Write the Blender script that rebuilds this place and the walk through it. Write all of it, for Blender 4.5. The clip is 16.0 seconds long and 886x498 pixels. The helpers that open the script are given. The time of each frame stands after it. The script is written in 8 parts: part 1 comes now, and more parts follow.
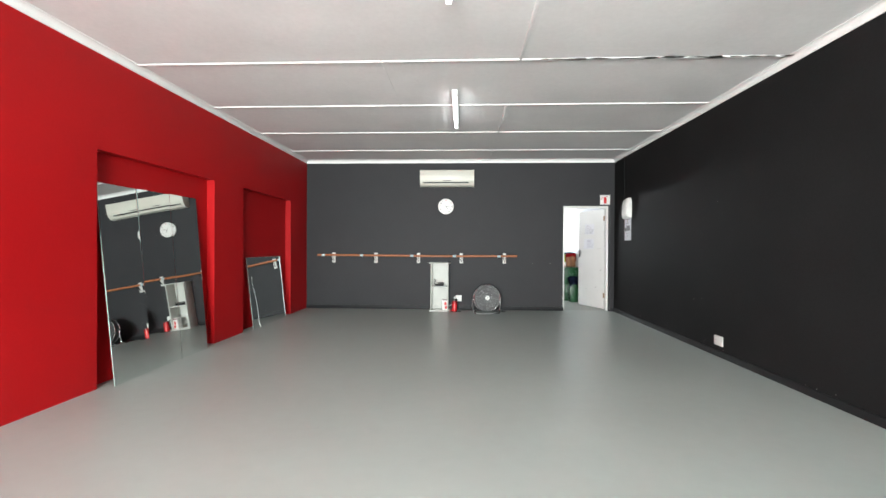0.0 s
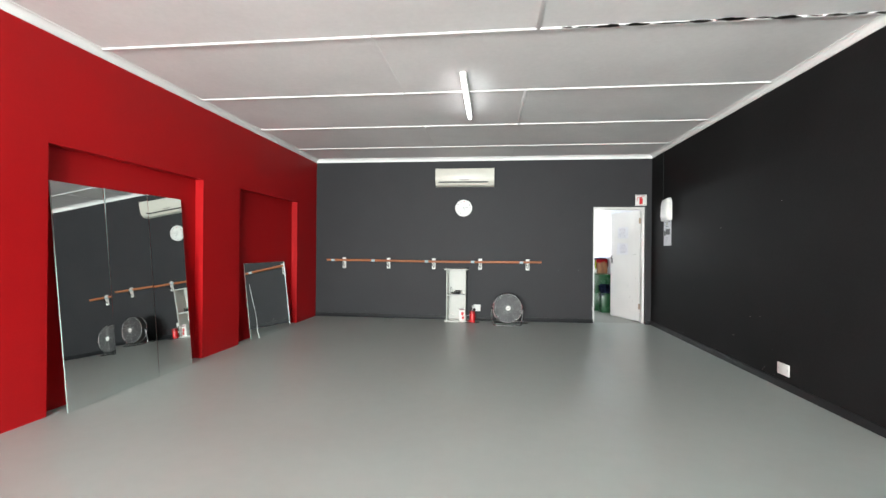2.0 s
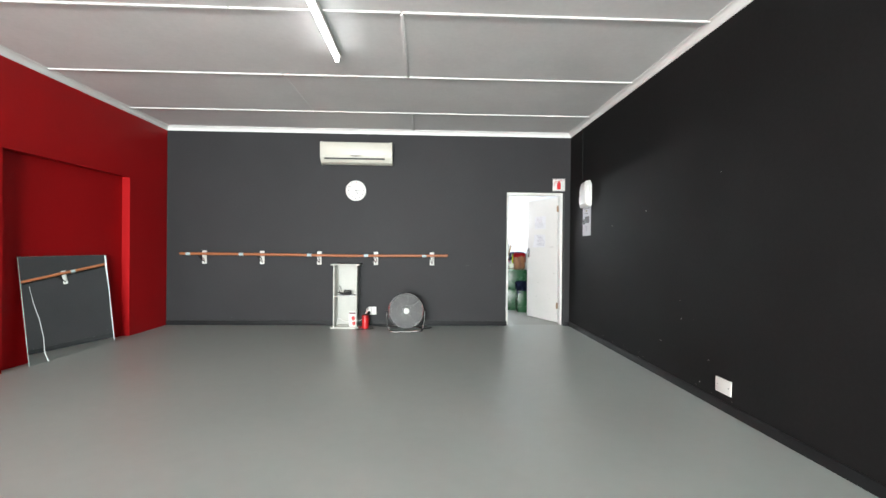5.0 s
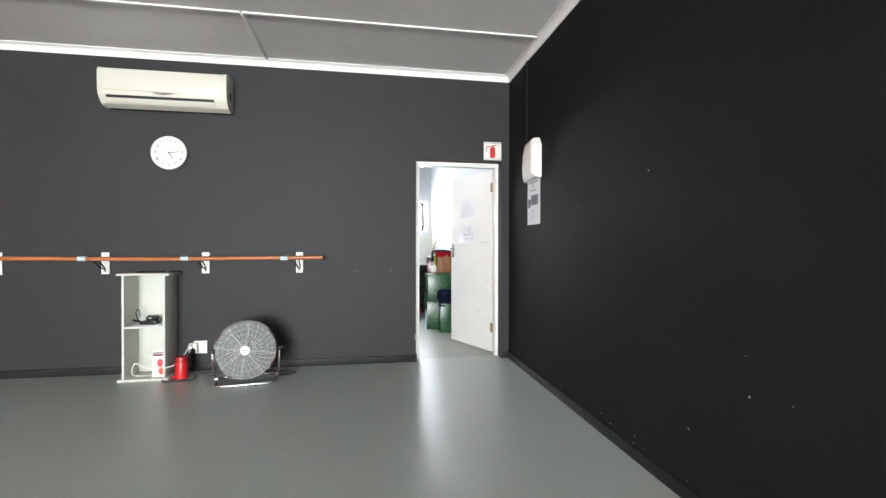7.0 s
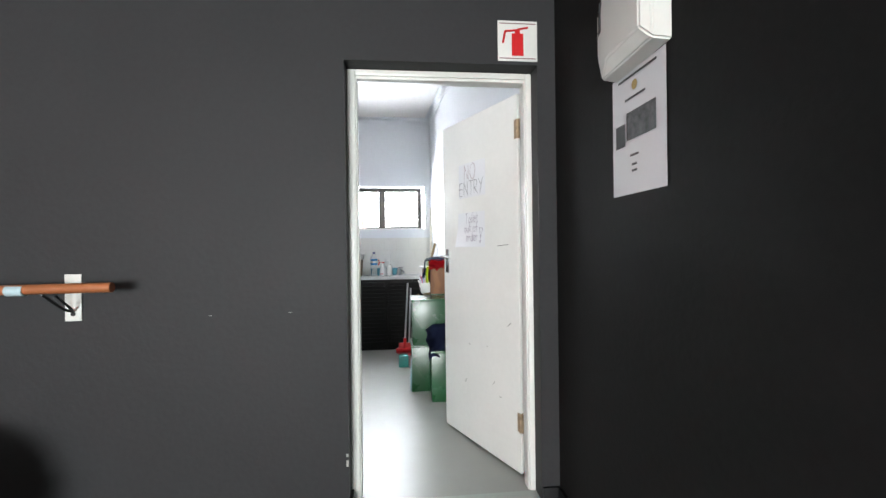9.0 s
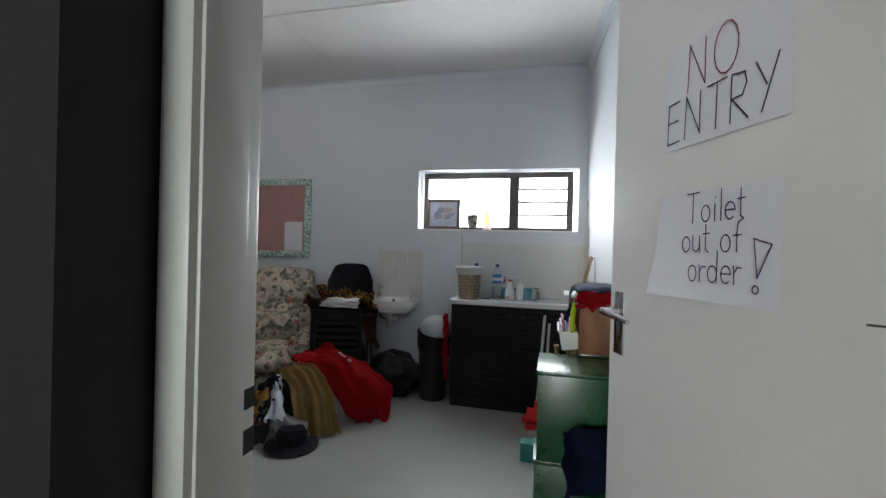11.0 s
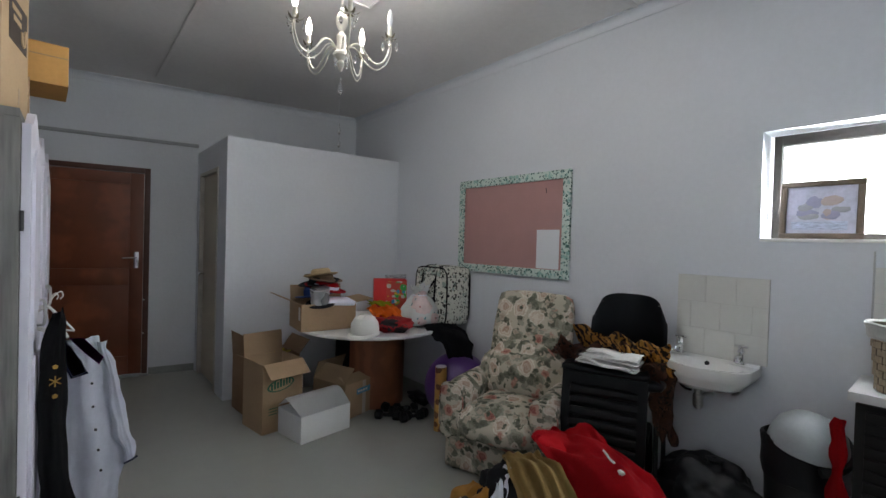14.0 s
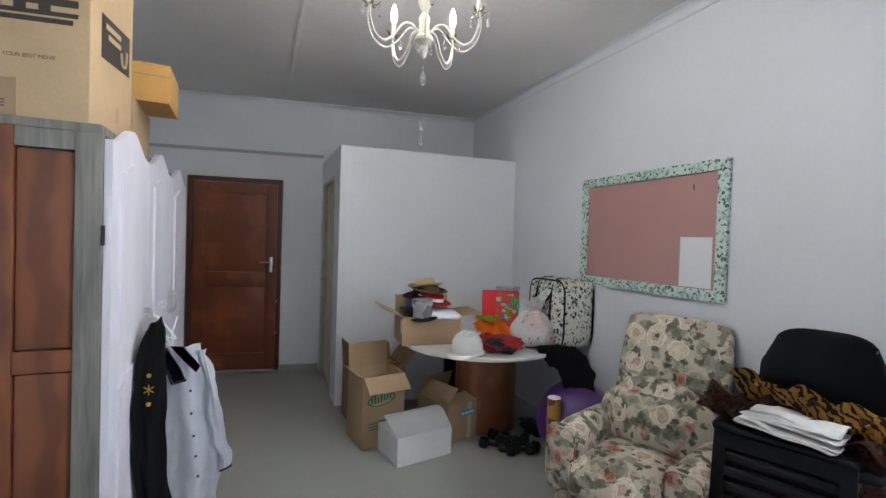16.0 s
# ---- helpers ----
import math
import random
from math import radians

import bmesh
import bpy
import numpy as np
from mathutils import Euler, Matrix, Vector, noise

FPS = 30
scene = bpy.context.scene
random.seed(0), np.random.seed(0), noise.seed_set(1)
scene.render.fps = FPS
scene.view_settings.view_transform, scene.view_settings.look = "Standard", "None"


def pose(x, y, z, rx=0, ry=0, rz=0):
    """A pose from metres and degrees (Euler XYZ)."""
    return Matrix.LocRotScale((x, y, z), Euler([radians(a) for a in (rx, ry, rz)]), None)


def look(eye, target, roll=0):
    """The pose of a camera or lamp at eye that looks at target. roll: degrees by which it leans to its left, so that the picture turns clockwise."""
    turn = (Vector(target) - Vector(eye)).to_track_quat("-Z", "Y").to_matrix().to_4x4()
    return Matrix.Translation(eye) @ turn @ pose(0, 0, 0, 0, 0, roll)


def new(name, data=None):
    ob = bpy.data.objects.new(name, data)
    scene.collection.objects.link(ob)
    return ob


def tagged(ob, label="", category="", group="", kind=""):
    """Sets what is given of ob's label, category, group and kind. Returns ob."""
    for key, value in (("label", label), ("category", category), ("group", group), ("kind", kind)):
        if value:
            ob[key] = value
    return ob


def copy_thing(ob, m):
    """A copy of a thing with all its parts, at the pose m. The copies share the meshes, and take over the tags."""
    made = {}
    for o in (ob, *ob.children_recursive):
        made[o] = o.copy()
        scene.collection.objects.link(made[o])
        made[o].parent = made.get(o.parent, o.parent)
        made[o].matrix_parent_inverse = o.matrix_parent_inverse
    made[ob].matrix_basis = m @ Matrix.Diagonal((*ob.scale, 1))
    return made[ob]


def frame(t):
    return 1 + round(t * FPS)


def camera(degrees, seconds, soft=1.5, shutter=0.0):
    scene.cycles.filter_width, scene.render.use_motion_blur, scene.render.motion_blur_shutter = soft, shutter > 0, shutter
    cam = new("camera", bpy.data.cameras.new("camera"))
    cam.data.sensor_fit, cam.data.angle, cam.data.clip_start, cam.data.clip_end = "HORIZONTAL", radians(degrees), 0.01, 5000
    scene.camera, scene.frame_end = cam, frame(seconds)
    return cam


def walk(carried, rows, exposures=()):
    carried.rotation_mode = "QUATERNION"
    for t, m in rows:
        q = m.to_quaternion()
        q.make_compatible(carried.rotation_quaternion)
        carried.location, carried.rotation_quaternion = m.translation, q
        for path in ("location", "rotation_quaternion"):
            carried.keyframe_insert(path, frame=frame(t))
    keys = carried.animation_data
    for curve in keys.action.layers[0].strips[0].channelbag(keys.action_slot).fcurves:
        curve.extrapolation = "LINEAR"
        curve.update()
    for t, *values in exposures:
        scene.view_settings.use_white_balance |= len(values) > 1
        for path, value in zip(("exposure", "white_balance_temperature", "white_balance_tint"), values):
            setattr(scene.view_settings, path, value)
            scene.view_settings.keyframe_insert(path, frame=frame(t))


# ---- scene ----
cam = camera(90.2, 16.0)
PATH = [
    (0, (-1.982, -8.817, 1.256), (-2.075, -6.819, 1.245), 0.3),
    (0.5, (-1.885, -8.554, 1.284), (-2.008, -6.558, 1.277), 0.4),
    (1, (-1.843, -8.351, 1.301), (-1.988, -6.356, 1.294), 0.4),
    (1.5, (-1.821, -8.219, 1.313), (-1.989, -6.227, 1.307), 0.5),
    (2, (-1.791, -8.128, 1.307), (-2.017, -6.141, 1.305), 0.5),
    (2.5, (-1.765, -8.063, 1.321), (-2.04, -6.082, 1.318), 0.6),
    (3, (-1.727, -8.015, 1.321), (-2.033, -6.039, 1.32), 0.5),
    (3.2, (-1.715, -7.983, 1.313), (-2.027, -6.008, 1.311), 0.5),
    (5.3, (-1.176, -6.487, 1.2), (-0.998, -4.495, 1.19), 0.4),
    (5.5, (-1.122, -6.273, 1.2), (-0.88, -4.287, 1.184), 0.3),
    (6, (-0.954, -5.704, 1.198), (-0.628, -3.73, 1.179), 0.2),
    (6.5, (-0.712, -5.124, 1.187), (-0.382, -3.152, 1.176), 0.1),
    (7, (-0.499, -4.519, 1.192), (-0.167, -2.547, 1.177), 0.1),
    (7.5, (-0.304, -3.907, 1.206), (0.039, -1.937, 1.194), 0.1),
    (8, (-0.128, -3.273, 1.186), (0.216, -1.303, 1.178), 0.1),
    (8.2, (-0.06, -3.029, 1.189), (0.286, -1.059, 1.182), 0.2),
    (10.3, (0.451, -0.792, 1.271), (0.219, 1.194, 1.27), 0.6),
    (10.5, (0.406, -0.67, 1.276), (0.119, 1.31, 1.277), 1.8),
    (11, (0.382, -0.277, 1.31), (-0.105, 1.663, 1.3), 1.5),
    (11.5, (0.338, 0.057, 1.335), (-0.348, 1.935, 1.32), 1.5),
    (12, (0.273, 0.305, 1.359), (-0.61, 2.099, 1.342), 1.6),
    (12.5, (0.167, 0.516, 1.398), (-0.898, 2.208, 1.374), 1.6),
    (13, (0.067, 0.693, 1.403), (-1.17, 2.264, 1.377), 1.7),
    (13.5, (-0.046, 0.858, 1.414), (-1.437, 2.295, 1.382), 1.7),
    (14, (-0.167, 0.966, 1.405), (-1.695, 2.255, 1.374), 1.7),
    (14.5, (-0.285, 1.053, 1.415), (-1.928, 2.193, 1.383), 1.7),
    (15, (-0.343, 1.143, 1.426), (-2.067, 2.158, 1.391), 1.8),
    (15.5, (-0.368, 1.253, 1.446), (-2.158, 2.144, 1.409), 1.7),
    (16, (-0.378, 1.331, 1.454), (-2.222, 2.104, 1.416), 1.8),
]
walk(cam, [(t, look(eye, target, roll)) for t, eye, target, roll in PATH],
     exposures=[(0, 0.66), (3.2, 0.76), (6.0, 0.9), (8.2, 0.92), (10.3, -0.32), (11.0, -0.62), (11.5, -0.85), (12.0, -1.15), (12.6, -1.25), (13.3, -0.85), (14.0, -0.05), (14.6, 0.42), (16.0, 0.62)])

# ---- light ----
world = bpy.data.worlds.new("world")
scene.world = world
world.use_nodes = True
wn = world.node_tree.nodes
sky = wn.new("ShaderNodeTexSky")
sky.sky_type, sky.sun_disc = "NISHITA", False
sky.sun_elevation, sky.sun_rotation = radians(48), radians(150)
wn["Background"].inputs[1].default_value = 0.12
world.node_tree.links.new(sky.outputs[0], wn["Background"].inputs[0])


def lamp(name, kind, m, power, colour=(1, 1, 1), **kw):
    d = bpy.data.lights.new(name, kind)
    d.energy, d.color = power, colour
    for k, v in kw.items():
        if k == "size":
            d.size = v
        elif k == "size_y":
            d.shape, d.size_y = "RECTANGLE", v
        elif k == "angle":
            d.angle = v
        elif k == "radius":
            d.shadow_soft_size = v
    ob = new(name, d)
    ob.matrix_world = m
    return ob


lamp("sun", "SUN", look((0, -18, 12), (1.2, -13, 4)), 2.5, (1, 0.95, 0.88), angle=radians(0.6))
# daylight in the shopfront behind the walker and in the small window
lamp("shopfront_daylight", "AREA", look((-2.6, -14.0, 1.55), (-2.3, 0, 1.45)), 1300, (0.90, 0.97, 0.965), size=4.0, size_y=2.3)
lamp("window_daylight", "AREA", look((-0.14, 3.86, 1.74), (0.5, 0.6, 0.75)), 98, (0.9, 0.96, 1), size=1.35, size_y=0.5)

# ---- materials ----
MATS = {}


def mat(name, colour, rough=0.6, metal=0.0, var=0.12, scale=4.0, bump=0.0, bscale=60.0, coat=0.0, spec=0.5, stretch=(1, 1, 1), rvar=0.1):
    """Plain painted or solid stuff: base colour with broad and fine variation, uneven gloss and fine relief."""
    if name in MATS:
        return MATS[name]
    m = bpy.data.materials.new(name)
    m.use_nodes = True
    nt = m.node_tree
    b = nt.nodes["Principled BSDF"]
    tc = nt.nodes.new("ShaderNodeTexCoord")
    mp = nt.nodes.new("ShaderNodeMapping")
    mp.inputs["Scale"].default_value = stretch
    nt.links.new(tc.outputs["Object"], mp.inputs[0])
    n1 = nt.nodes.new("ShaderNodeTexNoise")
    n1.inputs["Scale"].default_value, n1.inputs["Detail"].default_value = scale, 6
    nt.links.new(mp.outputs[0], n1.inputs["Vector"])
    n2 = nt.nodes.new("ShaderNodeTexNoise")
    n2.inputs["Scale"].default_value, n2.inputs["Detail"].default_value = bscale, 4
    nt.links.new(mp.outputs[0], n2.inputs["Vector"])
    mx = nt.nodes.new("ShaderNodeMix")
    mx.data_type = "FLOAT"
    mx.inputs[0].default_value = 0.35
    nt.links.new(n1.outputs[0], mx.inputs[2])
    nt.links.new(n2.outputs[0], mx.inputs[3])
    cr = nt.nodes.new("ShaderNodeValToRGB")
    cr.color_ramp.elements[0].position, cr.color_ramp.elements[1].position = 0.3, 0.7
    lo, hi = [max(0, c * (1 - var)) for c in colour], [min(1, c * (1 + var)) for c in colour]
    cr.color_ramp.elements[0].color, cr.color_ramp.elements[1].color = (*lo, 1), (*hi, 1)
    nt.links.new(mx.outputs[0], cr.inputs[0])
    nt.links.new(cr.outputs[0], b.inputs["Base Color"])
    mr = nt.nodes.new("ShaderNodeMapRange")
    mr.inputs[3].default_value, mr.inputs[4].default_value = max(0.02, rough - rvar), min(1, rough + rvar)
    nt.links.new(n1.outputs[0], mr.inputs[0])
    nt.links.new(mr.outputs[0], b.inputs["Roughness"])
    b.inputs["Metallic"].default_value = metal
    b.inputs["Specular IOR Level"].default_value = spec
    b.inputs["Coat Weight"].default_value = coat
    if bump:
        bp = nt.nodes.new("ShaderNodeBump")
        bp.inputs["Strength"].default_value, bp.inputs["Distance"].default_value = bump, 0.004
        nt.links.new(n2.outputs[0], bp.inputs["Height"])
        nt.links.new(bp.outputs[0], b.inputs["Normal"])
    MATS[name] = m
    return m


RED = mat("red_wall_paint", (0.36, 0.004, 0.006), 0.5, var=0.06, scale=1.2, bump=0.25, bscale=45, spec=0.2)
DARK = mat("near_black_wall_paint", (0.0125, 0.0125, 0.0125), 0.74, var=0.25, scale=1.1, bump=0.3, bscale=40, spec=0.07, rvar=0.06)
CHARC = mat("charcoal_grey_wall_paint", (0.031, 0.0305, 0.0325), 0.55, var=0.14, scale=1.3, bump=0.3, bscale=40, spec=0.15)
CEIL = mat("white_ceiling_board", (0.74, 0.72, 0.71), 0.7, var=0.07, scale=1.5, bump=0.2, bscale=25)
TRIMW = mat("white_trim_paint", (0.78, 0.77, 0.75), 0.5, var=0.05, scale=3)
FLOOR1 = mat("grey_painted_floor", (0.335, 0.365, 0.345), 0.33, var=0.05, scale=0.7, bscale=9, rvar=0.015)
FLOOR2 = mat("pale_grey_floor", (0.28, 0.285, 0.265), 0.38, var=0.06, scale=1.0, bscale=9, rvar=0.015)
WALLW = mat("white_wall_paint", (0.64, 0.66, 0.70), 0.55, var=0.05, scale=1.0, bump=0.2, bscale=35)
MIRROR = mat("mirror_glass", (0.80, 0.84, 0.83), 0.12, metal=1.0, var=0.02)
MATS["mirror_glass"].node_tree.nodes["Principled BSDF"].inputs["Roughness"].default_value = 0.015
for l in list(MIRROR.node_tree.links):
    if l.to_socket.name == "Roughness":
        MIRROR.node_tree.links.remove(l)


def glow(name, colour, power):
    m = bpy.data.materials.new(name)
    m.use_nodes = True
    b = m.node_tree.nodes["Principled BSDF"]
    b.inputs["Base Color"].default_value = (*colour, 1)
    b.inputs["Emission Color"].default_value = (*colour, 1)
    b.inputs["Emission Strength"].default_value = power
    return m


def glass(name, colour=(1, 1, 1), rough=0.02, ior=1.45):
    m = bpy.data.materials.new(name)
    m.use_nodes = True
    b = m.node_tree.nodes["Principled BSDF"]
    b.inputs["Base Color"].default_value = (*colour, 1)
    b.inputs["Roughness"].default_value, b.inputs["IOR"].default_value = rough, ior
    b.inputs["Transmission Weight"].default_value = 1
    return m


def frosted(name, colour):
    """Thin tinted glass that lets light through and scatters it."""
    m = bpy.data.materials.new(name)
    m.use_nodes = True
    nt = m.node_tree
    b = nt.nodes["Principled BSDF"]
    b.inputs["Base Color"].default_value = (*colour, 1)
    b.inputs["Roughness"].default_value = 0.15
    tr = nt.nodes.new("ShaderNodeBsdfTranslucent")
    tr.inputs[0].default_value = (*colour, 1)
    mx = nt.nodes.new("ShaderNodeMixShader")
    mx.inputs[0].default_value = 0.85
    nt.links.new(b.outputs[0], mx.inputs[1])
    nt.links.new(tr.outputs[0], mx.inputs[2])
    nt.links.new(mx.outputs[0], nt.nodes["Material Output"].inputs[0])
    return m


# ---- building helpers ----
def bm_box(bm, lo, hi, bevel=0.0, rot=None):
    """Adds a box from corner to corner to a bmesh, its edges rounded where bevel is given."""
    c = [(a + b) / 2 for a, b in zip(lo, hi)]
    s = [max(abs(b - a), 1e-4) for a, b in zip(lo, hi)]
    m = Matrix.Translation(c) @ (rot or Matrix()) @ Matrix.Diagonal((*s, 1))
    r = bmesh.ops.create_cube(bm, size=1, matrix=m)
    if bevel:
        es = list({e for v in r["verts"] for e in v.link_edges})
        bmesh.ops.bevel(bm, geom=es, offset=bevel, segments=2, affect="EDGES", profile=0.6)
    return bm


def box(lo, hi, bevel=0.0, rot=None):
    return bm_box(bmesh.new(), lo, hi, bevel, rot)


def bm_cyl(bm, a, b, r1, r2=None, seg=16, caps=True):
    a, b = Vector(a), Vector(b)
    d = b - a
    m = Matrix.Translation((a + b) / 2) @ d.to_track_quat("Z", "Y").to_matrix().to_4x4()
    bmesh.ops.create_cone(bm, cap_ends=caps, segments=seg, radius1=r1, radius2=r1 if r2 is None else r2, depth=d.length, matrix=m)
    return bm


def cyl(a, b, r1, r2=None, seg=16, caps=True):
    return bm_cyl(bmesh.new(), a, b, r1, r2, seg, caps)


def bm_lathe(bm, prof, centre=(0, 0, 0), seg=24):
    """Turns a profile of (radius, height) about the upright axis."""
    rings = []
    for r, z in prof:
        rings.append([bm.verts.new((centre[0] + r * math.cos(2 * math.pi * i / seg), centre[1] + r * math.sin(2 * math.pi * i / seg), centre[2] + z)) for i in range(seg)])
    for a, b in zip(rings, rings[1:]):
        for i in range(seg):
            bm.faces.new((a[i], a[(i + 1) % seg], b[(i + 1) % seg], b[i]))
    if prof[0][0] > 1e-5:
        bm.faces.new(rings[0][::-1])
    if prof[-1][0] > 1e-5:
        bm.faces.new(rings[-1])
    bmesh.ops.remove_doubles(bm, verts=bm.verts, dist=1e-6)
    return bm


def lathe(prof, centre=(0, 0, 0), seg=24):
    return bm_lathe(bmesh.new(), prof, centre, seg)


def bm_tube(bm, pts, r, seg=8):
    """A round rod that follows a line of points."""
    pts = [Vector(p) for p in pts]
    rings = []
    for i, p in enumerate(pts):
        d = (pts[min(i + 1, len(pts) - 1)] - pts[max(i - 1, 0)]).normalized()
        q = d.to_track_quat("Z", "Y")
        rr = r[i] if isinstance(r, (list, tuple)) else r
        rings.append([bm.verts.new(p + q @ Vector((rr * math.cos(2 * math.pi * k / seg), rr * math.sin(2 * math.pi * k / seg), 0))) for k in range(seg)])
    for a, b in zip(rings, rings[1:]):
        off = min(range(seg), key=lambda o: (a[0].co - b[o].co).length)
        for k in range(seg):
            bm.faces.new((a[k], a[(k + 1) % seg], b[(k + 1 + off) % seg], b[(k + off) % seg]))
    bm.faces.new(rings[0][::-1])
    bm.faces.new(rings[-1])
    return bm


def tube(pts, r, seg=8):
    return bm_tube(bmesh.new(), pts, r, seg)


def curve_pts(ctrl, n=24):
    """A smooth line through control points."""
    c = [Vector(p) for p in ctrl]
    c = [2 * c[0] - c[1]] + c + [2 * c[-1] - c[-2]]
    out = []
    spans = len(c) - 3
    for i in range(spans):
        p0, p1, p2, p3 = c[i:i + 4]
        k = max(2, n // spans)
        for j in range(k):
            t = j / k
            out.append(0.5 * ((2 * p1) + (p2 - p0) * t + (2 * p0 - 5 * p1 + 4 * p2 - p3) * t * t + (3 * p1 - p0 - 3 * p2 + p3) * t ** 3))
    out.append(c[-2])
    return out


def bm_prism(bm, poly, z0, z1):
    """An upright prism on a floor outline."""
    a = [bm.verts.new((x, y, z0)) for x, y in poly]
    b = [bm.verts.new((x, y, z1)) for x, y in poly]
    n = len(poly)
    bm.faces.new(a[::-1])
    bm.faces.new(b)
    for i in range(n):
        bm.faces.new((a[i], a[(i + 1) % n], b[(i + 1) % n], b[i]))
    bmesh.ops.recalc_face_normals(bm, faces=bm.faces)
    return bm


def prism(poly, z0, z1):
    return bm_prism(bmesh.new(), poly, z0, z1)


def mesh_of(bm, name, material, smooth=True):
    me = bpy.data.meshes.new(name)
    soft = bm.verts.layers.int.get("soft") is not None
    if soft:
        bm.verts.layers.int.remove(bm.verts.layers.int["soft"])
    bmesh.ops.recalc_face_normals(bm, faces=bm.faces)
    bm.to_mesh(me)
    bm.free()
    if smooth:
        me.polygons.foreach_set("use_smooth", [True] * len(me.polygons))
        me.set_sharp_from_angle(angle=radians(80 if soft else 29))
    for mm in (material if isinstance(material, (list, tuple)) else [material]):
        me.materials.append(mm)
    return me


def part(name, bm, material, parent=None, label=""):
    """Links a bmesh as one mesh object under a thing or a part."""
    ob = new(name, mesh_of(bm, name, material))
    if parent is not None:
        ob.parent = parent
    if label:
        ob["label"] = label
    return ob


def thing(name, label, category, m=None, group=""):
    """An empty at the base of a thing, which parents its parts."""
    ob = new(name)
    ob.empty_display_size = 0.1
    if m is not None:
        ob.matrix_basis = m
    return tagged(ob, label, category, group)


def single(name, bm, material, label, category, m=None, group=""):
    ob = part(name, bm, material)
    if m is not None:
        ob.matrix_basis = m
    return tagged(ob, label, category, group)


def setting(name, bm, material, label="", category=""):
    return tagged(part(name, bm, material), label, category, kind="structure")


# ---- the studio: walls, floor, ceiling ----
XL, XR, YB = -5.16, 0.973, -13.9
CZ1 = 2.985
T = 0.22
# red wall with two shallow niches
bm = bmesh.new()
bm_box(bm, (XL - 0.35, YB, 0), (XL - 0.10, 0.0, CZ1))
for y0, y1 in ((YB, -5.13), (-3.32, -2.58), (-0.83, 0.0)):
    bm_box(bm, (XL - 0.10, y0, 0), (XL, y1, CZ1))
for y0, y1 in ((-5.13, -3.32), (-2.58, -0.83)):
    bm_box(bm, (XL - 0.10, y0, 2.088), (XL, y1, CZ1))
setting("wall_west", bm, RED, "red painted plaster wall with two shallow niches", "wall")
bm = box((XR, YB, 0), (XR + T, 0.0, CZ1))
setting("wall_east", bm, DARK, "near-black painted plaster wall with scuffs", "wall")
# far wall with the doorway, shared with the back room
DX0, DX1, DH = -0.02, 0.885, 2.08
bm = bmesh.new()
bm_box(bm, (XL - 0.35, 0.0, 0), (DX0, 0.12, CZ1 + 0.1))
bm_box(bm, (DX1, 0.0, 0), (XR + T, 0.12, CZ1 + 0.1))
bm_box(bm, (DX0, 0.0, DH), (DX1, 0.12, CZ1 + 0.1))
setting("wall_north", bm, CHARC, "charcoal grey painted plaster wall with a doorway", "wall")
# the back room's side of that wall
bm = bmesh.new()
bm_box(bm, (-5.75, 0.12, 0), (DX0, T, CZ1 + 0.1))
bm_box(bm, (DX1, 0.12, 0), (XR + T, T, CZ1 + 0.1))
bm_box(bm, (DX0, 0.12, DH), (DX1, T, CZ1 + 0.1))
setting("wall_office_south", bm, WALLW, "white painted plaster wall", "wall")
# wall behind the walker with a wide shopfront opening
bm = bmesh.new()
bm_box(bm, (XL - 0.35, YB - T, 0), (-4.7, YB, CZ1))
bm_box(bm, (-0.5, YB - T, 0), (XR + T, YB, CZ1))
bm_box(bm, (-4.7, YB - T, 2.75), (-0.5, YB, CZ1))
bm_box(bm, (-4.7, YB - T, 0), (-0.5, YB, 0.3))
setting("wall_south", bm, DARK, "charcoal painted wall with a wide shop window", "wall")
# floors
setting("floor", box((XL - 0.35, YB - T, -0.12), (XR + T, 0.10, 0)), FLOOR1, "smooth grey painted concrete floor, slightly glossy", "floor")
setting("floor_office", box((-5.9, 0.10, -0.12), (XR + T, 4.0, 0)), FLOOR2, "pale grey smooth screed floor", "floor")
setting("ground", box((-40, -60, -0.3), (40, 60, -0.125)), mat("concrete_yard", (0.3, 0.29, 0.27), 0.9), "concrete yard outside", "ground")

# ceiling boards with half-round cover strips
bm = box((XL - 0.35, YB - T, CZ1), (XR + T, 0.0, CZ1 + 0.1))
BATTENS = [-0.90, -2.14, -3.42, -4.71, -5.95, -7.19, -8.43, -9.67, -10.91, -12.15]
for y in BATTENS:
    for xa, xb in ((XL, -2.768), (-2.752, -1.475), (-1.459, XR)):
        bm_box(bm, (xa, y - 0.016, CZ1 - 0.012), (xb, y + 0.016, CZ1 + 0.01), 0.005)
rows = [0.0] + BATTENS
for i in range(len(rows) - 1):
    # cover strips over every other row's joint, bare joints in between
    x, h, w = ((-1.467, 0.011, 0.016), (-2.76, 0.0035, 0.004))[i % 2]
    bm_box(bm, (x - w, rows[i + 1] + 0.017, CZ1 - h), (x + w, rows[i] - 0.017, CZ1 + 0.01), min(0.005, w * 0.4))
setting("ceiling", bm, CEIL, "white fibre board ceiling with cover strips", "ceiling")
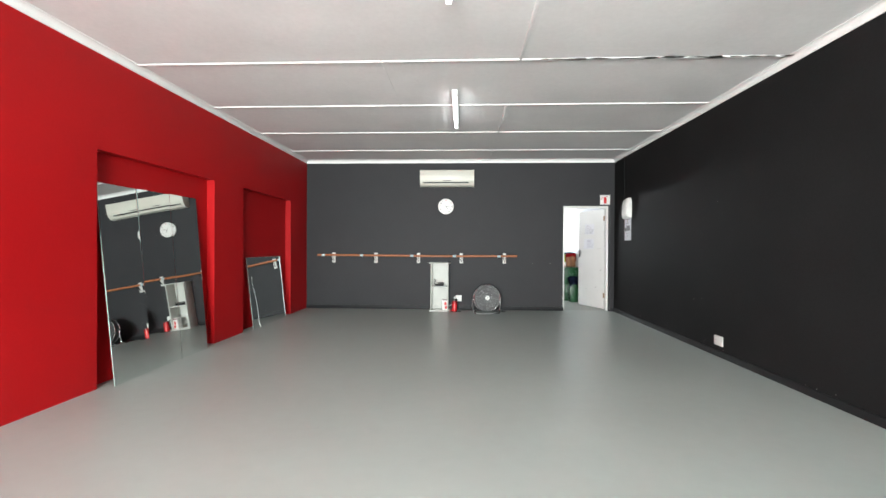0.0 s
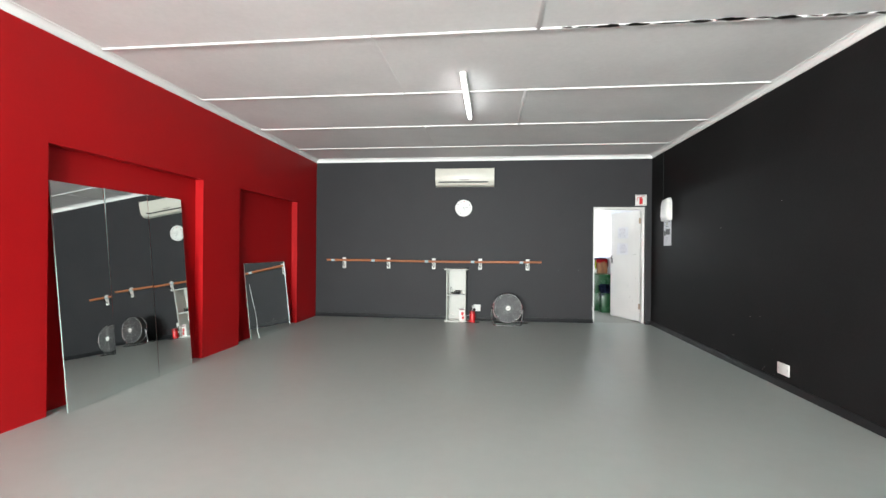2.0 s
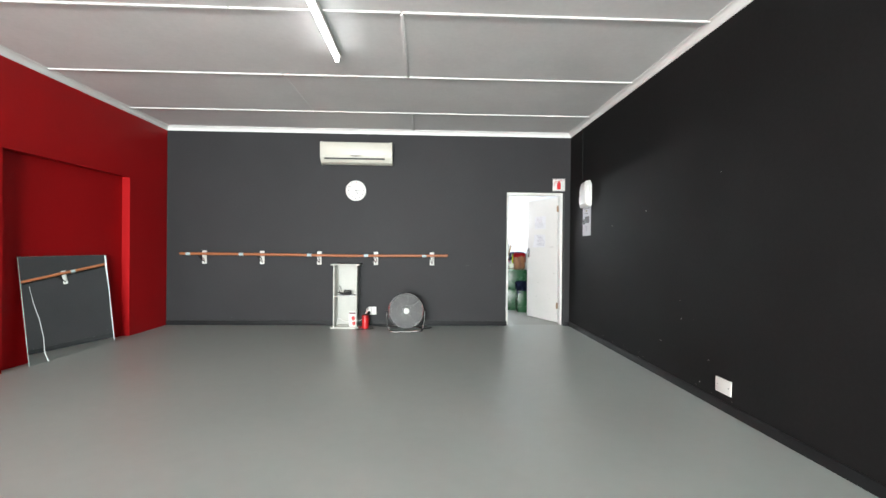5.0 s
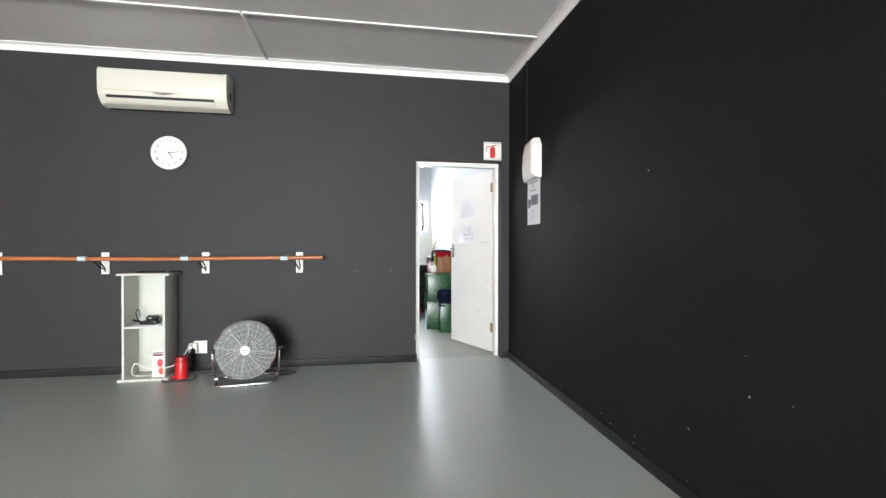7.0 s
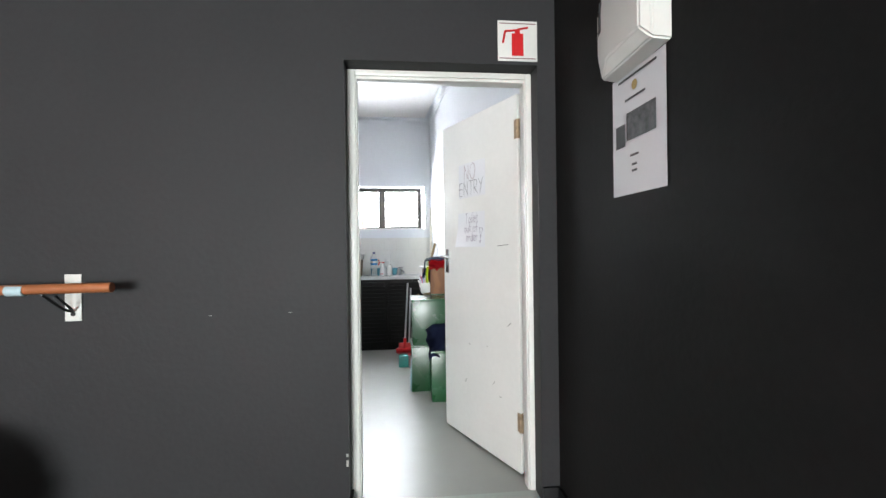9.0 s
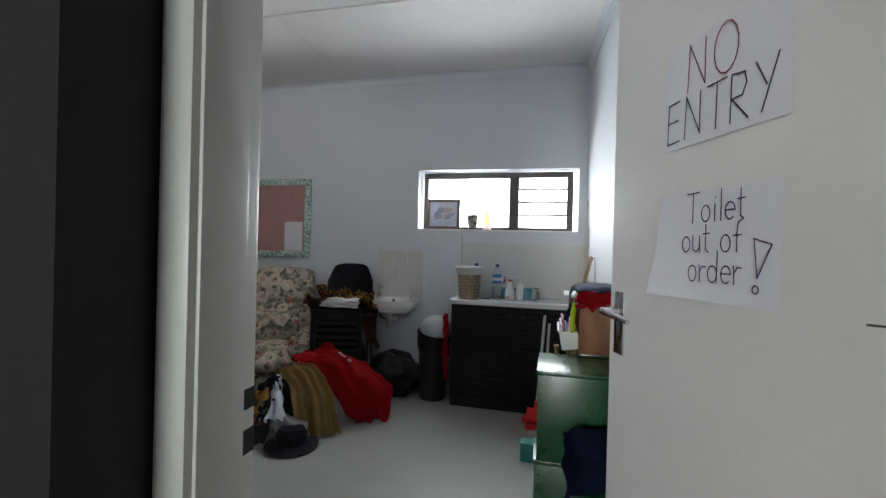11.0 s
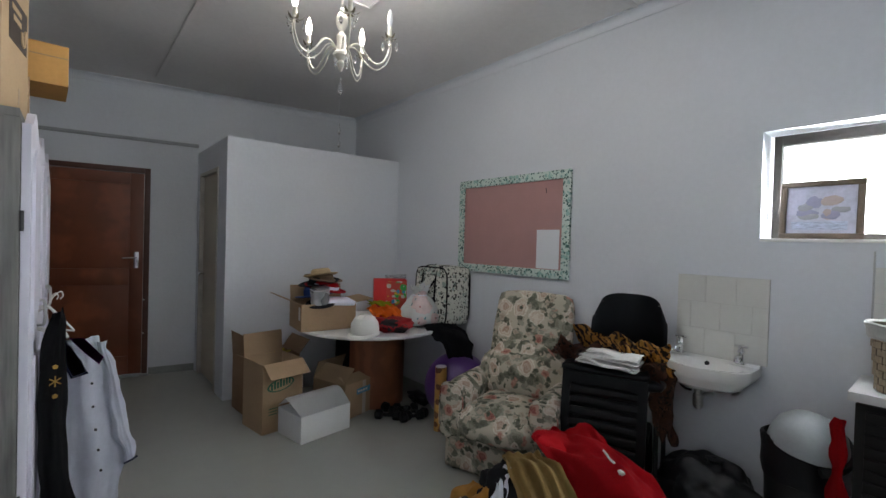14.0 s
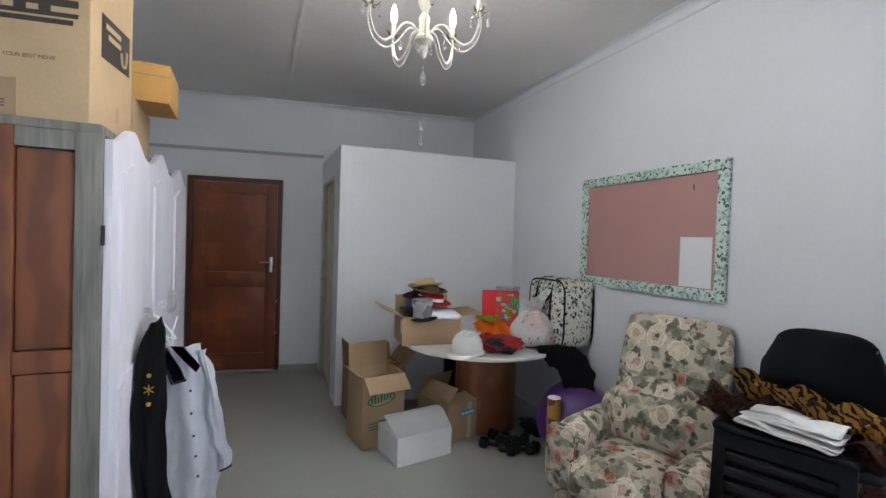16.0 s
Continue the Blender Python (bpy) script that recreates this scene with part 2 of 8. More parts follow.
# paint flaking along one cover strip
rng = random.Random(31)
bm = bmesh.new()
x = -1.30
while x < 0.93:
    ln = rng.uniform(0.10, 0.30)
    n = 9
    w0, off = rng.uniform(0.010, 0.024), rng.uniform(-0.012, 0.006)
    up = [bm.verts.new((x + ln * k / n, -4.735 + off + w0 * (0.15 + math.sin(math.pi * k / n)) * rng.uniform(0.6, 1.3), CZ1 - 0.0135)) for k in range(n + 1)]
    dn = [bm.verts.new((x + ln * k / n, -4.735 + off - w0 * (0.15 + math.sin(math.pi * k / n)) * rng.uniform(0.6, 1.3), CZ1 - 0.0135)) for k in range(n + 1)]
    for k in range(n):
        bm.faces.new((up[k], up[k + 1], dn[k + 1], dn[k]))
    x += ln * rng.uniform(0.75, 1.05)
bmesh.ops.solidify(bm, geom=bm.faces[:], thickness=0.002)
tagged(part("flaking_paint", bm, mat("bare_board", (0.36, 0.34, 0.33), 0.9, var=0.3, scale=18)), "grey bare board where ceiling paint has flaked off", "flaking paint", kind="stuff")


def cornice(name, pts, z, s=0.062, material=None):
    """A hollow cove moulding that runs along the top of a room; pts run with the room on the left-hand side."""
    bm = bmesh.new()
    prof = [(0, 0), (0, -s), (0.008, -s)]
    for k in range(6):
        a = math.pi / 2 * k / 5
        prof.append((0.008 + (s - 0.016) * (1 - math.cos(a)), -s + 0.006 + (s - 0.012) * math.sin(a)))
    prof += [(s, -0.008), (s, 0)]
    for (x0, y0), (x1, y1) in zip(pts, pts[1:]):
        d = Vector((x1 - x0, y1 - y0, 0))
        n = Vector((-d.y, d.x, 0)).normalized()
        u = d.normalized()
        ra, rb = [], []
        for o, h in prof:
            ra.append(bm.verts.new(Vector((x0, y0, z + h)) + n * o + u * o * 0.999))
            rb.append(bm.verts.new(Vector((x1, y1, z + h)) + n * o - u * o * 0.999))
        k = len(prof)
        for i in range(k):
            bm.faces.new((ra[i], ra[(i + 1) % k], rb[(i + 1) % k], rb[i]))
        bm.faces.new(ra)
        bm.faces.new(rb)
    return setting(name, bm, material or TRIMW, "white plaster cove moulding", "cornice")


cornice("trim_cornice", [(XL, YB), (XR, YB), (XR, 0), (XL, 0), (XL, YB)], CZ1 - 0.001)

# low black skirting on the charcoal walls
SK = mat("black_skirting_paint", (0.014, 0.014, 0.015), 0.5, var=0.25, scale=8, bump=0.2, spec=0.2)
bm = bmesh.new()
bm_box(bm, (XL + 0.002, -0.016, 0), (DX0 - 0.004, 0.0, 0.07), 0.004)
bm_box(bm, (XR - 0.016, YB, 0), (XR, -0.018, 0.07), 0.004)
bm_box(bm, (DX1 + 0.004, -0.016, 0), (XR - 0.002, 0.0, 0.07), 0.004)
bm_box(bm, (DX0 - 0.002, -0.015, 0), (DX0 + 0.012, 0.094, 0.07), 0.003)
setting("baseboard", bm, SK, "low black painted skirting board", "skirting")

# ---- the back room: walls, ceiling ----
CZ2 = 2.875
YN = 3.632
WX0, WX1, WZ0, WZ1 = -0.845, 0.575, 1.468, 2.008


def wall_x(y):
    return 0.885 - (y - 0.22) * 0.0705


def wall_w(y):
    return -5.39 + (y - 1.56) * 0.165


bm = bmesh.new()
bm_box(bm, (-5.9, YN, 0), (WX0, YN + 0.24, CZ2 + 0.3))
bm_box(bm, (WX1, YN, 0), (1.3, YN + 0.24, CZ2 + 0.3))
bm_box(bm, (WX0, YN, WZ1), (WX1, YN + 0.24, CZ2 + 0.3))
bm_box(bm, (WX0, YN, 0), (WX1, YN + 0.24, WZ0))
setting("wall_office_north", bm, WALLW, "white painted plaster wall with a small high window", "wall")
setting("wall_office_east", prism([(wall_x(0.22), 0.22), (1.3, 0.22), (1.3, YN), (wall_x(YN), YN)], 0, CZ2 + 0.3), WALLW, "white painted plaster wall", "wall")
# west wall, with the doorway of the brown door
BY0, BY1, BDH = 0.655, 1.565, 2.045
bm = bmesh.new()
for y0, y1, z0, z1 in ((0.22, BY0, 0, CZ2 + 0.3), (BY1, YN, 0, CZ2 + 0.3), (BY0, BY1, BDH, CZ2 + 0.3)):
    bm_prism(bm, [(wall_w(y0) - 0.24, y0), (wall_w(y0), y0), (wall_w(y1), y1), (wall_w(y1) - 0.24, y1)], z0, z1)
setting("wall_office_west", bm, WALLW, "white painted plaster wall with a brown door", "wall")
bm = box((-5.95, 0.225, CZ2), (1.2, YN, CZ2 + 0.08))
for lo, hi in (((-2.645, 2.385), (0.72, 2.415)), ((-2.675, 0.24), (-2.646, 2.415)), ((-1.525, 2.416), (-1.495, YN)), ((-5.1, 1.55), (-2.676, 1.578))):
    bm_box(bm, (*lo, CZ2 - 0.008), (*hi, CZ2 + 0.01), 0.003)
setting("ceiling_office", bm, CEIL, "white fibre board ceiling with cover strips", "ceiling")
cornice("trim_cornice_office", [(wall_x(0.22), 0.222), (wall_x(YN), YN), (wall_w(YN), YN), (wall_w(0.22), 0.222), (wall_x(0.22), 0.222)], CZ2 - 0.001, 0.06, WALLW)
# low partition of the toilet cubicle
PXA, PXB, PYA, PZ = -4.205, -4.10, 1.966, 2.246
bm = prism([(PXA - 0.09, PYA), (PXA, PYA), (PXB, YN), (PXB - 0.09, YN)], 0, PZ)
xw = wall_w(PYA)
bm_box(bm, (PXA - 0.27, PYA, 0), (PXA - 0.09, PYA + 0.09, PZ))
bm_box(bm, (xw, PYA, 0), (PXA - 0.98, PYA + 0.09, PZ))
bm_box(bm, (PXA - 0.98, PYA, 2.02), (PXA - 0.27, PYA + 0.09, PZ))
setting("wall_partition", bm, WALLW, "white painted low partition wall of the toilet cubicle", "wall")

# ---- more materials ----
STEELW = mat("white_enamel_frame", (0.70, 0.69, 0.66), 0.35, var=0.06, scale=5, bump=0.05)
DOORW = mat("white_door_paint", (0.68, 0.68, 0.66), 0.38, var=0.05, scale=2.5, bump=0.06, bscale=30)
CHROME = mat("chrome", (0.75, 0.75, 0.76), 0.14, metal=1.0, var=0.05)
STEEL = mat("brushed_steel", (0.55, 0.55, 0.55), 0.32, metal=1.0, var=0.1, scale=20)
WHITEP = mat("white_plastic", (0.68, 0.675, 0.645), 0.4, var=0.03)
CREAMP = mat("cream_plastic", (0.58, 0.56, 0.49), 0.38, var=0.04)
PAPER = mat("white_paper", (0.68, 0.69, 0.72), 0.8, var=0.03)
BLACKP = mat("black_plastic", (0.011, 0.011, 0.012), 0.42, var=0.2, spec=0.35)
BLACKF = mat("black_cloth", (0.012, 0.012, 0.015), 0.9, var=0.3, scale=14, bump=0.4, spec=0.12)
REDP = mat("red_plastic", (0.55, 0.012, 0.015), 0.35, var=0.08)
BARRE = mat("varnished_timber", (0.36, 0.12, 0.045), 0.4, var=0.25, scale=3, stretch=(1, 12, 12))
TAPE = mat("pale_blue_tape", (0.42, 0.55, 0.60), 0.5, var=0.1)
SHELFW = mat("white_chipboard_foil", (0.52, 0.52, 0.48), 0.5, var=0.06, scale=6)
INKR = mat("red_ink", (0.16, 0.03, 0.05), 0.7, var=0.1)
INKB = mat("black_ink", (0.02, 0.02, 0.03), 0.7, var=0.1)
INKP = mat("purple_ink", (0.06, 0.02, 0.10), 0.7, var=0.1)
SCUFF = mat("dark_scuff", (0.09, 0.085, 0.075), 0.8, var=0.3)
CHIP = mat("chipped_plaster", (0.45, 0.44, 0.42), 0.9, var=0.2)


def text(words, size, m, material, parent, name="lettering", thick=0.0004, align="LEFT"):
    """Words in the built-in font, as a thin mesh."""
    cu = bpy.data.curves.new(name, "FONT")
    cu.body, cu.size, cu.extrude, cu.align_x = words, size, thick, align
    tmp = bpy.data.objects.new("tmp", cu)
    me = bpy.data.meshes.new_from_object(tmp)
    bpy.data.objects.remove(tmp)
    me.materials.append(material)
    ob = new(name, me)
    ob.parent = parent
    ob.matrix_basis = m
    return ob


def arc(cx, cy, rx, ry, a0, a1, n=14):
    return [(cx + rx * math.cos(radians(a0 + (a1 - a0) * i / n)), cy + ry * math.sin(radians(a0 + (a1 - a0) * i / n))) for i in range(n + 1)]


# pen strokes of handwritten capitals and small letters, in units of the letter height
PEN = {
    "N": [[(0, 0), (0.05, 1), (0.5, 0.05), (0.5, 1)]], "O": [arc(0.32, 0.5, 0.3, 0.5, 90, 450)], "E": [[(0.4, 1), (0.02, 0.98), (0, 0), (0.42, 0.02)], [(0, 0.52), (0.36, 0.54)]],
    "T": [[(0, 1), (0.55, 1.02)], [(0.28, 1), (0.26, 0)]], "R": [[(0, 0), (0.02, 1)], [(0.02, 1), (0.35, 0.95), (0.4, 0.72), (0.3, 0.5), (0.03, 0.48), (0.45, 0)]],
    "Y": [[(0, 1), (0.25, 0.5)], [(0.5, 1.02), (0.15, 0)]], "o": [arc(0.2, 0.27, 0.19, 0.27, 90, 450)], "i": [[(0.1, 0.55), (0.1, 0)], [(0.1, 0.75), (0.11, 0.78)]],
    "l": [[(0.1, 1), (0.1, 0)]], "e": [[(0.03, 0.3)] + arc(0.2, 0.28, 0.19, 0.27, 5, 310)], "t": [[(0.12, 0.9), (0.12, 0.08), (0.24, 0)], [(0, 0.6), (0.27, 0.62)]],
    "u": [[(0.02, 0.55), (0.04, 0.1), (0.2, 0), (0.34, 0.15), (0.35, 0.55), (0.37, 0)]], "f": [[(0.32, 0.98), (0.18, 0.9), (0.14, 0.6), (0.14, 0)], [(0, 0.5), (0.3, 0.52)]],
    "r": [[(0.02, 0.55), (0.05, 0)], [(0.05, 0.35), (0.16, 0.52), (0.3, 0.5)]], "d": [arc(0.2, 0.27, 0.19, 0.27, 20, 340), [(0.4, 1), (0.39, 0)]],
    "!": [[(0.1, 0.4), (-0.02, 1.4), (0.5, 1.25), (0.1, 0.4)], arc(0.06, 0.1, 0.09, 0.1, 0, 360)], "L": [[(0, 1), (0, 0), (0.4, 0)]],
}
WIDE = {"N": 0.72, "O": 0.8, "E": 0.6, "T": 0.66, "R": 0.62, "Y": 0.6, "o": 0.5, "i": 0.26, "l": 0.26, "e": 0.48, "t": 0.36, "u": 0.5, "f": 0.38, "r": 0.4, "d": 0.56, "!": 0.5, " ": 0.4}


def handwriting(words, size, x0, z0, slant, pen, y=0.0):
    """Flat pen strokes in the plane y, written along x."""
    bm = bmesh.new()
    x = x0
    for ch in words:
        for st in PEN.get(ch, []):
            for a, b in zip(st, st[1:]):
                p = Vector((x + a[0] * size, y, z0 + a[1] * size + (x - x0) * slant))
                q = Vector((x + b[0] * size, y, z0 + b[1] * size + (x - x0) * slant))
                d = (q - p).normalized() * pen * 0.5
                n = Vector((-d.z, 0, d.x))
                bm.faces.new([bm.verts.new(v) for v in (p - d + n, p - d - n, q + d - n, q + d + n)])
        x += WIDE.get(ch, 0.5) * size
    return bm


def sheet(w, h, curl=0.006, n=6, corner=0.0):
    """A sheet of paper in the xz plane from its lower left corner, slightly buckled, one corner lifted."""
    bm = bmesh.new()
    g = [[bm.verts.new((w * i / n, -0.0015 - curl * math.sin(i / n * math.pi) * 0.3 * (1 + math.sin(j * 1.7)) - corner * max(0, 1 - i / n - j / n) ** 2, h * j / n)) for i in range(n + 1)] for j in range(n + 1)]
    for j in range(n):
        for i in range(n):
            bm.faces.new((g[j][i], g[j][i + 1], g[j + 1][i + 1], g[j + 1][i]))
    bmesh.ops.recalc_face_normals(bm, faces=bm.faces)
    if bm.faces[:][0].normal.y > 0:
        bmesh.ops.reverse_faces(bm, faces=bm.faces)
    return bm


# ---- studio doorway: pressed steel frame and the open white door ----
bm = bmesh.new()
for x0, x1, s in ((DX0, DX0 + 0.042, 1), (DX1 - 0.030, DX1, -1)):
    bm_box(bm, (x0, 0.095, 0), (x1, 0.207, DH - 0.002), 0.008)
    xs = x1 if s > 0 else x0
    bm_box(bm, (min(xs, xs + s * 0.006), 0.105, 0), (max(xs, xs + s * 0.006), 0.178, DH - 0.031), 0.003)
bm_box(bm, (DX0 + 0.041, 0.095, DH - 0.032), (DX1 - 0.029, 0.207, DH - 0.002), 0.008)
bm_box(bm, (DX0 + 0.041, 0.105, DH - 0.046), (DX1 - 0.029, 0.178, DH - 0.03), 0.003)
frame1 = setting("door_frame", bm, STEELW, "white painted pressed steel door frame", "door frame")
part("strike_plate", box((DX0 + 0.0412, 0.182, 1.105), (DX0 + 0.0435, 0.203, 1.13)), BLACKP, frame1)
part("strike_plate", box((DX0 + 0.0412, 0.182, 1.05), (DX0 + 0.0435, 0.203, 1.08)), BLACKP, frame1)

HX, HY = DX1 - 0.034, 0.232
LEAF = 67.0
door = thing("door_1", "white painted flat door standing open with handwritten notes", "door", pose(HX, HY, 0.012, 0, 0, 180 - LEAF))
tagged(door, kind="structure")
LW = 0.812
# leaf along +x from the hinge, its seen face towards +y
leaf = part("leaf", box((0.004, -0.040, 0), (LW, 0.0, 2.015), 0.002), DOORW, door)
FACE = pose(0, 0.0, 0, 0, 0, 180)  # writing plane on the seen face, x runs towards the hinge


def on_leaf(ob, x, z, dy=0.0):
    """Lays a thing drawn in the xz plane on the seen face, its left edge x metres from the free edge."""
    ob.matrix_basis = Matrix.Translation((LW - x, 0.0012 + dy, z)) @ pose(0, 0, 0, 0, 0, 180)


note = part("note", sheet(0.30, 0.215, 0.004, 6, 0.0), PAPER, door, "white paper note with large handwriting")
on_leaf(note, 0.210, 1.517)
t1 = part("lettering", handwriting("NO", 0.094, 0.075, 0.106, 0.06, 0.0030, -0.0075), INKR, note)
t2 = part("lettering", handwriting("ENTRY", 0.085, 0.018, 0.012, 0.02, 0.0030, -0.0075), INKB, note)
note2 = part("note", sheet(0.30, 0.215, 0.003, 6, 0.03), PAPER, door, "white paper note with a curled lower corner")
on_leaf(note2, 0.200, 1.208)
t3 = part("lettering", handwriting("Toilet", 0.057, 0.098, 0.150, 0.02, 0.0026, -0.010), INKP, note2)
t4 = part("lettering", handwriting("out of", 0.057, 0.085, 0.092, 0.02, 0.0026, -0.010), INKP, note2)
t5 = part("lettering", handwriting("order", 0.057, 0.108, 0.036, 0.02, 0.0026, -0.013), INKP, note2)
t6 = part("lettering", handwriting("!", 0.065, 0.258, 0.026, 0.0, 0.0026, -0.010), INKP, note2)
for x, z, ln, an in ((0.62, 1.215, 0.10, -4), (0.70, 0.78, 0.04, -35), (0.55, 0.42, 0.035, -50), (0.30, 0.60, 0.02, 20), (0.62, 0.36, 0.02, 10), (0.25, 0.36, 0.03, -60), (0.50, 0.62, 0.012, 0)):
    b = box((0, -0.0004, -0.0016), (ln, 0, 0.0016), 0, pose(0, 0, 0, 0, an, 0))
    on_leaf(part("scuff_mark", b, SCUFF, door), x, z, -0.0005)
hb = bmesh.new()
bm_box(hb, (LW - 0.070, 0.0, 1.035), (LW - 0.028, 0.006, 1.195), 0.002)
hand = part("door_handle", hb, CHROME, door, "chrome lever handle on a long plate")
lv = tube(curve_pts([(LW - 0.053, 0.006, 1.145), (LW - 0.053, 0.045, 1.145), (LW - 0.058, 0.052, 1.146), (LW - 0.11, 0.056, 1.143), (LW - 0.165, 0.052, 1.136)], 20), [0.010] * 13 + [0.009, 0.009, 0.0085, 0.008, 0.008, 0.0075, 0.007, 0.006][:8], 10)
part("lever", lv, CHROME, hand)
part("keyhole", cyl((LW - 0.053, 0.0055, 1.075), (LW - 0.053, 0.0068, 1.075), 0.006, seg=12), BLACKP, hand)
for z in (0.22, 1.78):
    h = bm_box(bmesh.new(), (-0.016, -0.038, z), (0.028, 0.0026, z + 0.10), 0.001)
    bm_cyl(h, (0.001, 0.004, z), (0.001, 0.004, z + 0.1), 0.006, seg=10)
    part("hinge", h, mat("rusty_hinge", (0.33, 0.24, 0.16), 0.6, metal=0.5, var=0.5, scale=40), door, "rusty steel hinge")

# ---- mirrors that lean against the red wall ----
PINE = mat("mirror_edge", (0.35, 0.45, 0.42), 0.3, var=0.1)


def mirror_panel(y0, y1, xb, xt, h, yaw):
    """A tall glass panel that stands on the floor and leans back."""
    lean = math.degrees(math.atan2(xb - xt, h))
    w = y1 - y0
    p = thing("mirror_panel", "tall frameless mirror panel leaning in a red niche", "mirror", pose(xb, (y0 + y1) / 2, 0.002, 0, 0, yaw) @ pose(0, 0, 0, 0, -lean, 0), "mirrors along the red wall")
    part("backing", box((-0.006, -w / 2, 0), (-0.001, w / 2, h)), PINE, p)
    part("glass", box((-0.001, -w / 2 + 0.0015, 0.0015), (0.0035, w / 2 - 0.0015, h - 0.0015)), MIRROR, p, "silvered mirror glass")
    return p


mirror_panel(-5.050, -4.562, -5.068, -5.245, 1.822, 1.6)
mirror_panel(-4.556, -4.074, -5.092, -5.245, 1.822, -0.4)
mirror_panel(-4.068, -3.592, -5.090, -5.245, 1.828, -0.6)
m3 = mirror_panel(-2.34, -1.17, -5.116, -5.235, 1.078, -0.3)
tagged(m3, "low cracked frameless mirror leaning in a red niche")
CRACK = mat("chipped_glass_edge", (0.66, 0.68, 0.68), 0.5, var=0.2, scale=30)
part("crack", tube([(0.0042, -0.50, 0.78), (0.0042, -0.47, 0.60), (0.0042, -0.425, 0.44), (0.0042, -0.40, 0.25), (0.0042, -0.405, 0.10), (0.0042, -0.37, 0.003)], [0.001, 0.0015, 0.002, 0.002, 0.004, 0.006], 5), CRACK, m3, "pale crack across the glass")
part("chipped_edge", tube([(0.004, 0.578, 1.07), (0.004, 0.572, 0.95), (0.004, 0.58, 0.62), (0.004, 0.577, 0.35), (0.004, 0.58, 0.02)], [0.011, 0.010, 0.004, 0.007, 0.004], 6), CRACK, m3, "chipped silvered edge")

# ---- air conditioner ----
ac = thing("air_conditioner", "white split air conditioner mounted high on the charcoal wall", "air conditioner", pose(-2.312, 0, 2.435))
prof = [(0, 0.03), (-0.06, 0.0), (-0.135, 0.02), (-0.185, 0.075), (-0.198, 0.13), (-0.20, 0.29), (-0.185, 0.318), (0, 0.328)]


def extrude_x(profile, x0, x1):
    """A profile of (y, z) drawn out along x."""
    bm = bmesh.new()
    a = [bm.verts.new((x0, y, z)) for y, z in profile]
    b = [bm.verts.new((x1, y, z)) for y, z in profile]
    k = len(profile)
    for i in range(k):
        bm.faces.new((a[i], a[(i + 1) % k], b[(i + 1) % k], b[i]))
    bm.faces.new(a)
    bm.faces.new(b)
    return bm


b = extrude_x(prof, -0.50, 0.50)
part("body", b, CREAMP, ac)
for s in (-1, 1):
    part("end_cap", extrude_x([(y * 1.015, 0.164 + (z - 0.164) * 1.02) for y, z in prof], s * 0.498, s * 0.530), CREAMP, ac)
part("front_panel", box((-0.495, -0.206, 0.125), (0.495, -0.197, 0.300), 0.004), CREAMP, ac)
part("vent_slot", box((-0.47, -0.1875, 0.064), (0.42, -0.15, 0.086), 0.0, ), BLACKP, ac, "dark air outlet slot")
for k in range(2):
    part("louvre", box((-0.47, -0.186 + 0.022 * k, 0.040 - 0.012 * k), (0.42, -0.166 + 0.022 * k, 0.060 - 0.012 * k), 0.003, pose(0, 0, 0, 25, 0, 0)), CREAMP, ac)
b = bmesh.new()
for a0, a1 in (((-0.10, 0.115), (0.10, 0.115)),):
    vs = [b.verts.new((x, -0.2072, z)) for x, z in ((-0.10, 0.118), (-0.05, 0.104), (0, 0.100), (0.05, 0.104), (0.10, 0.118))]
    b.faces.new(vs)
part("badge", b, mat("grey_badge", (0.16, 0.15, 0.14), 0.4), ac, "grey brand badge")
part("side_port", box((0.530, -0.10, 0.12), (0.5315, -0.06, 0.19)), BLACKP, ac)

# ---- wall clock ----
clock = thing("wall_clock", "round white wall clock with dark numerals on the charcoal wall", "clock", pose(-2.337, 0, 2.054) @ Matrix.Diagonal((0.85, 1, 0.85, 1)))
part("case", lathe([(0.0, 0), (0.178, 0), (0.183, 0.01), (0.183, 0.03), (0.176, 0.036), (0.170, 0.034), (0.168, 0.028), (0, 0.028)], seg=48), WHITEP, clock).matrix_basis = pose(0, 0, 0, 90, 0, 0)
GREYI = mat("grey_numerals", (0.035, 0.035, 0.04), 0.6)
for h in range(1, 13):
    a = radians(90 - h * 30)
    text(str(h), 0.050, pose(0.137 * math.cos(a), -0.0284, 0.137 * math.sin(a) - 0.014, 90, 0, 0), REDP if h == 12 else GREYI, clock, "numeral", align="CENTER")
for ln, w, ang in ((0.105, 0.007, 8), (0.075, 0.009, -58), (0.04, 0.004, 130)):
    part("hand_pointer", box((-0.012, -0.031, -w / 2), (ln, -0.030, w / 2), 0, None), BLACKP, clock).matrix_basis = pose(0, 0, 0, 0, -ang, 0)
part("pivot", cyl((0, -0.028, 0), (0, -0.033, 0), 0.005, seg=12), BLACKP, clock)

